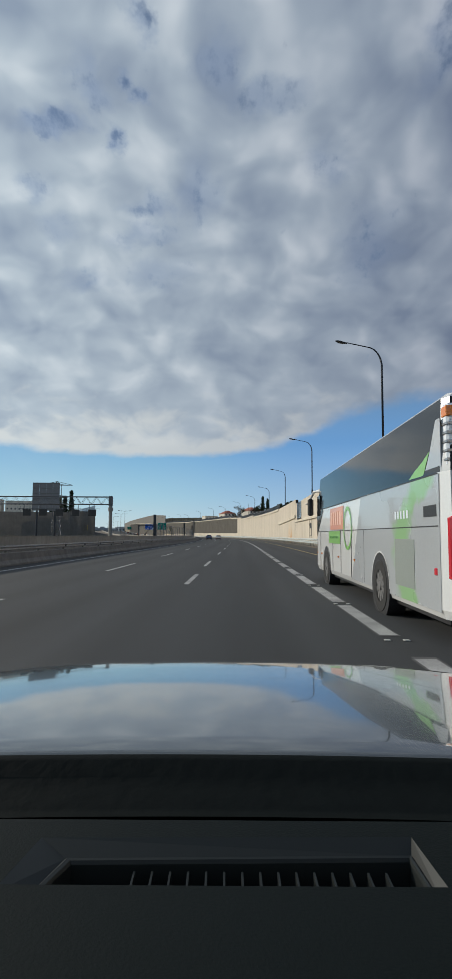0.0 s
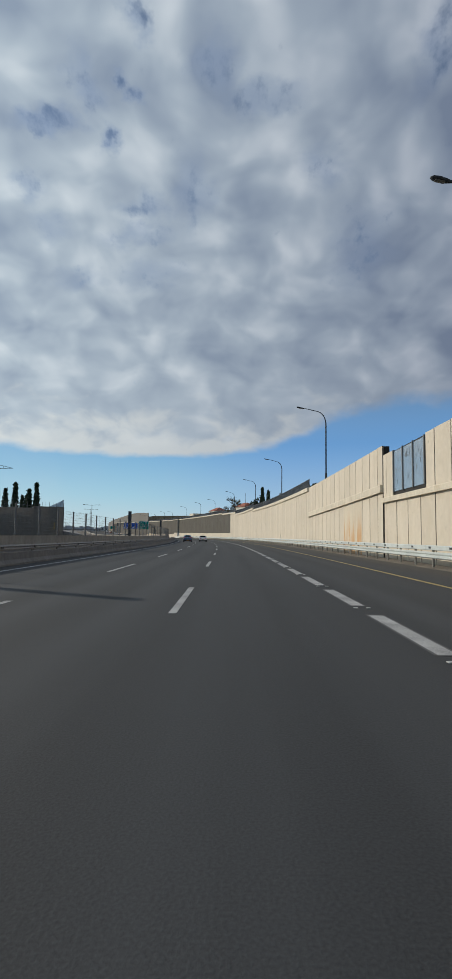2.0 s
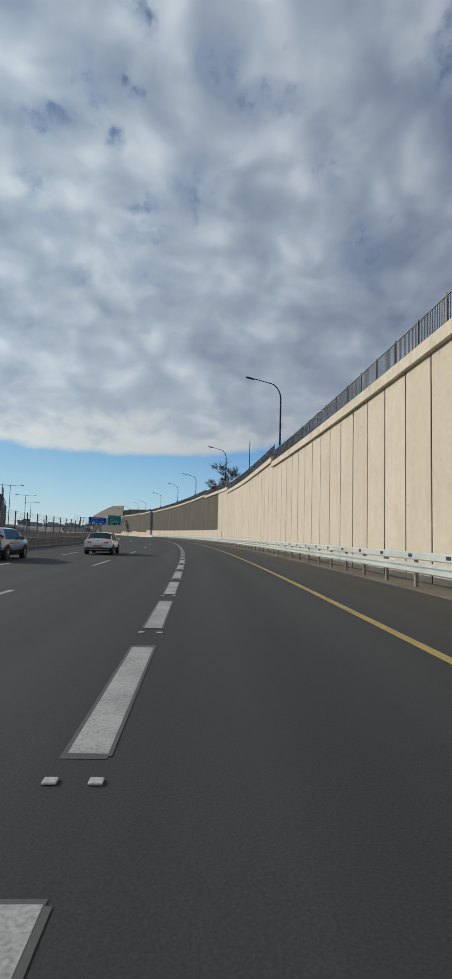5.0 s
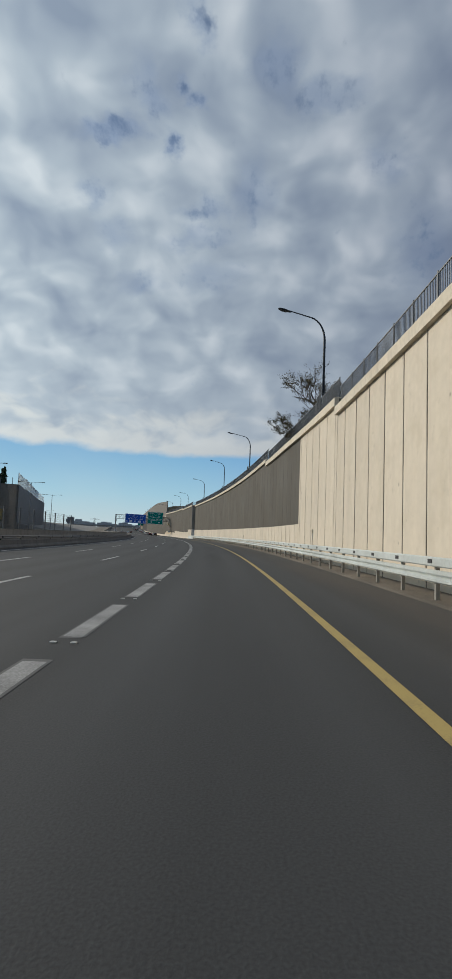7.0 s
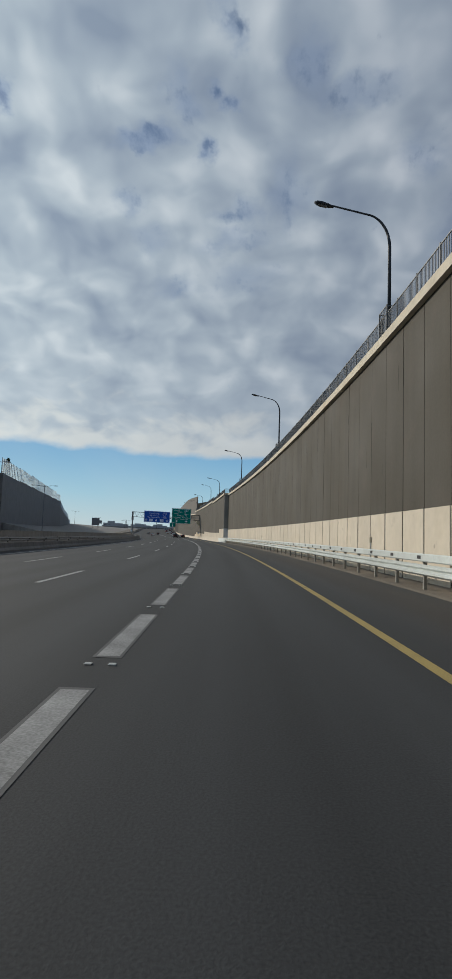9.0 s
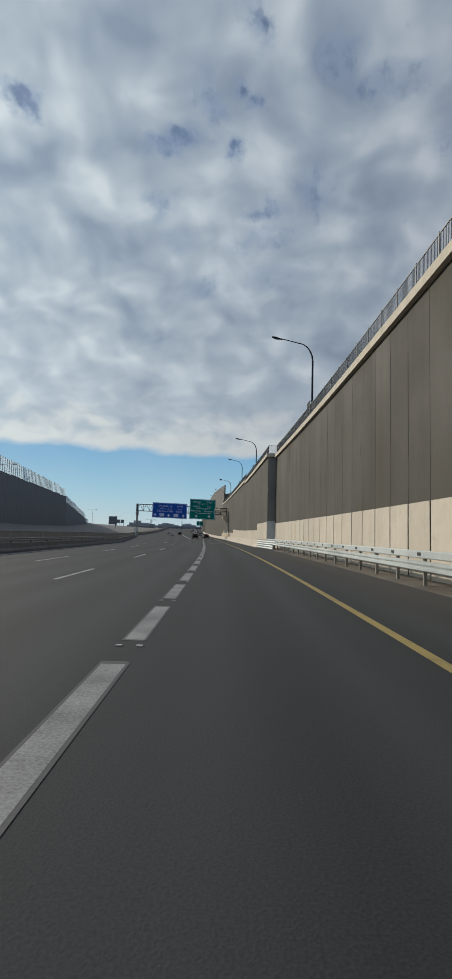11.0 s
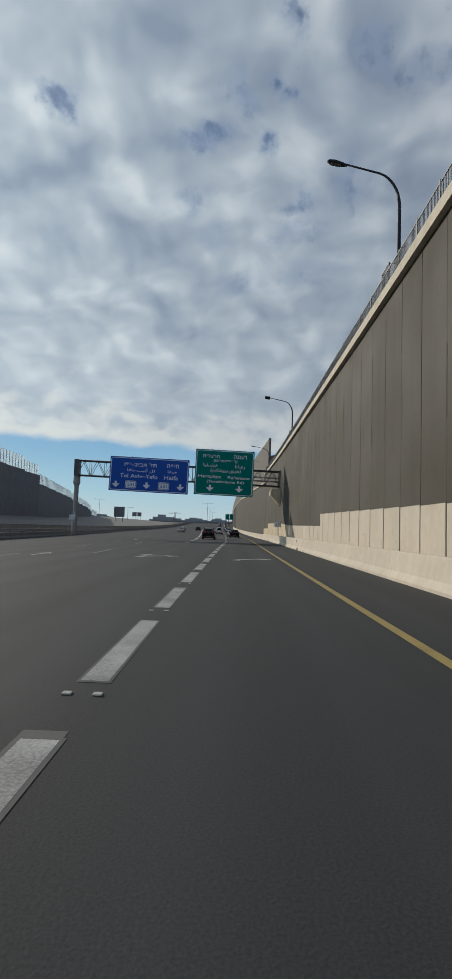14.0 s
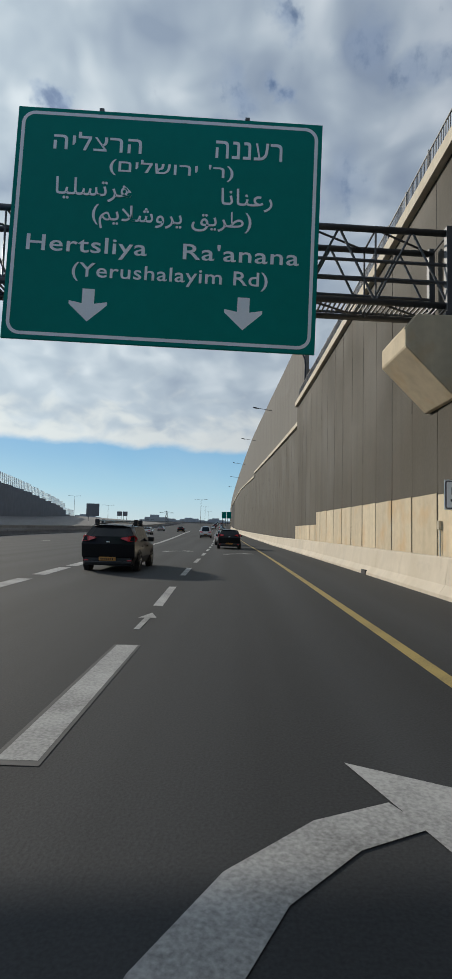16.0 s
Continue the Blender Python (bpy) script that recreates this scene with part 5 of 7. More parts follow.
swept("median_gutter", -200, 900, lambda s: [(left_edge(s) - 0.4, -0.1), (left_edge(s) - 0.4, 0.1), (left_edge(s) - 1.8, 0.1), (left_edge(s) - 1.8, -0.1)], GRAVEL, 6, label="dusty strip between barrier and parapet", category="verge")

swept("far_carriageway", -200, 400, lambda s: [(left_edge(s) - 2.3, -0.05), (left_edge(s) - 2.3, 0.0), (left_edge(s) - 17.5, 0.0), (left_edge(s) - 17.5, -0.05)], material("dusty_asphalt", (0.06, 0.06, 0.06), 0.9, vary=0.15, grain=20, space="World"), 8, label="dusty asphalt of the opposite carriageway", category="road")
mesh_fence = thing("mesh_fence", label="rusty wire mesh fence on steel posts", category="fence", kind="structure")
fd = lambda s: left_edge(s) - 2.0
for s in stations(38.8, 235, 3.7):
    bm = bmesh.new()
    tube(bm, [(0, 0, 1.3), (0, 0, 3.08)], 0.06, 6)
    ob = part("post", bm, FENCE, mesh_fence)
    ob.matrix_basis = stand(s, fd(s), 0)
verts, faces = [], []
for s in stations(38.8, 235, 0.2):
    m = stand(s, fd(s), 0)
    k = len(verts)
    verts += [m @ Vector(q) for q in ((0, -0.006, 1.32), (0, 0.006, 1.32), (0, 0.006, 3.04), (0, -0.006, 3.04))]
    faces.append((k, k + 1, k + 2, k + 3))
for z in np.arange(1.44, 3.06, 0.2):
    ss = stations(38.8, 235, 3.7)
    for a, b in zip(ss, ss[1:]):
        k = len(verts)
        verts += [at(a, fd(a), z - 0.006), at(b, fd(b), z - 0.006), at(b, fd(b), z + 0.006), at(a, fd(a), z + 0.006)]
        faces.append((k, k + 1, k + 2, k + 3))
me = bpy.data.meshes.new("wire_mesh")
me.from_pydata([tuple(v) for v in verts], [], faces)
me.materials.append(FENCE)
ob = new("wire_mesh", me)
ob.parent = mesh_fence
tagged(ob, kind="stuff")


def steel_post(s, d, h, gate=False):
    p = thing("steel_post", stand(s, d, 0), "dark steel column standing beside the median parapet", "column", "columns in the median")
    bm = bmesh.new()
    box(bm, -0.17, 0.17, -0.2, -0.17, -0.1, h)
    box(bm, -0.17, 0.17, 0.17, 0.2, -0.1, h)
    box(bm, -0.02, 0.02, -0.17, 0.17, -0.1, h)
    part("column", bm, POLE, p)
    bm = bmesh.new()
    box(bm, -0.3, 0.3, -0.3, 0.3, -0.1, 0.12)
    part("foot", bm, GREY_CON, p)
    if gate:
        bm = bmesh.new()
        box(bm, -2.4, -0.17, -0.05, 0.05, 2.75, 2.86)
        box(bm, -2.4, -2.3, -0.05, 0.05, 0, 2.86)
        tube(bm, [(-1.6, 0, 1.3), (-0.2, 0, 2.7)], 0.04, 6)
        part("brace", bm, POLE, p)


steel_post(37.6, -18.1, 4.35, True)
steel_post(87.2, -18.2, 4.3)
steel_post(132.8, -18.3, 4.5)

# gantry over the far carriageway, seen from behind
g0 = thing("far_gantry", stand(79.5, -33.8, 0), "grey steel sign gantry over the opposite carriageway", "sign gantry", kind="structure")
for y in (-0.5, 0.5):
    for z in (8.1, 9.75):
        bm = bmesh.new()
        tube(bm, [(0, y, z), (-34, y, z)], 0.1, 8)
        part("chord", bm, GANTRY, g0, smooth=True)
for i in range(15):
    x0, x1 = -i * 34 / 15, -(i + 1) * 34 / 15
    bm = bmesh.new()
    for y in (-0.5, 0.5):
        tube(bm, [(x0, y, 8.1), ((x0 + x1) / 2, y, 9.75)], 0.035, 5)
        tube(bm, [((x0 + x1) / 2, y, 9.75), (x1, y, 8.1)], 0.035, 5)
    part("lattice", bm, GANTRY, g0)
for x in (-0.2, -33.8):
    bm = bmesh.new()
    tube(bm, [(x, 0, -0.1), (x, 0, 7.9)], 0.42, 12, 0.36)
    tube(bm, [(x, 0, 6.6), (x, 0, 7.4)], 0.55, 12)
    part("column", bm, GREY_CON, g0)
    bm = bmesh.new()
    box(bm, x - 0.35, x + 0.35, -0.65, 0.65, 7.8, 9.95, 0.02)
    part("end_plate", bm, GANTRY, g0)
for x in (-4.3, -8.0, -11.6, -15.2, -18.8):
    sb = thing("lane_signal", stand(79.5, -33.8 + x, 0), "back of a dark lane signal box hung under a gantry", "lane signal", "signals on the far gantry")
    bm = bmesh.new()
    box(bm, -0.85, 0.85, -0.2, 0.2, 5.5, 6.95, 0.04)
    part("case", bm, BLACK, sb)
    bm = bmesh.new()
    for q in (-0.6, 0.6):
        tube(bm, [(q, 0, 6.9), (q, 0, 8.1)], 0.05, 6)
    tube(bm, [(-1.8, 0, 7.1), (1.8, 0, 7.1)], 0.045, 6)
    part("hanger", bm, GANTRY, sb)

BOARD = material("grey_billboard_sheet", (0.15, 0.16, 0.175), 0.6, vary=0.1, grain=2)
bb = thing("billboard", stand(110, -58.1, 0), "large grey billboard seen from behind on steel legs", "billboard")
for i in range(4):
    bm = bmesh.new()
    box(bm, -3.75 + i * 1.88, -3.75 + (i + 1) * 1.88 - 0.05, 0, 0.1, 7.9, 15.7)
    part("sheet", bm, BOARD, bb)
for z in (8.2, 9.7, 11.2, 12.7, 14.2, 15.5):
    bm = bmesh.new()
    box(bm, -3.75, 3.75, -0.12, -0.01, z - 0.08, z + 0.08)
    part("crossbar", bm, FENCE, bb)
for x in (-2.5, 2.5):
    bm = bmesh.new()
    tube(bm, [(x, 0.4, -0.1), (x, 0.4, 15.2)], 0.3, 10)
    part("leg", bm, POLE, bb)
bm = bmesh.new()
for z0, z1, x in ((15.2, 15.0, 7.0), (12.2, 11.9, 6.0), (8.4, 8.4, 5.0)):
    tube(bm, [(3.6, 0, z0), (x, 0, z1)], 0.08, 6)
tube(bm, [(4.2, 0, 8.0), (4.2, 0, 15.2)], 0.08, 6)
part("catwalk_arm", bm, FENCE, bb)


def pylon(s, d, h):
    p = thing("power_pylon", stand(s, d, 0), "grey lattice electricity pylon in the distance", "pylon", "pylons")
    bm = bmesh.new()
    for a, b in ((-1, -1), (1, -1), (1, 1), (-1, 1)):
        tube(bm, [(a * 2.2, b * 2.2, 0), (a * 0.45, b * 0.45, h - 1)], 0.11, 5)
    part("mast", bm, GANTRY, p)
    bm = bmesh.new()
    n = 9
    for i in range(n):
        z0, z1 = h * i / n, h * (i + 1) / n
        r0, r1 = 2.2 - 1.75 * i / n, 2.2 - 1.75 * (i + 1) / n
        for a, b, c, e in ((-1, -1, 1, -1), (1, -1, 1, 1), (1, 1, -1, 1), (-1, 1, -1, -1)):
            tube(bm, [(a * r0, b * r0, z0), (c * r1, e * r1, z1)], 0.06, 4)
            tube(bm, [(c * r0, e * r0, z0), (a * r1, b * r1, z1)], 0.06, 4)
    part("lattice", bm, GANTRY, p)
    bm = bmesh.new()
    for sx in (-1, 1):
        for y in (-0.4, 0.4):
            tube(bm, [(0, y, h), (sx * 7.2, 0, h - 1.6)], 0.07, 4)
            tube(bm, [(0, y, h - 1.9), (sx * 7.2, 0, h - 1.6)], 0.07, 4)
        for k in (0.3, 0.55, 0.8):
            tube(bm, [(sx * 7.2 * k, 0, h - 1.6 * k), (sx * 7.2 * k, 0, h - 1.9 + 0.3 * k)], 0.05, 4)
    part("crossarm", bm, GANTRY, p)


pylon(220, -79, 25.8)
pylon(330, -136, 30)
pylon(1000, -61, 12.7)

# walls beyond the opposite carriageway
def cloudy_screen():
    """Milky sheet: lets part of the view through and glows a little when lit from behind."""
    mt = bpy.data.materials.new("milky_noise_screen")
    mt.use_nodes = True
    nt = mt.node_tree
    nt.nodes.clear()
    out, mix = nt.nodes.new("ShaderNodeOutputMaterial"), nt.nodes.new("ShaderNodeMixShader")
    clear, milk = nt.nodes.new("ShaderNodeBsdfTransparent"), nt.nodes.new("ShaderNodeBsdfTranslucent")
    milk.inputs[0].default_value = (0.66, 0.76, 0.82, 1)
    mix.inputs[0].default_value = 0.72
    nt.links.new(clear.outputs[0], mix.inputs[1])
    nt.links.new(milk.outputs[0], mix.inputs[2])
    nt.links.new(mix.outputs[0], out.inputs[0])
    return mt


GLASS_SCREEN = cloudy_screen()
SCREEN_POST = material("grey_screen_posts", (0.42, 0.48, 0.53), 0.5, 0.2)


def screens(parent, pts, high, step=3.0):
    """Glass noise screens with posts along a stepped wall top: pts of (s, d, z)."""
    for (s, d, z), (s2, d2, z2) in zip(pts, pts[1:]):
        a, b = at(s, d, z), at(s2, d2, z)
        b.z = a.z
        bm = bmesh.new()
        vs = [bm.verts.new(q) for q in (a, b, b + Vector((0, 0, high)), a + Vector((0, 0, high)))]
        bm.faces.new(vs)
        bmesh.ops.solidify(bm, geom=bm.faces[:], thickness=0.06)
        part("screen", bm, GLASS_SCREEN, parent)
        bm = bmesh.new()
        n = max(1, int((b - a).length / step))
        for k in range(n):
            q = a.lerp(b, k / n)
            box(bm, q.x - 0.09, q.x + 0.09, q.y - 0.09, q.y + 0.09, a.z, a.z + high + 0.1)
        part("posts", bm, SCREEN_POST, parent)


wl = thing("wall_left_far", label="long dark retaining wall with stepped glass noise screens", category="retaining wall", kind="structure")
top_l = lin((412, 19.5), (482, 20.4), (568, 21.6), (604, 21.0), (605, 17.9), (694, 17.5), (735, 15.9), (775, 14.4), (798, 12.2), (800, 9.9), (850, 9.0))
far_d = lin((412, -64), (502, -73), (568, -78.6), (603, -79.2), (704, -94.2), (798, -105), (850, -111))
steps = [412, 446, 480, 513, 541, 568, 586, 604, 625, 647, 667, 687, 705, 721, 736, 751, 766, 778, 789, 799, 816, 834, 850]
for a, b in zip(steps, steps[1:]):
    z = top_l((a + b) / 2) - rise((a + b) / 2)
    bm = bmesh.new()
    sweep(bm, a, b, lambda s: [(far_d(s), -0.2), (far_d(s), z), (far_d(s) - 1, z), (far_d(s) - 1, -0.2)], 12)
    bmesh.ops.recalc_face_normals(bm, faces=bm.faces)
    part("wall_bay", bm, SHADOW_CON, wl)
rims = [(s, far_d(s) - 0.5, top_l((s + b) / 2) - rise((s + b) / 2)) for s, b in zip(steps, steps[1:])]
screens(wl, rims[:7], 5.1)
screens(wl, rims[6:], 4.2)
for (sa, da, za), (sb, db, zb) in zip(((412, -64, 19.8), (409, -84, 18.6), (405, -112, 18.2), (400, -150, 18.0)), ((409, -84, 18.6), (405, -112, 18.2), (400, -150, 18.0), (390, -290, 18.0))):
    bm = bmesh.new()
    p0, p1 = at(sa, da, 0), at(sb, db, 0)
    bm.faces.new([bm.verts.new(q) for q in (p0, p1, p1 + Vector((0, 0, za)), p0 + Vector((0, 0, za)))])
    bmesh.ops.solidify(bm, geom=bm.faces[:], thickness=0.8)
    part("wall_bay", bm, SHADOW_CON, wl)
for k in range(26):
    bm = bmesh.new()
    tube(bm, [(0, 0, 18), (0, 0, 22.6)], 0.12, 5)
    ob = part("starter_bar", bm, FENCE, wl)
    ob.matrix_basis = stand(411.5 - k * 0.32, -64.4 - k * 2.3)
bm = bmesh.new()
box(bm, -0.2, 0.3, -2, 2, 4.5, 9.0, turn=stand(409, -70))
part("yellow_panel", bm, YELLOW, wl)
swept("slope_left", 415, 850, lambda s: [(-45, -0.1), (far_d(s) + 0.1, 3.5), (far_d(s) + 0.1, -0.1)], DUSTY, 20, label="dusty slope below the far wall", category="slope")

# ---- raised ground behind the right wall ----
top_all = lin((-200, 7.2), (59, 7.2), (92, 7.8), (164, 8.4), (233, 10), (353, 11), (491, 12.6))
swept("ground_right", -200, 494, lambda s: [(5.1, -0.2), (5.1, top_all(s) - 0.4), (9, top_all(s) - 0.1), (30, top_all(s) + 2.0), (60, top_all(s) + 4.5), (140, top_all(s) + 7), (140, -0.2)], EARTH, 8, label="dry raised ground behind the retaining wall", category="ground")
swept("ground_upper", 494, 900, lambda s: [(4.80, -0.2 - rise(s)), (4.80, 17.0 - rise(s)), (9, 18.0 - rise(s)), (140, 22 - rise(s)), (140, -0.2 - rise(s))], EARTH, 20, label="dry raised ground behind the noise wall", category="ground")

# ---- plants ----
BARK = material("grey_brown_bark", (0.10, 0.08, 0.06), 0.9, vary=0.25, grain=12, bump=0.4)
LEAF_DRY = material("dull_olive_leaves", (0.10, 0.085, 0.045), 0.8, vary=0.35, grain=6, obvary=0.1)
LEAF_DARK = material("dark_green_needles", (0.025, 0.045, 0.022), 0.8, vary=0.35, grain=6)


def leaves(bm, centre, spread, n, size):
    for _ in range(n):
        c = Vector(centre) + Vector((random.gauss(0, spread), random.gauss(0, spread), random.gauss(0, spread * 0.8)))
        q = Euler((random.uniform(0, 6.3), random.uniform(0, 6.3), random.uniform(0, 6.3))).to_matrix()
        k = size * random.uniform(0.5, 1.3)
        vs = [bm.verts.new(c + q @ Vector(v)) for v in ((-k, 0, 0), (0, -k * 0.4, 0), (k, 0, 0), (0, k * 0.4, 0))]
        bm.faces.new(vs)


def broad_tree(s, d, z, h, spread, seed, leaf, n_leaf=26, size=0.16, label="sparse tree with thin brown leaves behind the fence", loose=0.27, rise=(0.35, 1.3), limbs=6, reach=(0.3, 0.42), girth=1.0):
    random.seed(seed)
    t = thing("tree", stand(s, d, z), label, "tree", "trees behind the wall")
    bm, lv = bmesh.new(), bmesh.new()
    tube(bm, [(0, 0, -0.3), (0.1, 0.05, h * 0.25), (0.0, 0.1, h * 0.45)], 0.22 * girth, 8, 0.13 * girth)

    def limb(p, way, length, r, depth):
        q = p + way * length
        mid = p.lerp(q, 0.5) + Vector((random.uniform(-1, 1), random.uniform(-1, 1), random.uniform(-0.4, 0.8))) * length * 0.1
        tube(bm, [p, mid, q], r, 5, r * 0.5)
        if depth == 0:
            for _ in range(5):
                a = p.lerp(q, random.uniform(0.35, 1.0))
                w = (way + Vector((random.uniform(-1, 1), random.uniform(-1, 1), random.uniform(-0.5, 0.9)))).normalized()
                b = a + w * length * random.uniform(0.6, 1.2) * loose * 2
                tube(bm, [a, b], 0.012 * girth, 3, 0.006 * girth)
                for _ in range(n_leaf // 5):
                    leaves(lv, a.lerp(b, random.uniform(0.2, 1.05)), 0.07, 1, size)
            return
        for _ in range(3 if depth > 1 else 4):
            w = (way + Vector((random.uniform(-1, 1), random.uniform(-1, 1), random.uniform(-0.35, 0.75))) * 0.8).normalized()
            limb(p.lerp(q, random.uniform(0.5, 1.0)), w, length * random.uniform(0.5, 0.75), r * 0.5, depth - 1)

    for k in range(limbs):
        a = k * 2 * math.pi * (1 if limbs < 8 else 2) / limbs + random.uniform(-0.3, 0.3)
        limb(Vector((0, 0.05, h * random.uniform(0.12, 0.40))), Vector((math.cos(a) * spread, math.sin(a) * spread, random.uniform(*rise))).normalized(), h * random.uniform(*reach), 0.1 * girth, 2)
    part("trunk", bm, BARK, t)
    ob = part("crown", lv, leaf, t)
    tagged(ob, kind="stuff")


def conifer(s, d, z, h, r, seed, label, gaps=0.0, name="conifer"):
    random.seed(seed)
    t = thing(name, stand(s, d, z), label, "tree", "conifers")
    bm = bmesh.new()
    tube(bm, [(0, 0, -0.3), (0, 0, h)], 0.02 * h + 0.05, 7, 0.03)
    part("trunk", bm, BARK, t)
    lv = bmesh.new()
    for k in range(int(h * 16)):
        f = random.random() ** 0.8
        if gaps and (f * 11) % 1 < gaps:
            continue
        z0 = h * (0.12 + 0.88 * f)
        rr = r * (1 - f) ** 0.75 + 0.08
        a = random.uniform(0, 6.28)
        for q in (0.4, 0.75, 1.0):
            leaves(lv, (rr * q * math.cos(a), rr * q * math.sin(a), z0 - 0.1 * q * rr + random.uniform(-0.2, 0.2)), 0.16 + 0.06 * r, 3, 0.16 + 0.03 * h)
    ob = part("crown", lv, LEAF_DARK, t)
    tagged(ob, kind="stuff")


broad_tree(215.6, 6.7, 9.4, 8.0, 1.0, 12, LEAF_DRY, 45, 0.055, loose=0.42, rise=(0.3, 2.0), limbs=14, reach=(0.19, 0.31), girth=0.6)
broad_tree(218.2, 5.5, 9.2, 4.2, 1.2, 4, LEAF_DRY, 70, 0.055, "low straggling shrub leaning over the coping", loose=0.42, rise=(-0.25, 1.1), limbs=9, girth=0.5)
broad_tree(130, 11, 8.2, 4.2, 1.0, 5, LEAF_DARK, 40, 0.2, "low dark green bushy tree behind the fence")
broad_tree(138, 12, 8.2, 4.6, 1.0, 6, LEAF_DARK, 40, 0.2, "low dark green bushy tree behind the fence")
broad_tree(240, 22, 11.5, 6.0, 1.0, 7, LEAF_DARK, 46, 0.24, "dense dark green round tree on the rise")
broad_tree(262, 26, 12.0, 6.5, 1.0, 8, LEAF_DARK, 46, 0.24, "dense dark green round tree on the rise")
broad_tree(286, 9.5, 10.6, 2.6, 1.0, 9, LEAF_DRY, 30, 0.14, "low dry shrub behind the fence")
conifer(247, 24.5, 11.8, 10.4, 0.9, 11, "slender dark green cypress on the rise")
conifer(250, 28, 12.0, 9.6, 0.85, 12, "slender dark green cypress on the rise")
for k, (s, d, h) in enumerate(((424, -97, 36), (426, -88, 32), (422, -83, 36), (430, -104, 32), (523.6, -94.3, 37), (531.8, -97, 34), (518.7, -99.5, 33))):
    conifer(s, d, 0, h, 3.2, 20 + k, "tall dark araucaria with tiered branches beyond the wall", 0.45, "araucaria")

# ---- houses on the rise and far buildings ----
HOUSE = material("cream_rendered_house_wall", (0.62, 0.58, 0.50), 0.85, vary=0.06, grain=4)
ROOF = material("red_roof_tiles", (0.32, 0.10, 0.06), 0.8, vary=0.2, grain=8)
WINDOW = material("dark_window_glass", (0.04, 0.05, 0.06), 0.15, vary=0.1)
FAR_GREY = material("hazy_grey_facade", (0.30, 0.325, 0.35), 0.9, vary=0.08, grain=1)


def house(s, d, z, w, l, h, turn, red=True, storeys=2):
    hs = thing("house", stand(s, d, z, turn), "cream rendered house with a red tiled roof" if red else "cream flat-roofed apartment house", "house", "houses on the rise")
    bm = bmesh.new()
    box(bm, -w / 2, w / 2, -l / 2, l / 2, -1.5, h)
    part("wall", bm, HOUSE, hs)
    bm = bmesh.new()
    if red:
        e = 0.5
        vs = [bm.verts.new(q) for q in ((-w / 2 - e, -l / 2 - e, h), (w / 2 + e, -l / 2 - e, h), (w / 2 + e, l / 2 + e, h), (-w / 2 - e, l / 2 + e, h), (0, -l * 0.2, h + w * 0.28), (0, l * 0.2, h + w * 0.28))]
        for q in ((0, 1, 4), (1, 2, 5, 4), (2, 3, 5), (3, 0, 4, 5), (3, 2, 1, 0)):
            bm.faces.new([vs[i] for i in q])
        part("roof", bm, ROOF, hs)
    else:
        box(bm, -w / 2 - 0.15, w / 2 + 0.15, -l / 2 - 0.15, l / 2 + 0.15, h, h + 0.6)
        part("roof", bm, HOUSE, hs)
    for st in range(storeys):
        zz = h * (st + 0.35) / storeys
        for k in range(int(w // 3)):
            x = -w / 2 + 1.6 + k * 3
            bm = bmesh.new()
            box(bm, x - 0.55, x + 0.55, -l / 2 - 0.04, -l / 2 + 0.1, zz, zz + 1.3)
            part("window", bm, WINDOW, hs)


for s, d, z, w, l, h, turn, red, st in (
        (330, 40, 14, 9, 10, 4.6, 20, True, 2), (420, 47, 15, 10, 12, 5, 10, True, 2), (440, 56, 15.5, 9, 12, 4.2, -15, False, 1), (455, 40, 15, 12, 10, 3.6, 5, False, 1),
        (440, -124, 0, 20, 18, 27.5, 0, False, 7), (446, -146, 0, 16, 18, 29, 0, False, 7)):
    house(s, d, z, w, l, h, turn, red, st)

far_bridge = thing("far_bridge", stand(1100, -45, 0), "dull grey road bridge crossing in the hazy distance", "bridge")
bm = bmesh.new()
box(bm, -60, 50, -6, 6, 2.2, 4.4)
part("deck", bm, SHADOW_CON, far_bridge)
for x0 in range(-60, 50, 11):
    bm = bmesh.new()
    box(bm, x0, x0 + 10.9, -6.3, -5.9, 3.6, 5.4)
    part("parapet_panel", bm, FAR_GREY, far_bridge)
for x in (-50, -25, 0, 25, 45):
    bm = bmesh.new()
    box(bm, x - 1, x + 1, -5, 5, -0.2, 2.3)
    part("pier", bm, FAR_GREY, far_bridge)
random.seed(31)
for k in range(26):
    s, d = random.uniform(1150, 1400), random.uniform(-330, 60)
    w, h = random.uniform(14, 40), random.uniform(5, 11)
    b = thing("far_building", stand(s, d, 0), "hazy grey low building on the skyline", "building", "skyline buildings")
    bm = bmesh.new()
    box(bm, -w / 2, w / 2, -8, 8, -0.2, h)
    part("block", bm, FAR_GREY, b)
    bm = bmesh.new()
    box(bm, -w / 4, w / 6, -4, 4, h, h + random.uniform(1, 4))
    part("plant_room", bm, FAR_GREY, b)
    for k2 in range(int(w // 7)):
        bm = bmesh.new()
        box(bm, -w / 2 + 2 + k2 * 7, -w / 2 + 6 + k2 * 7, -8.1, -7.9, h * 0.35, h * 0.7)
        part("window", bm, WINDOW, b)
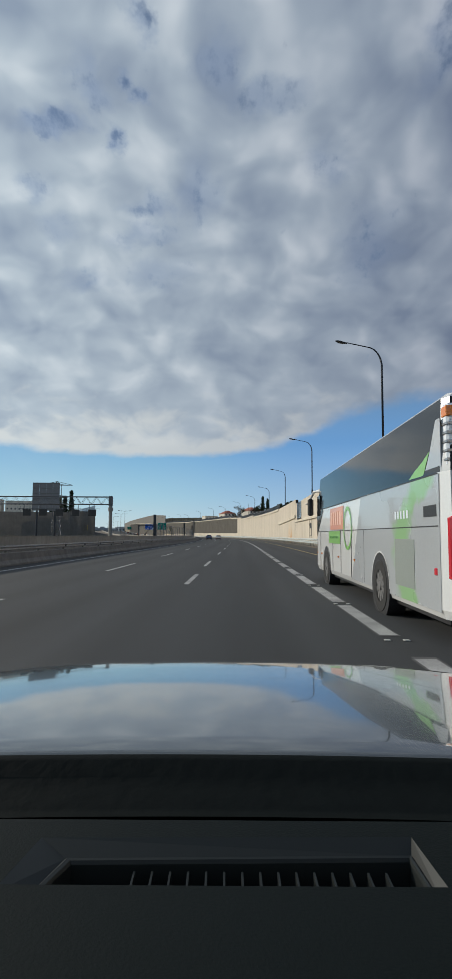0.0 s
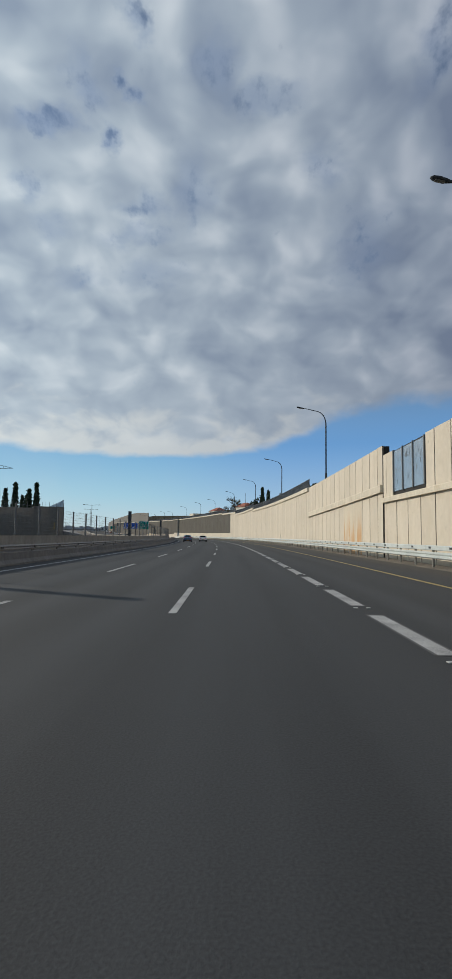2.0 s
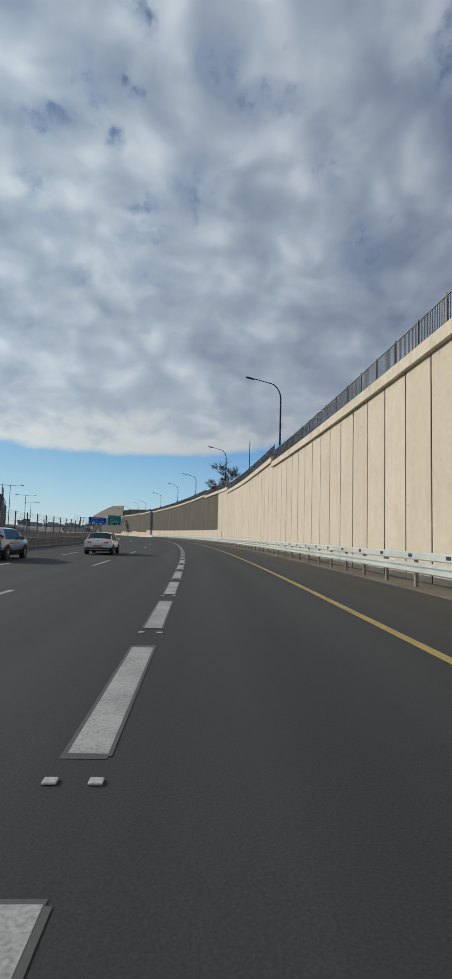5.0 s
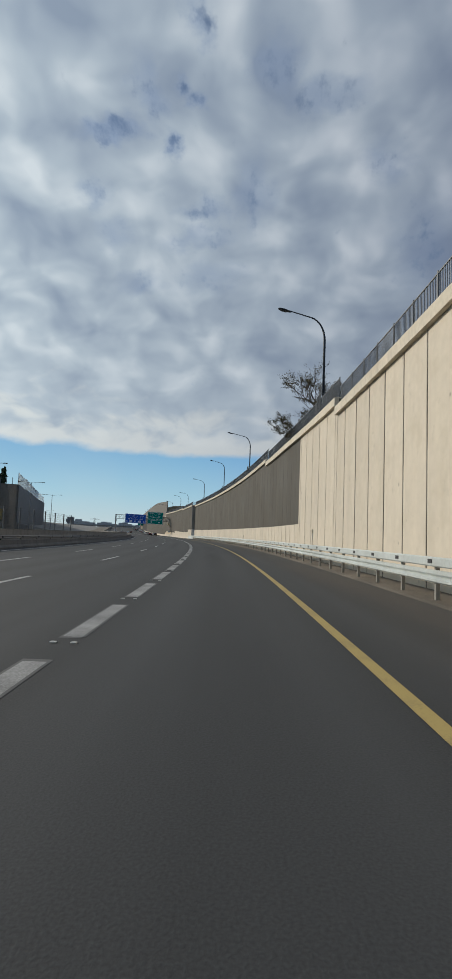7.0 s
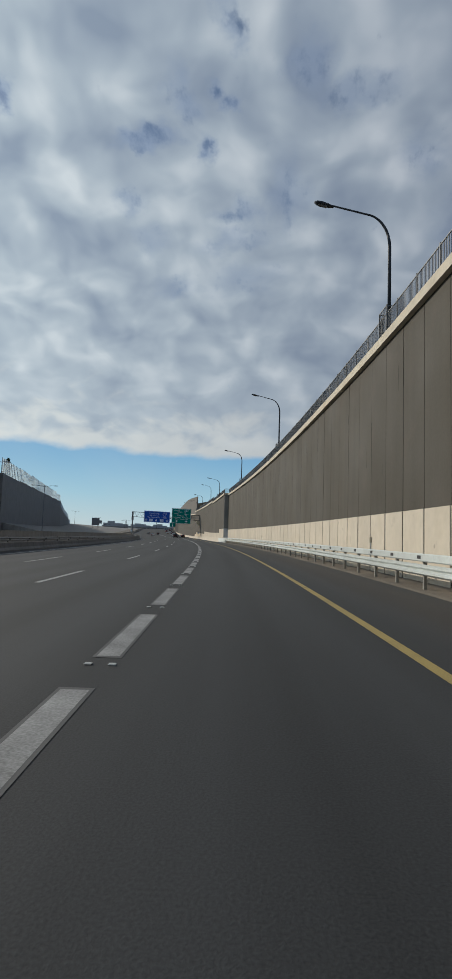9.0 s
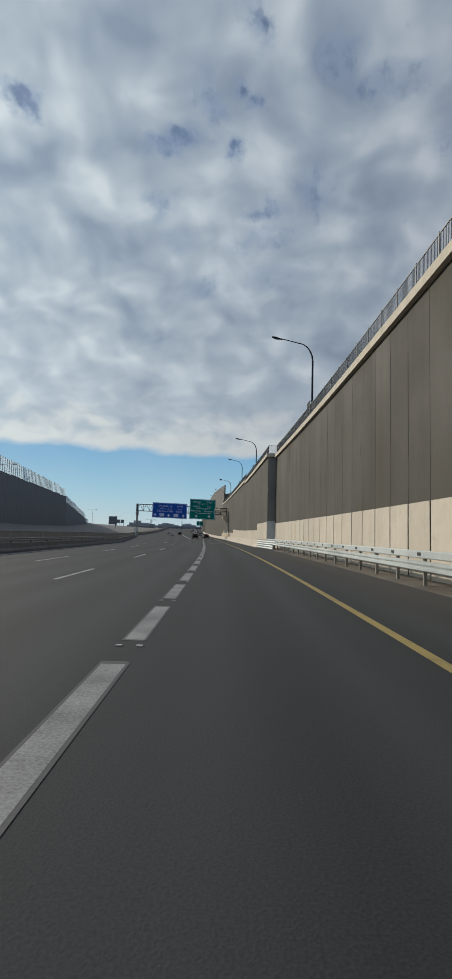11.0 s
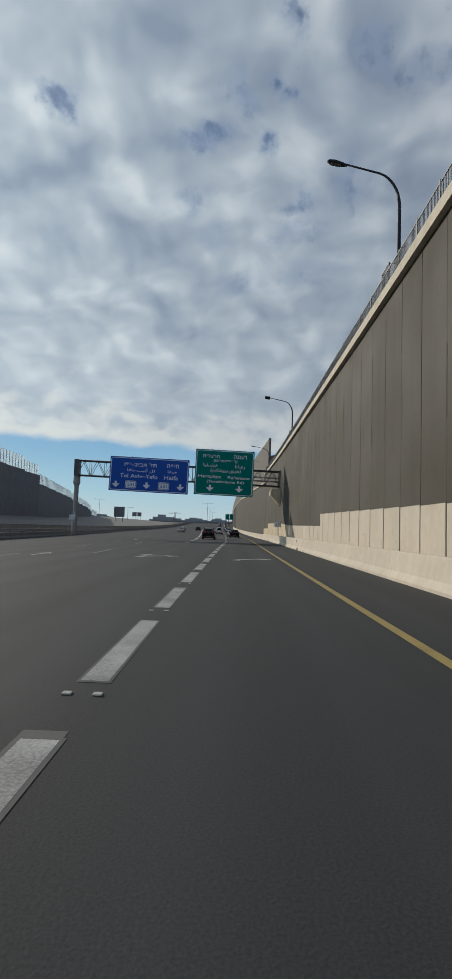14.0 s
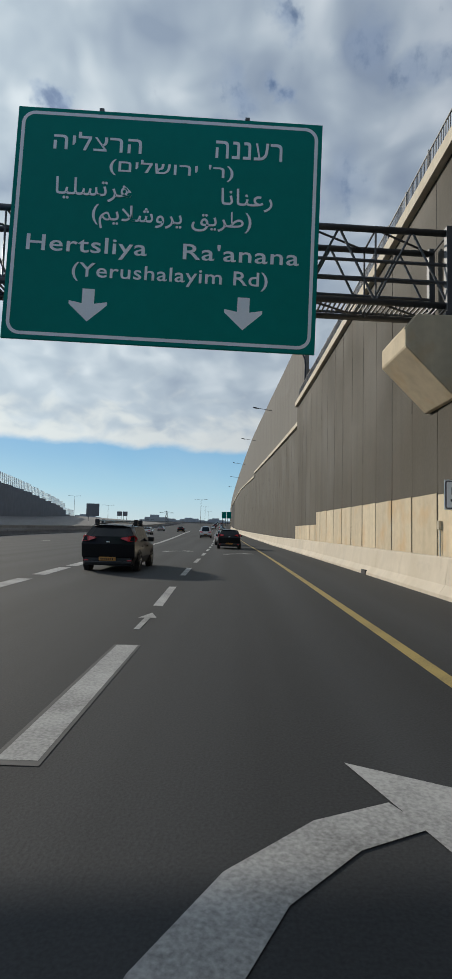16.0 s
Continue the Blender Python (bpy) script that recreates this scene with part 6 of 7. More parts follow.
for s, d0, d1, z0, z1, mat, lab in ((780, -1.9, 0.9, 4.7, 8.8, SIGN_GREEN, "distant green direction sign on a gantry"), (780, 1.1, 3.9, 4.7, 8.8, SIGN_GREEN, "distant green direction sign on a gantry"),
                               (725, -72.7, -66.0, 4.4, 10.9, BOARD, "dark billboard seen from behind beside the road"), (900, -91.6, -87.4, 4.6, 8.5, BOARD, "small dark hoarding in the distance"), (900, -86.8, -82.8, 4.6, 8.5, BOARD, "small dark hoarding in the distance")):
    sg = thing("hoarding" if mat is BOARD else "distant_sign", stand(s, (d0 + d1) / 2, 0), lab, "sign board", "distant boards")
    w = d1 - d0
    bm = bmesh.new()
    box(bm, -w / 2, w / 2, 0, 0.2, z0, z1)
    part("board", bm, mat, sg)
    for x in (-w / 3, w / 3):
        bm = bmesh.new()
        tube(bm, [(x, 0.4, -0.1), (x, 0.4, z0 + 1)], 0.15, 6)
        part("leg", bm, POLE, sg)


def twin_lamp(s, d, h):
    t = thing("twin_lamp", stand(s, d, 0), "tall grey double-armed street lamp in the median", "street lamp", "median lamps")
    bm = bmesh.new()
    tube(bm, [(0, 0, 0), (0, 0, h)], 0.14, 8, 0.08)
    part("pole", bm, GANTRY, t)
    for sx in (-1, 1):
        bm = bmesh.new()
        tube(bm, [(0, 0, h - 0.3), (sx * 2.4, 0, h), (sx * 3.6, 0, h)], 0.06, 6)
        part("arm", bm, GANTRY, t)
        bm = bmesh.new()
        box(bm, sx * 3.6 - 0.5, sx * 3.6 + 0.5, -0.2, 0.2, h - 0.1, h + 0.1, 0.03)
        part("head", bm, GANTRY, t)


for s, d, h in ((790, -15.6, 16.5), (900, -17, 15), (1000, -18, 14), (795, -98.5, 17), (800, -77.4, 11.5), (300, -48, 16), (350, -48, 16), (410, -50, 16)):
    twin_lamp(s, d, h)

# ---- vehicles ----
TYRE = material("black_rubber", (0.018, 0.018, 0.018), 0.85, vary=0.15, grain=20)
RIM = material("silver_alloy", (0.45, 0.46, 0.47), 0.3, 0.9, vary=0.05)
TINT = material("dark_tinted_glass", (0.012, 0.015, 0.018), 0.06, vary=0.0, bump=0, spec=0.3)
TRIM = material("black_trim", (0.016, 0.016, 0.018), 0.5, vary=0.1)
RED_LAMP = material("red_tail_lamp", (0.62, 0.035, 0.05), 0.15, vary=0.05, bump=0, coat=0.6)
AMBER = material("amber_lamp", (0.75, 0.22, 0.03), 0.2, vary=0.05, bump=0, coat=0.5)
PLATE = material("yellow_number_plate", (0.55, 0.26, 0.05), 0.4, vary=0.04, bump=0)
CAR_BLACK = material("black_car_paint", (0.010, 0.011, 0.013), 0.35, vary=0.02, bump=0, coat=0.18, spec=0.2)
CAR_WHITE = material("white_car_paint", (0.75, 0.76, 0.76), 0.25, vary=0.02, bump=0, coat=0.8)
CAR_SILVER = material("silver_car_paint", (0.42, 0.43, 0.44), 0.3, 0.5, vary=0.02, bump=0, coat=0.8)
CAR_BLUE = material("blue_grey_car_paint", (0.10, 0.16, 0.26), 0.25, 0.2, vary=0.02, bump=0, coat=0.9)
CAR_RED = material("dark_red_car_paint", (0.25, 0.02, 0.02), 0.25, vary=0.02, bump=0, coat=0.9)


def wheel(parent, x, y, r, wide, side, spokes=5, share=0.70, metal=None):
    """A wheel with its axle along x; side +1 faces to the right."""
    bm = bmesh.new()
    prof = [(-wide / 2, r * (share - 0.02)), (-wide / 2, r * 0.93), (-wide * 0.38, r), (wide * 0.38, r), (wide / 2, r * 0.93), (wide / 2, r * (share - 0.02))]
    n = 28
    rings = [[bm.verts.new((x + px, y + pr * math.cos(2 * math.pi * k / n), r + pr * math.sin(2 * math.pi * k / n))) for px, pr in prof] for k in range(n)]
    for k in range(n):
        a, b = rings[k], rings[(k + 1) % n]
        for j in range(len(prof) - 1):
            bm.faces.new((a[j], b[j], b[j + 1], a[j + 1]))
    bmesh.ops.recalc_face_normals(bm, faces=bm.faces)
    w = part("wheel", bm, TYRE, parent)
    bm = bmesh.new()
    xo = x + side * wide * 0.36
    c = bm.verts.new((xo, y, r))
    ring = [bm.verts.new((xo, y + r * share * math.cos(2 * math.pi * k / n), r + r * share * math.sin(2 * math.pi * k / n))) for k in range(n)]
    for k in range(n):
        bm.faces.new((c, ring[k], ring[(k + 1) % n]))
    part("wheel_well", bm, TRIM, w)
    bm = bmesh.new()
    xr = x + side * (wide * 0.42)
    for k in range(spokes):
        m = Matrix.Translation((xr, y, r)) @ Matrix.Rotation(2 * math.pi * k / spokes, 4, "X")
        box(bm, -0.012, 0.012, -r * 0.09, r * 0.09, 0, r * (share - 0.02), turn=m)
    hub = [[bm.verts.new((xr + side * o, y + q * r * math.cos(2 * math.pi * k / 16), r + q * r * math.sin(2 * math.pi * k / 16))) for k in range(16)] for o, q in ((0.0, 0.2), (0.03, 0.14))]
    for k in range(16):
        bm.faces.new((hub[0][k], hub[0][(k + 1) % 16], hub[1][(k + 1) % 16], hub[1][k]))
    bm.faces.new(hub[1])
    lip = [[bm.verts.new((xr, y + q * r * math.cos(2 * math.pi * k / n), r + q * r * math.sin(2 * math.pi * k / n))) for k in range(n)] for q in (share + 0.01, share - 0.07)]
    for k in range(n):
        bm.faces.new((lip[0][k], lip[0][(k + 1) % n], lip[1][(k + 1) % n], lip[1][k]))
    bmesh.ops.recalc_face_normals(bm, faces=bm.faces)
    part("rim", bm, metal or RIM, w)


def car_body(kind):
    """Side outline: stations from the tail (y = 0) to the nose, each with its half section of (x share, y shift, z)."""
    if kind == "suv":
        L, W, H, belt = 4.36, 0.90, 1.54, 0.98
        tail, roof_back, roof_front, screen, hood = 0.0, 0.42, 2.75, 3.25, 0.98
    elif kind == "van":
        L, W, H, belt = 4.4, 0.91, 1.85, 1.05
        tail, roof_back, roof_front, screen, hood = 0.0, 0.12, 3.0, 3.55, 1.08
    else:
        L, W, H, belt = 4.55, 0.89, 1.45, 0.92
        tail, roof_back, roof_front, screen, hood = 0.0, 1.05, 2.75, 3.35, 0.92
    return L, W, H, belt, tail, roof_back, roof_front, screen, hood


def build_car(kind, paint, m, label, category="car", rack=False, plate=True):
    L, W, H, belt, tail, rb, rf, scr, hood = car_body(kind)
    car = thing("car" if kind != "van" else "van", m, label, category, "cars on the motorway")
    boot = kind == "sedan"
    # rings of points across the body: sill, lower door, shoulder, belt, roof edge, roof
    def ring(y, w, zs, top, roof_w):
        """Half section at y: six points (x, y, z)."""
        s0, s1, s2, b = zs
        return [(w * 0.90, y, s0), (w, y, s1), (w * 1.0, y, s2), (w * 0.955, y, b), (w * roof_w, y, top - 0.07), (w * roof_w * 0.55, y, top), (0, y, top + 0.012)]

    lower = (0.24, 0.46, 0.74, belt)
    R = []
    # tail ring leans forward up the tailgate
    t0 = ring(0, W * 0.95, (0.34, 0.50, 0.76, belt + 0.02), H - 0.03, 0.76)
    if boot:
        lean = (0.16, 0.03, 0.0, 0.05, 0.10, 0.10, 0.10)
        t0 = [(x, lean[i], min(z, belt + 0.10)) for i, (x, y, z) in enumerate(t0)]
        t0[4], t0[5], t0[6] = (W * 0.80, 0.07, belt + 0.10), (W * 0.5, 0.06, belt + 0.12), (0, 0.05, belt + 0.125)
    else:
        lean = (0.16, 0.04, 0.0, 0.09, rb, rb - 0.06, rb - 0.08)
        t0 = [(x, lean[i], z) for i, (x, y, z) in enumerate(t0)]
        if kind == "suv":
            t0[2], t0[3] = (W * 0.955, -0.02, 0.90), (W * 0.90, 0.13, 1.15)
            t0[4], t0[5] = (W * 0.70, rb - 0.02, H - 0.085), (W * 0.42, rb - 0.08, H - 0.03)
    R.append(t0)
    if boot:
        a = ring(0.55, W, lower, belt + 0.14, 0.84)
        R.append(a)
        R.append([(x, y + (0.0, 0, 0, 0, 0.5, 0.5, 0.5)[i] * 0.9, z) for i, (x, y, z) in enumerate(ring(0.62, W, lower, H - 0.03, 0.76))])
    else:
        R.append(ring(rb + 0.25, W, lower, H - 0.005, 0.775))
    R.append(ring(1.55 if not boot else 1.75, W, lower, H, 0.785))
    R.append(ring(2.25, W, lower, H, 0.785))
    R.append([(x, y + (0, 0, 0, 0, -0.25, -0.25, -0.25)[i], z) for i, (x, y, z) in enumerate(ring(rf + 0.25, W, lower, H - 0.02, 0.77))])
    R.append([(x, y, z) for x, y, z in ring(scr, W, lower, hood + 0.03, 0.90)])
    R.append(ring((scr + L) / 2 + 0.1, W * 0.99, lower, hood - 0.02, 0.86))
    R.append([(x, y + (0, 0, 0, 0, -0.08, -0.06, -0.05)[i], min(z, 0.86)) for i, (x, y, z) in enumerate(ring(L - 0.12, W * 0.93, (0.26, 0.44, 0.66, 0.80), 0.86, 0.8))])
    R.append([(x * 0.95, L - 0.02, min(z, 0.72)) for x, y, z in ring(L, W * 0.88, (0.28, 0.42, 0.6, 0.7), 0.72, 0.8)])
    meshes = {}

    def face(key, pts):
        bm = meshes.setdefault(key, bmesh.new())
        bm.faces.new([bm.verts.new(p) for p in pts])

    n_ring = len(R)
    first_glass = 2 if boot else 1
    scr_i = next(i for i in range(n_ring) if abs(R[i][3][1] - scr) < 1e-6)
    for i in range(n_ring - 1):
        for j in range(6):
            for sx in (1, -1):
                q = [R[i][j], R[i + 1][j], R[i + 1][j + 1], R[i][j + 1]]
                q = [(x * sx, y, z) for x, y, z in q]
                key = "body"
                if j == 0:
                    key = "sill"
                if j == 3 and first_glass <= i < scr_i - 1:
                    key = ("side_window", i, sx)
                if j >= 4 and i == scr_i - 1:
                    key = "windscreen"
                if boot and j >= 4 and i == 1:
                    key = "rear_window"
                if j == 4 and i == scr_i - 1 or (j == 3 and i == scr_i - 1):
                    key = "body" if j == 3 else "windscreen"
                face(key, q if sx > 0 else q[::-1])
    # tail face, bowed a little
    segs = 8
    def tail_pt(j, u):
        x, y, z = R[0][j]
        return (x * u, y - 0.05 * (1 - u * u) + (0.02 if j > 3 else 0), z)
    for j in range(6):
        for k in range(segs):
            u0, u1 = -1 + 2 * k / segs, -1 + 2 * (k + 1) / segs
            key = "tailgate" if j in (1, 2, 3) or j == 5 else "bumper"
            if j == 0:
                key = "bumper"
            if not boot and j == 3:
                key = "rear_window" if 0 < k < segs - 1 else "tailgate"
            if not boot and j == 4:
                key = "spoiler"
            if j == 1:
                key = "bumper"
            face(key, [tail_pt(j, u0), tail_pt(j, u1), tail_pt(j + 1, u1), tail_pt(j + 1, u0)])
    for j in range(6):
        for sx in (1, -1):
            q = [R[-1][j], (0, R[-1][j][1] + 0.03, R[-1][j][2]), (0, R[-1][j + 1][1] + 0.03, R[-1][j + 1][2]), R[-1][j + 1]]
            face("nose", [(x * sx, y, z) for x, y, z in (q if sx > 0 else q[::-1])])
    mats = {"body": paint, "sill": TRIM, "windscreen": TINT, "rear_window": TINT, "tailgate": paint, "bumper": paint, "spoiler": paint, "nose": paint}
    for key, bm in meshes.items():
        nm = key if isinstance(key, str) else key[0]
        bmesh.ops.remove_doubles(bm, verts=bm.verts, dist=1e-4)
        bmesh.ops.recalc_face_normals(bm, faces=bm.faces)
        part(nm, bm, mats.get(nm, TINT), car, smooth=nm not in ("bumper", "tailgate"))
    bm = bmesh.new()
    box(bm, -W * 0.88, W * 0.88, 0.25, L - 0.2, 0.2, 0.5)
    part("underbody", bm, TRIM, car)
    bm = bmesh.new()
    box(bm, -W * 0.86, W * 0.86, 0.0, 0.25, 0.24, 0.46, 0.03)
    part("diffuser", bm, TRIM, car)
    r = 0.335 if kind != "van" else 0.33
    for y in (0.82, L - 0.86):
        for sx in (1, -1):
            bm = bmesh.new()
            pts = [(math.cos(a), math.sin(a)) for a in [math.pi * k / 14 for k in range(15)]]
            for k in range(14):
                q = []
                for rr in (r + 0.015, r + 0.085):
                    q.append((pts[k], pts[k + 1], rr))
                (a0, a1, r0), (_, _, r1) = q
                xs = sx * (W + 0.012)
                vs = [bm.verts.new((xs, y + p[0] * rr, r + p[1] * rr)) for p, rr in ((a0, r0), (a1, r0), (a1, r1), (a0, r1))]
                bm.faces.new(vs)
            part("arch_trim", bm, TRIM, car)
            # black disc proud of the body paints the wheel arch's shade, no hollow
            bm = bmesh.new()
            tube(bm, [(sx * (W - 0.18), y, r), (sx * (W + 0.004), y, r)], r + 0.05, 20)
            part("arch_well", bm, TYRE, car)
            wheel(car, sx * (W - 0.07), y, r, 0.21, sx)
    zt = belt - 0.06
    for sx in (1, -1):
        bm = bmesh.new()
        zs = (0.95, 1.15) if kind == "suv" else ((zt - 0.13, zt + 0.07) if not boot else (zt - 0.14, zt + 0.02))
        pts = [(W * 0.42, -0.055, zs[0] + 0.03), (W * 0.97, 0.03, zs[0]), (W * 1.0, 0.30, zs[1] - 0.06), (W * 0.965, 0.16, zs[1]), (W * 0.93, 0.05, zs[1]), (W * 0.45, -0.045, zs[1] - 0.06)]
        if kind == "suv":
            pts = [(W * 0.46, -0.050, 1.085), (W * 0.70, -0.03, 1.0), (W * 0.97, 0.05, 0.985), (W * 1.0, 0.32, 1.08), (W * 0.965, 0.17, 1.165), (W * 0.90, 0.08, 1.19), (W * 0.70, 0.02, 1.15), (W * 0.47, -0.045, 1.115)]
        front = [bm.verts.new((x * sx, y - 0.012, z)) for x, y, z in pts]
        back = [bm.verts.new((x * sx * 0.97, y + 0.06, z)) for x, y, z in pts]
        bm.faces.new(front)
        n_p = len(pts)
        for k in range(n_p):
            bm.faces.new((front[k], back[k], back[(k + 1) % n_p], front[(k + 1) % n_p]))
        bmesh.ops.recalc_face_normals(bm, faces=bm.faces)
        part("tail_lamp", bm, RED_LAMP, car)
        bm = bmesh.new()
        box(bm, sx * (W * 0.97), sx * (W + 0.20), scr - 0.62, scr - 0.48, belt - 0.02, belt + 0.15, 0.03)
        part("mirror", bm, paint if paint is not CAR_BLACK else TRIM, car)
        bm = bmesh.new()
        box(bm, sx * W * 0.70, sx * W * 0.86, -0.030, 0.02, 0.36, 0.40, 0.01)
        part("reflector", bm, RED_LAMP, car)
        for k in (1.35, 2.35):
            bm = bmesh.new()
            box(bm, sx * (W * 0.99), sx * (W * 0.99 + 0.03), k, k + 0.2, 0.80, 0.835, 0.008)
            part("door_handle", bm, paint, car)
    if plate:
        bm = bmesh.new()
        zp = 0.37 if kind == "suv" else 0.50
        box(bm, -0.27, 0.27, -0.095, -0.03, zp, zp + 0.12, 0.008)
        p = part("number_plate", bm, PLATE, car, "yellow plate with dark bars")
        bm = bmesh.new()
        for k in range(7):
            box(bm, -0.21 + k * 0.062, -0.175 + k * 0.062, -0.099, -0.094, zp + 0.03, zp + 0.09)
        part("characters", bm, TRIM, p)
    bm = bmesh.new()
    box(bm, -0.06, 0.06, -0.07, -0.05, belt - 0.03, belt + 0.01, 0.01)
    part("badge", bm, RIM, car)
    bm = bmesh.new()
    box(bm, -W * 0.84, W * 0.84, -0.055, 0.05, 0.325, 0.345)
    part("bumper_strip", bm, GANTRY if kind == "suv" else RIM, car)
    bm = bmesh.new()
    tube(bm, [(-0.02, lean[4] - 0.06 if not boot else 1.0, belt + 0.06 if not boot else belt + 0.13), (0.25, (lean[4] if not boot else 1.1) * 0.55, belt + 0.16)], 0.012, 5)
    part("wiper", bm, TRIM, car)
    if kind != "sedan":
        for sx in (1, -1):
            bm = bmesh.new()
            tube(bm, [(sx * W * 0.70, rb + 0.25, H - 0.03), (sx * W * 0.70, rb + 0.4, H + 0.03), (sx * W * 0.70, rf - 0.3, H + 0.03), (sx * W * 0.70, rf - 0.1, H - 0.02)], 0.02, 6)
            part("roof_rail", bm, TRIM, car)
    if rack:
        for y in (rb + 0.7, rb + 1.6):
            bm = bmesh.new()
            box(bm, -W * 0.78, W * 0.78, y, y + 0.09, H + 0.11, H + 0.15, 0.012)
            part("roof_bar", bm, GALV if y < 1.3 else TRIM, car, "pale roof rack bar")
            for sx in (1, -1):
                bm = bmesh.new()
                box(bm, sx * W * 0.66, sx * W * 0.82, y - 0.03, y + 0.12, H - 0.04, H + 0.18, 0.015)
                part("bar_foot", bm, TRIM, car)
        for x in (-0.42, -0.1, 0.2, 0.45):
            bm = bmesh.new()
            tube(bm, [(x, rb + 0.72, H + 0.08), (x + 0.12, rb + 1.62, H + 0.08)], 0.03, 6)
            part("strap", bm, RIM, car)
    return car


build_car("suv", CAR_BLACK, stand(460.85, -6.16), "black compact crossover with a roof rack and red tail lamps", rack=True)
dark_car = build_car("suv", CAR_BLACK, stand(485.8, -2.16), "black sport utility car driving in the exit lane")
white_van = build_car("van", CAR_WHITE, stand(530, -5.2), "white panel van with dark rear windows", "van")
build_car("suv", CAR_BLUE, stand(139, -12.8), "blue-grey hatchback in the outer lane")
white_car = build_car("sedan", CAR_WHITE, stand(149, -9.2), "white saloon car in a middle lane")
silver_car = build_car("sedan", CAR_SILVER, stand(600, -19.8), "silver saloon car in a far lane")
red_car = build_car("suv", CAR_RED, stand(655, -1.9), "dark red car in a line of traffic")
for src, s, d, lab in ((white_car, 545, -16.7, ""), (dark_car, 590, -13.3, ""), (white_car, 496, -2.5, "white saloon car ahead of a black car"), (silver_car, 560, -2.0, ""), (dark_car, 585, -1.9, ""), (white_car, 610, -1.8, ""), (silver_car, 634, -1.8, ""),
                       (white_car, 668, -5.4, ""), (silver_car, 680, -1.8, ""), (dark_car, 700, -5.5, ""), (white_van, 704, -1.8, ""), (white_car, 722, -1.8, ""), (red_car, 738, -5.4, ""), (silver_car, 745, -1.8, ""), (white_car, 762, -5.5, ""),
                       (dark_car, 768, -1.8, ""), (white_van, 788, -5.4, ""), (white_car, 792, -1.8, ""), (silver_car, 812, -5.4, ""), (red_car, 816, -1.8, ""), (white_car, 838, -1.9, ""), (silver_car, 842, -5.5, ""), (white_car, 864, -5.4, "")):
    c = copy_thing(src, stand(s, d))
    if lab:
        tagged(c, lab)

# ---- the coach ----
BUS_WHITE = material("white_coach_paint", (0.76, 0.77, 0.765), 0.25, vary=0.03, bump=0, coat=0.7)
BUS_GREY = material("light_grey_coach_paint", (0.44, 0.465, 0.485), 0.28, vary=0.03, bump=0, coat=0.7)
# BUS_RIM: darker copy of RIM, the shade on the coach's wheels is in its colour
BUS_RIM = material("dusty_grey_wheel_steel", (0.13, 0.13, 0.13), 0.6, 0.3, vary=0.15, grain=12)
BUS_MESH = material("grey_locker_grille", (0.24, 0.27, 0.25), 0.5, vary=0.1, grain=60)
BUS_GREEN = material("bright_green_decal", (0.24, 0.52, 0.14), 0.35, vary=0.1, bump=0, coat=0.4)
BUS_ORANGE = material("orange_decal", (0.74, 0.33, 0.22), 0.35, vary=0.05, bump=0, coat=0.4)


def sprayed_paint():
    """Grey coach paint with a soft-edged green band sprayed down the side."""
    mt = material("grey_paint_sprayed_green", (0.44, 0.465, 0.485), 0.28, vary=0.03, bump=0, coat=0.7)
    nt = mt.node_tree
    b = nt.nodes["Principled BSDF"]
    co = nt.nodes.new("ShaderNodeTexCoord")
    sep = nt.nodes.new("ShaderNodeSeparateXYZ")
    nt.links.new(co.outputs["Object"], sep.inputs[0])
    no = nt.nodes.new("ShaderNodeTexNoise")
    no.inputs["Scale"].default_value, no.inputs["Detail"].default_value = 3.0, 5
    nt.links.new(co.outputs["Object"], no.inputs["Vector"])

    def m(op, a, c):
        n = nt.nodes.new("ShaderNodeMath")
        n.operation = op
        for i, q in enumerate((a, c)):
            if isinstance(q, float):
                n.inputs[i].default_value = q
            else:
                nt.links.new(q, n.inputs[i])
        return n.outputs[0]

    def step(x, lo, hi, o0, o1):
        n = nt.nodes.new("ShaderNodeMapRange")
        n.interpolation_type = "SMOOTHSTEP"
        nt.links.new(x, n.inputs[0])
        for i, q in enumerate((lo, hi, o0, o1)):
            n.inputs[i + 1].default_value = q
        return n.outputs[0]

    middle = m("ADD", step(sep.outputs["Z"], 1.55, 2.3, 1.95, 0.9), step(sep.outputs["Z"], 0.4, 1.2, -0.35, 0.0))
    off = m("ABSOLUTE", m("SUBTRACT", sep.outputs["Y"], middle), 0.0)
    off = m("ADD", off, m("MULTIPLY", m("SUBTRACT", no.outputs["Fac"], 0.5), 0.9))
    mx = nt.nodes.new("ShaderNodeMix")
    mx.data_type = "RGBA"
    nt.links.new(step(off, 0.18, 0.62, 0.85, 0.0), mx.inputs[0])
    old = b.inputs["Base Color"].links[0].from_socket
    nt.links.new(old, mx.inputs[6])
    mx.inputs[7].default_value = (0.27, 0.52, 0.20, 1)
    nt.links.new(mx.outputs[2], b.inputs["Base Color"])
    return mt


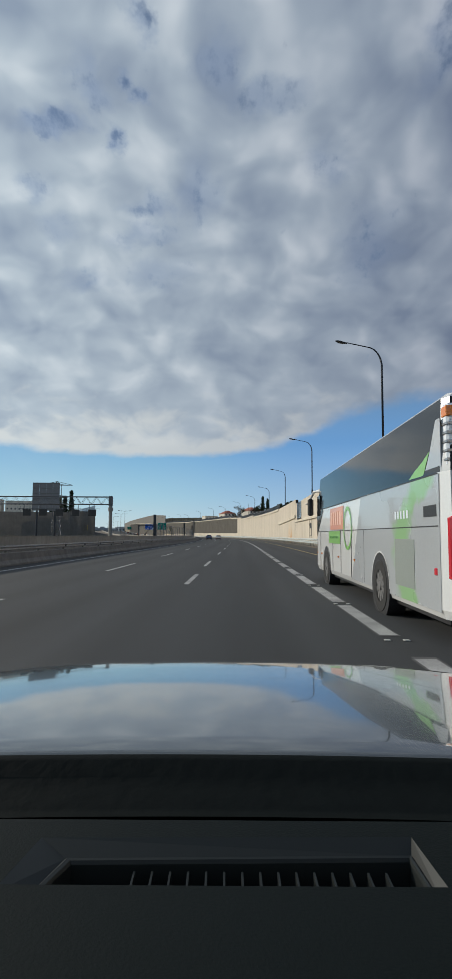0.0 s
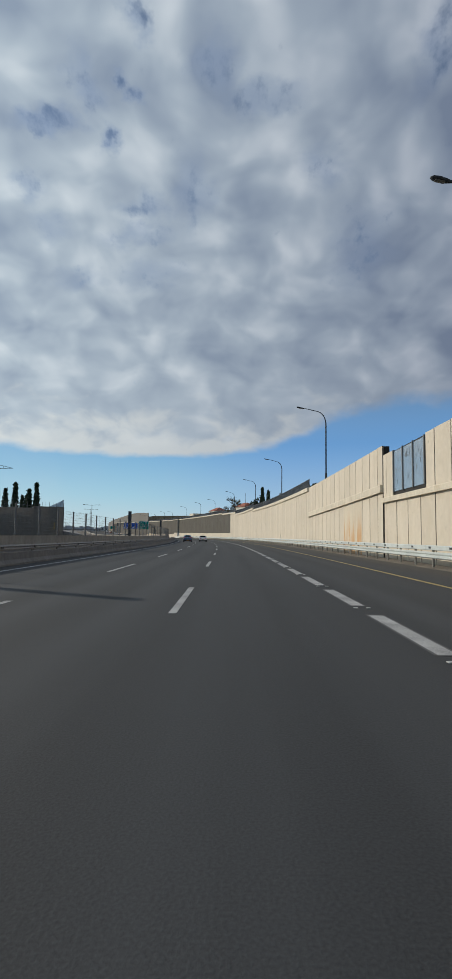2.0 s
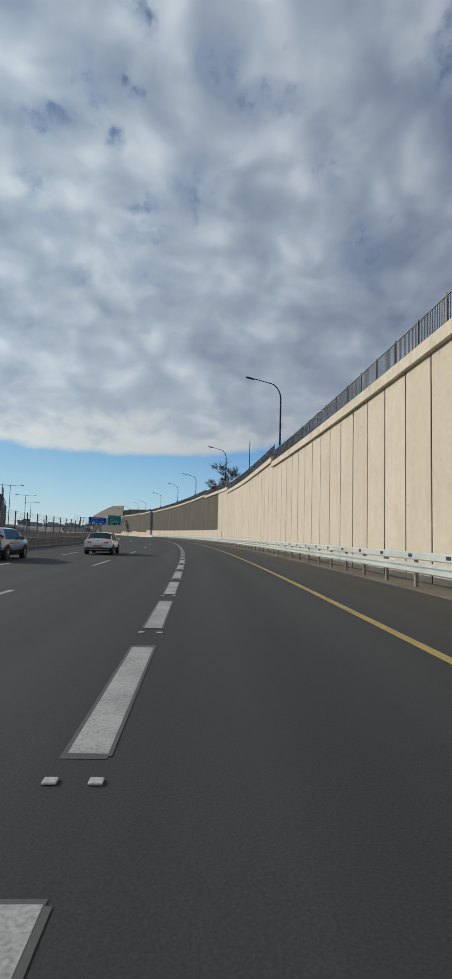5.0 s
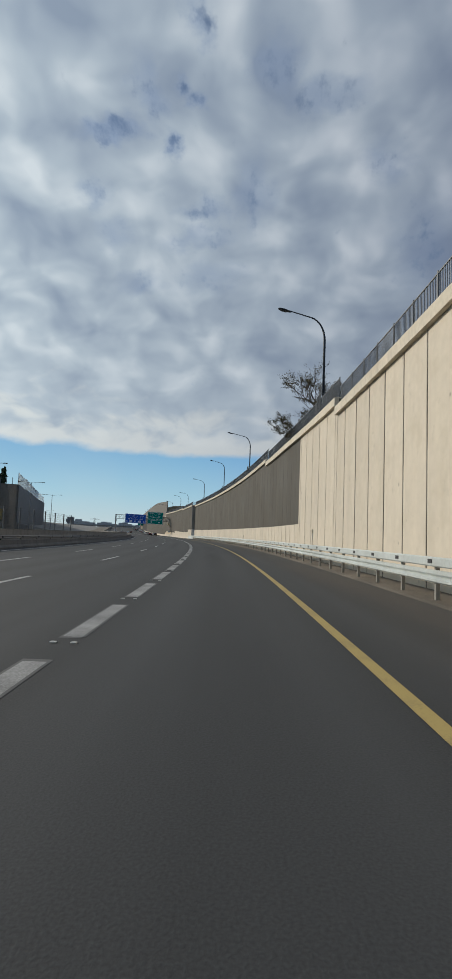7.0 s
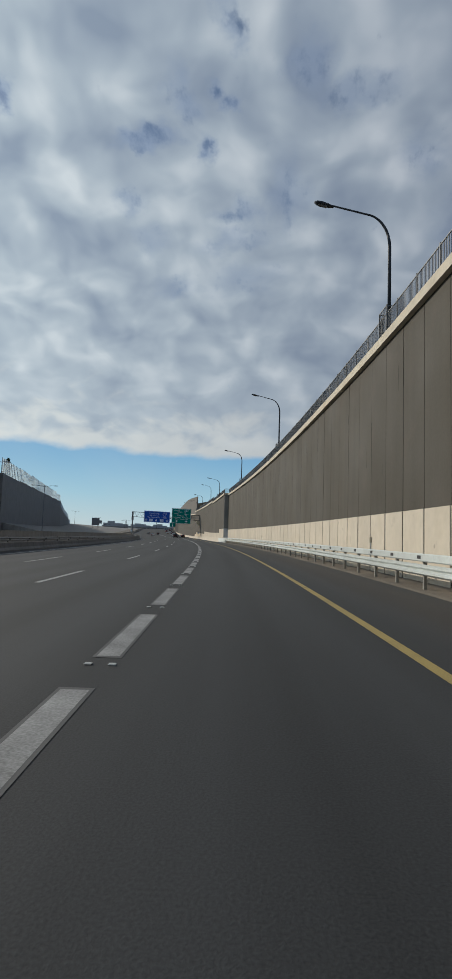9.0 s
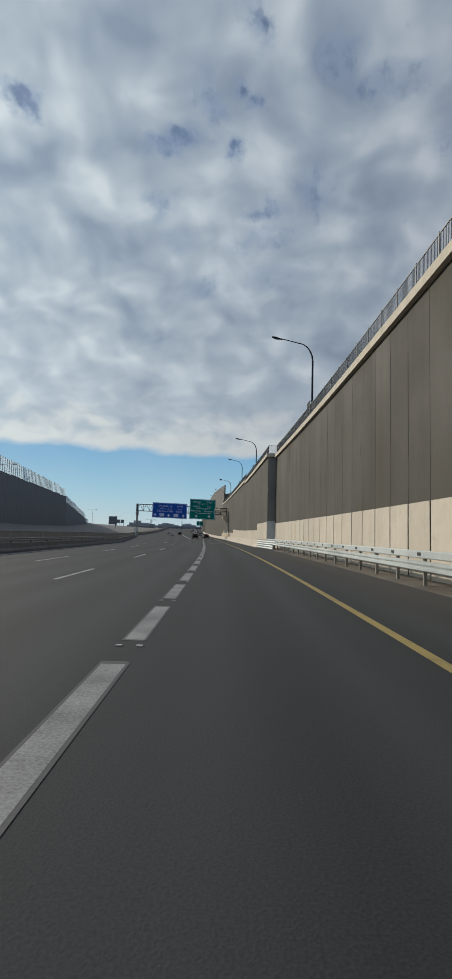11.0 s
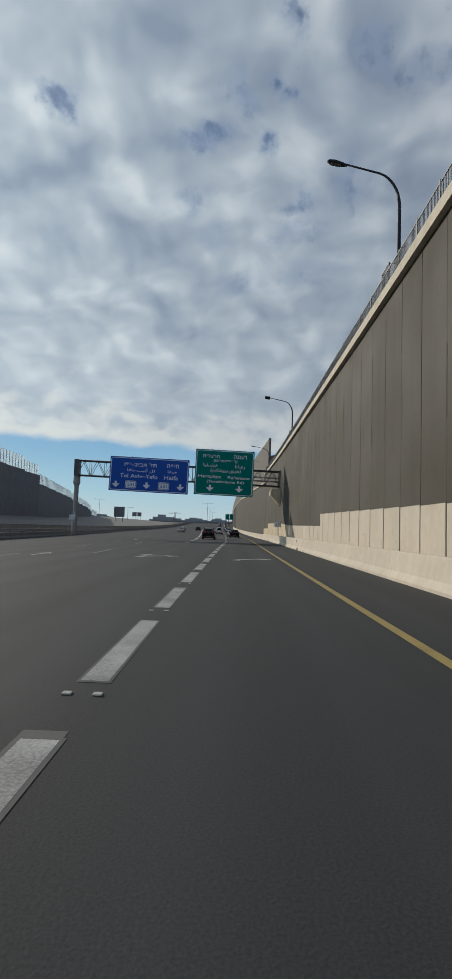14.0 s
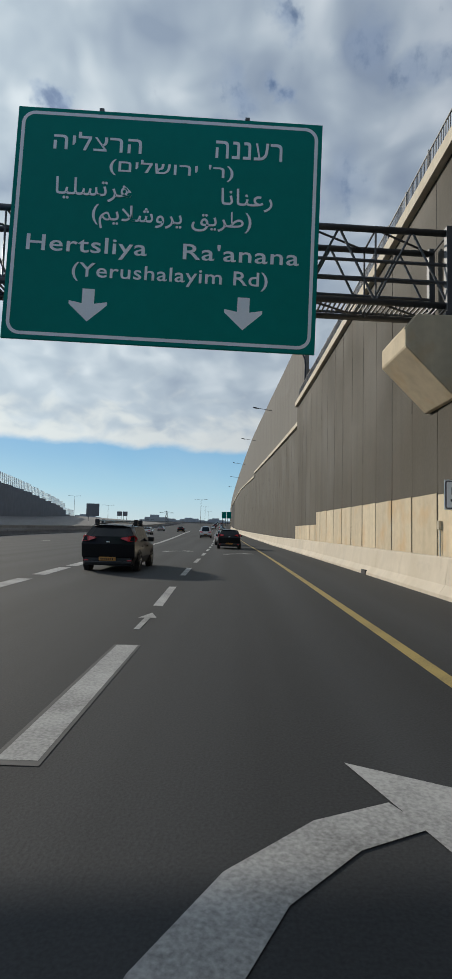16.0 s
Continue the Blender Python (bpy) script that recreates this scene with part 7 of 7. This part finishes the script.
def plate_on(bm, pts, x, thick=0.006):
    """A flat decal in the plane x, outline of (y, z), facing -x."""
    a = [bm.verts.new((x, y, z)) for y, z in pts]
    b = [bm.verts.new((x + thick, y, z)) for y, z in pts]
    bm.faces.new(a)
    n = len(pts)
    for k in range(n):
        bm.faces.new((a[k], b[k], b[(k + 1) % n], a[(k + 1) % n]))
    bmesh.ops.recalc_face_normals(bm, faces=bm.faces)


def build_bus(m):
    bus = thing("coach", m, "white and grey coach with bright green decals and dark glass", "coach")
    W, L, H, z0 = 1.275, 12.0, 3.42, 0.34
    rings = []
    prof = [(0.97, 0.0), (1.0, 0.12), (1.0, 1.22), (0.995, 1.95), (0.95, 2.96), (0.89, 3.03), (0.6, 3.07), (0, 3.08)]
    def section(y, k, dz=0.0, sh=None):
        return [(W * a * k, y + (sh[i] if sh else 0), z0 + z * (H - z0) / 3.08 - (dz if i > 3 else 0)) for i, (a, z) in enumerate(prof)]
    rings.append(section(0.0, 0.95, 0.0, (0.05, 0.0, 0.0, 0.03, 0.12, 0.2, 0.26, 0.28)))
    rings.append(section(0.22, 1.0, 0.0, (0, 0, 0, 0, 0.05, 0.05, 0.05, 0.05)))
    for y in (2.0, 4.0, 6.0, 8.0, 10.0):
        rings.append(section(y, 1.0))
    rings.append(section(L - 0.75, 1.0, 0.0, (0, 0, 0, 0, -0.2, -0.35, -0.4, -0.42)))
    rings.append(section(L, 0.93, 0.0, (-0.05, 0.0, -0.02, -0.12, -0.62, -0.9, -1.1, -1.15)))
    parts = {}
    def face(key, pts):
        bm = parts.setdefault(key, bmesh.new())
        bm.faces.new([bm.verts.new(p) for p in pts])
    for i in range(len(rings) - 1):
        for j in range(7):
            for sx in (1, -1):
                q = [(x * sx, y, z) for x, y, z in (rings[i][j], rings[i + 1][j], rings[i + 1][j + 1], rings[i][j + 1])]
                key = "lower_side" if j < 3 else ("side_glass" if j == 3 and i >= 1 else "roof")
                if j == 3 and i == 0:
                    key = ("rear_corner", sx)
                face(key, q if sx > 0 else q[::-1])
    for idx, key in ((0, "rear"), (-1, "front")):
        for j in range(7):
            a, b = rings[idx][j], rings[idx][j + 1]
            k2 = key + ("_glass" if j in (3,) else "_panel")
            bow = -0.05 if idx == 0 else 0.12
            for u0, u1 in ((-1, -0.5), (-0.5, 0), (0, 0.5), (0.5, 1)):
                face(k2, [(p[0] * u, p[1] + bow * (1 - u * u), p[2]) for p, u in ((a, u0), (a, u1), (b, u1), (b, u0))])
    mats = {"lower_side": BUS_WHITE, "side_glass": TINT, "roof": BUS_WHITE, "rear_corner": BUS_GREY, "rear_glass": TINT, "rear_panel": BUS_GREY, "front_glass": TINT, "front_panel": BUS_WHITE}
    for key, bm in parts.items():
        bmesh.ops.remove_doubles(bm, verts=bm.verts, dist=1e-4)
        bmesh.ops.recalc_face_normals(bm, faces=bm.faces)
        name = key if isinstance(key, str) else key[0]
        part(name, bm, mats[name], bus)
    x = -W - 0.008
    # grey rear half with a slanted edge, green splashes, decals
    for name, mat, off, pts in (
            ("grey_panel", sprayed_paint(), 0.0, [(0.25, 0.42), (5.85, 0.42), (4.85, 2.27), (0.25, 2.27)]),
            ("orange_panel", BUS_ORANGE, 0.004, [(6.85, 1.60), (8.75, 1.60), (8.75, 2.2), (6.85, 2.2)]),
            ("green_panel", BUS_GREEN, 0.004, [(7.3, 1.22), (9.0, 1.22), (9.0, 1.56), (7.3, 1.56)]),
            ("engine_grille", TRIM, 0.006, [(0.35, 1.70), (0.85, 1.70), (0.85, 1.86), (0.35, 1.86)]),
            ("luggage_door", BUS_MESH, 0.006, [(1.3, 0.62), (2.3, 0.62), (2.3, 1.38), (1.3, 1.38)])):
        bm = bmesh.new()
        plate_on(bm, pts, x - off)
        part(name, bm, mat, bus)
    bm = bmesh.new()
    plate_on(bm, [(0.62, 2.62), (0.88, 2.31), (1.55, 2.31), (1.25, 2.42), (0.95, 2.50)], -W * 0.985 - 0.012)
    part("green_splash", bm, BUS_GREEN, bus)
    bm = bmesh.new()
    plate_on(bm, [(0.2, 3.02), (0.2, 2.29), (0.86, 2.29), (0.6, 2.62), (0.36, 3.02)], -W * 0.985 - 0.008)
    part("rear_pillar", bm, BUS_GREY, bus)
    bm = bmesh.new()
    for k in range(20):
        a0, a1 = 2 * math.pi * k / 20, 2 * math.pi * (k + 1) / 20
        q = [(6.3 + 0.5 * r * math.cos(a), 1.62 + 0.54 * r * math.sin(a)) for a, r in ((a0, 1.0), (a1, 1.0), (a1, 0.84), (a0, 0.84))]
        bm.faces.new([bm.verts.new((x - 0.006, y, z)) for y, z in q])
    part("ring_decal", bm, BUS_GREEN, bus, "green oval ring")
    bm = bmesh.new()
    for k in range(5):
        plate_on(bm, [(1.56 + k * 0.16, 1.71), (1.63 + k * 0.16, 1.71), (1.63 + k * 0.16, 1.84), (1.56 + k * 0.16, 1.84)], x - 0.01)
    part("figures", bm, SIGN_WHITE, bus, "white bars in place of figures")
    bm = bmesh.new()
    for k in range(6):
        plate_on(bm, [(7.5 + k * 0.22, 1.36), (7.62 + k * 0.22, 1.36), (7.62 + k * 0.22, 1.42), (7.5 + k * 0.22, 1.42)], x - 0.012)
    part("small_print", bm, material("dark_green_print", (0.06, 0.20, 0.05), 0.4, vary=0.05, bump=0), bus, "dark green bars in place of small print")
    bm = bmesh.new()
    plate_on(bm, [(10.1, 2.25), (11.32, 2.25), (11.32, 1.42)], x - 0.004)
    part("front_quarter_window", bm, TINT, bus)
    bm = bmesh.new()
    for k in range(5):
        plate_on(bm, [(7.1 + k * 0.32, 1.72), (7.3 + k * 0.32, 1.72), (7.3 + k * 0.32, 2.08), (7.1 + k * 0.32, 2.08)], x - 0.012)
    part("large_print", bm, material("pale_pink_print", (0.80, 0.50, 0.40), 0.4, vary=0.05, bump=0), bus, "pale bars in place of print")
    for z in (1.57, 2.28):
        bm = bmesh.new()
        box(bm, x - 0.004, x + 0.01, 0.3, 11.2, z - 0.012, z + 0.004)
        part("seam", bm, TRIM, bus)
    for y in (4.6, 5.9, 7.2, 8.4, 10.6):
        bm = bmesh.new()
        box(bm, x - 0.003, x + 0.01, y - 0.006, y + 0.006, 0.45, 1.55)
        part("locker_seam", bm, TRIM, bus)
    # wheels over black discs that stand in for the shade in their arches
    for y in (3.3, 9.45):
        for sx in (1, -1):
            bm = bmesh.new()
            tube(bm, [(sx * (W - 0.3), y, 0.5), (sx * (W + 0.012), y, 0.5)], 0.62, 24)
            part("arch_well", bm, TRIM, bus)
            bm = bmesh.new()
            for k in range(16):
                a0, a1 = math.pi * k / 16, math.pi * (k + 1) / 16
                q = [(y + r * math.cos(a), 0.5 + r * math.sin(a)) for a, r in ((a0, 0.62), (a1, 0.62), (a1, 0.65), (a0, 0.65))]
                bm.faces.new([bm.verts.new((sx * (W + 0.016), p, z)) for p, z in q])
            part("arch_rim", bm, BUS_WHITE, bus)
            wheel(bus, sx * (W - 0.12), y, 0.5, 0.29, sx, 10, 0.60, BUS_RIM)
    bm = bmesh.new()
    box(bm, -W * 0.9, W * 0.9, 0.3, L - 0.4, 0.25, 0.45)
    part("underbody", bm, TRIM, bus)
    for sx in (1, -1):
        bm = bmesh.new()
        box(bm, sx * W * 0.80, sx * W * 0.97, -0.02, 0.16, 0.85, 1.7, 0.03)
        part("tail_lamp", bm, RED_LAMP, bus)
        lamp = part("marker_column", (lambda b: (box(b, sx * W * 0.80, sx * W * 0.96, 0.06, 0.24, 2.35, 3.2, 0.03), b)[1])(bmesh.new()), SIGN_WHITE, bus)
        for k in range(6):
            bm = bmesh.new()
            box(bm, sx * W * 0.79, sx * W * 0.97, 0.045, 0.22, 2.42 + k * 0.12, 2.46 + k * 0.12 + (0.1 if k == 5 else 0), 0.008)
            part("marker_lamp", bm, AMBER if k == 5 else RIM, lamp)
        # mirror on a drooping arm
        bm = bmesh.new()
        tube(bm, [(sx * W * 0.9, L - 0.75, 2.95), (sx * (W + 0.06), L - 0.3, 2.95), (sx * (W + 0.14), L - 0.05, 2.75)], 0.045, 8)
        mr = part("mirror_arm", bm, BUS_WHITE, bus)
        bm = bmesh.new()
        box(bm, sx * (W + 0.05), sx * (W + 0.25), L - 0.12, L + 0.02, 2.12, 2.72, 0.05)
        part("mirror", bm, TRIM, mr)
    bm = bmesh.new()
    box(bm, x - 0.01, x + 0.03, 10.7, 11.25, 1.85, 2.75, 0.02)
    part("driver_window", bm, TINT, bus)
    bm = bmesh.new()
    box(bm, -W - 0.02, -W + 0.1, 0.36, 0.46, 0.90, 1.0, 0.01)
    part("side_marker", bm, RED_LAMP, bus)
    for y in (5.5, 7.5, 10.3, 11.2):
        bm = bmesh.new()
        box(bm, x - 0.012, x + 0.01, y, y + 0.1, 0.85, 0.9)
        part("side_marker", bm, AMBER, bus)
    return bus


build_bus(stand(-33.0, -1.93))

# ---- the car that carries the camera, as it stands at the start ----
HOOD = material("pale_silver_car_paint", (0.110, 0.122, 0.126), 0.12, 0.5, vary=0.015, grain=3, bump=0, coat=1.0)
DASH = material("dark_grey_grained_dashboard", (0.0052, 0.0086, 0.0088), 0.68, vary=0.08, grain=330, bump=0.12, spec=0.10)
DASH_SMOOTH = material("smooth_dark_plastic", (0.0135, 0.0175, 0.0180), 0.5, vary=0.05, bump=0, spec=0.3)
COWL = material("black_cowl_plastic", (0.007, 0.0095, 0.0098), 0.7, vary=0.1, spec=0.05)
x, y, z, yaw = PATH[0][1], PATH[0][2], PATH[0][3], PATH[0][4]
own = thing("own_car", pose(x, y, 0, 0, 0, yaw), "pale silver car with a dark grained dashboard, cut open", "car")


def loft(rows):
    bm = bmesh.new()
    vs = [[bm.verts.new(p) for p in r] for r in rows]
    for a, b in zip(vs, vs[1:]):
        for k in range(len(a) - 1):
            bm.faces.new((a[k], a[k + 1], b[k + 1], b[k]))
    bmesh.ops.recalc_face_normals(bm, faces=bm.faces)
    return bm


us = [i / 12 - 1 for i in range(25)]


def hood_row(y, z, half, drop):
    return [(u * half, y - 0.05 * u * u, z - drop * abs(u) ** 3) for u in us]


bm = loft([hood_row(y, z, half, drop) for y, z, half, drop in ((1.18, 0.940, 0.93, 0.01), (1.19, 0.954, 0.93, 0.01), (1.21, 0.9575, 0.93, 0.01), (1.30, 0.9555, 0.93, 0.011), (1.45, 0.950, 0.93, 0.012), (1.62, 0.941, 0.93, 0.014), (1.80, 0.9325, 0.93, 0.017), (1.96, 0.923, 0.92, 0.019), (2.12, 0.912, 0.92, 0.022), (2.24, 0.903, 0.91, 0.025), (2.32, 0.893, 0.91, 0.028), (2.38, 0.874, 0.90, 0.03), (2.44, 0.80, 0.90, 0.03), (2.48, 0.70, 0.88, 0.03))])
for f in bm.faces:
    if f.normal.z < 0:
        f.normal_flip()
hood = part("hood", bm, HOOD, own, "pale silver glossy bonnet", smooth=True)
bm = loft([[(u * 0.84, y - 0.04 * u * u, z) for u in us] for y, z in ((1.035, 0.82), (1.03, 0.908), (1.045, 0.915), (1.09, 0.924), (1.13, 0.936), (1.155, 0.957), (1.172, 0.962), (1.20, 0.94))])
for f in bm.faces:
    if f.normal.z < 0:
        f.normal_flip()
part("cowl", bm, COWL, own, "black plastic cowl below the windscreen", smooth=True)
# dashboard with the demister slot
z_d = 1.045
slot_y0 = 0.602


def slab(poly, z0, z1):
    """An upright prism over a polygon."""
    bm = bmesh.new()
    lo, hi = ([bm.verts.new((a, b, z)) for a, b in poly] for z in (z0, z1))
    bm.faces.new(lo[::-1])
    bm.faces.new(hi)
    for k in range(len(poly)):
        q = (k + 1) % len(poly)
        bm.faces.new((lo[k], lo[q], hi[q], hi[k]))
    bmesh.ops.recalc_face_normals(bm, faces=bm.faces)
    return bm


bm = bmesh.new()
box(bm, -0.8, 0.8, 0.30, 0.592, z_d - 0.12, z_d + 0.014, 0.003)
part("dash_panel", bm, DASH, own, "dark grained dashboard top")
for poly in ([(-0.8, 0.592), (-0.245, 0.592), (-0.226, 0.702), (-0.8, 0.702)], [(0.243, 0.592), (0.8, 0.592), (0.8, 0.708), (0.235, 0.708)], [(-0.8, 0.702), (-0.226, 0.702), (0.235, 0.708), (0.8, 0.708), (0.8, 0.745), (-0.8, 0.745)]):
    part("dash_panel", slab(poly, z_d - 0.12, z_d), DASH, own, "dark grained dashboard top")
bm = bmesh.new()
box(bm, -0.26, 0.26, 0.593, 0.71, z_d - 0.13, z_d - 0.08)
part("vent_duct", bm, BLACK, own)
# sunken trough round the slot, with a rounded lip
rims_v = (([(-0.245, 0.594), (-0.226, 0.702), (0.235, 0.708), (0.243, 0.594)], 0.0), ([(-0.216, 0.598), (-0.190, 0.681), (0.229, 0.691), (0.233, 0.598)], -0.013), ([(-0.213, 0.599), (-0.187, 0.679), (0.2275, 0.689), (0.231, 0.599)], -0.011),
          ([(-0.208, 0.601), (-0.183, 0.676), (0.225, 0.686), (0.228, 0.601)], -0.012), ([(-0.206, 0.602), (-0.181, 0.674), (0.224, 0.684), (0.227, 0.602)], -0.016), ([(-0.206, 0.602), (-0.181, 0.674), (0.224, 0.684), (0.227, 0.602)], -0.085))
bm = bmesh.new()
rings_v = [[bm.verts.new((a, b, z_d + dz)) for a, b in poly] for poly, dz in rims_v]
for r0, r1 in zip(rings_v, rings_v[1:]):
    for k in range(4):
        q = (k + 1) % 4
        bm.faces.new((r0[k], r0[q], r1[q], r1[k]))
bmesh.ops.recalc_face_normals(bm, faces=bm.faces)
vent = part("demister_vent", bm, DASH_SMOOTH, own, "demister vent sunken in a plastic trough")
for k in range(15):
    bm = bmesh.new()
    xx = -0.105 + k * 0.0212
    box(bm, xx - 0.0012, xx + 0.0012, slot_y0 + 0.004, 0.670, z_d - 0.08, z_d - 0.020)
    part("vane", bm, DASH_SMOOTH, vent)
bm = bmesh.new()
box(bm, -0.80, 0.80, 0.742, 0.77, z_d - 0.13, z_d - 0.02, 0.008)
part("windscreen_seal", bm, BLACK, own)
# added black block: gives the gap before the cowl its dark shade
bm = bmesh.new()
box(bm, -0.84, 0.84, 0.772, 1.06, 0.74, 0.82)
part("cowl_well", bm, BLACK, own)
for sx in (1, -1):
    bm = loft([[(sx * 0.90, y, z) for y, z in ((-0.4, 0.80), (0.6, 0.80), (1.1, 0.82), (1.9, 0.83), (2.4, 0.72))], [(sx * 0.95, y, z) for y, z in ((-0.4, 0.55), (0.6, 0.6), (1.1, 0.6), (1.9, 0.6), (2.45, 0.6))], [(sx * 0.9, y, 0.25) for y in (-0.4, 0.6, 1.1, 1.9, 2.4)]])
    part("wing", bm, HOOD, own, smooth=True)
    # black disc stands in for the shade inside the wheel arch
    bm = bmesh.new()
    tube(bm, [(sx * 0.7, 1.5, 0.33), (sx * 0.915, 1.5, 0.33)], 0.38, 20)
    part("arch_well", bm, TRIM, own)
    wheel(own, sx * 0.83, 1.5, 0.33, 0.2, sx)
bm = bmesh.new()
box(bm, -0.82, 0.82, 2.36, 2.52, 0.25, 0.72, 0.04)
part("bumper", bm, HOOD, own)
bm = bmesh.new()
box(bm, -0.80, 0.80, -0.3, 2.1, 0.2, 0.35)
part("underbody", bm, TRIM, own)

# ---- reflective studs between the broad dashes ----
bm = bmesh.new()
box(bm, -0.042, 0.042, -0.04, 0.04, 0.0, 0.016, 0.006)
stud_me = bpy.data.meshes.new("road_stud")
bm.to_mesh(stud_me)
bm.free()
stud_me.materials.append(material("scuffed_white_stud", (0.42, 0.42, 0.40), 0.5, vary=0.3, grain=40, stain=(0.12, 0.12, 0.12)))
studs = thing("road_studs", label="pairs of white reflective studs in the asphalt", category="road studs", kind="structure")
for i in range(-8, 94):
    for dx in (-0.13, 0.13):
        ob = new("stud", stud_me)
        ob.matrix_basis = stand(DASH_START(i) - 0.35, DASH_D(DASH_START(i)) + dx, 0.0)
        ob.parent = studs
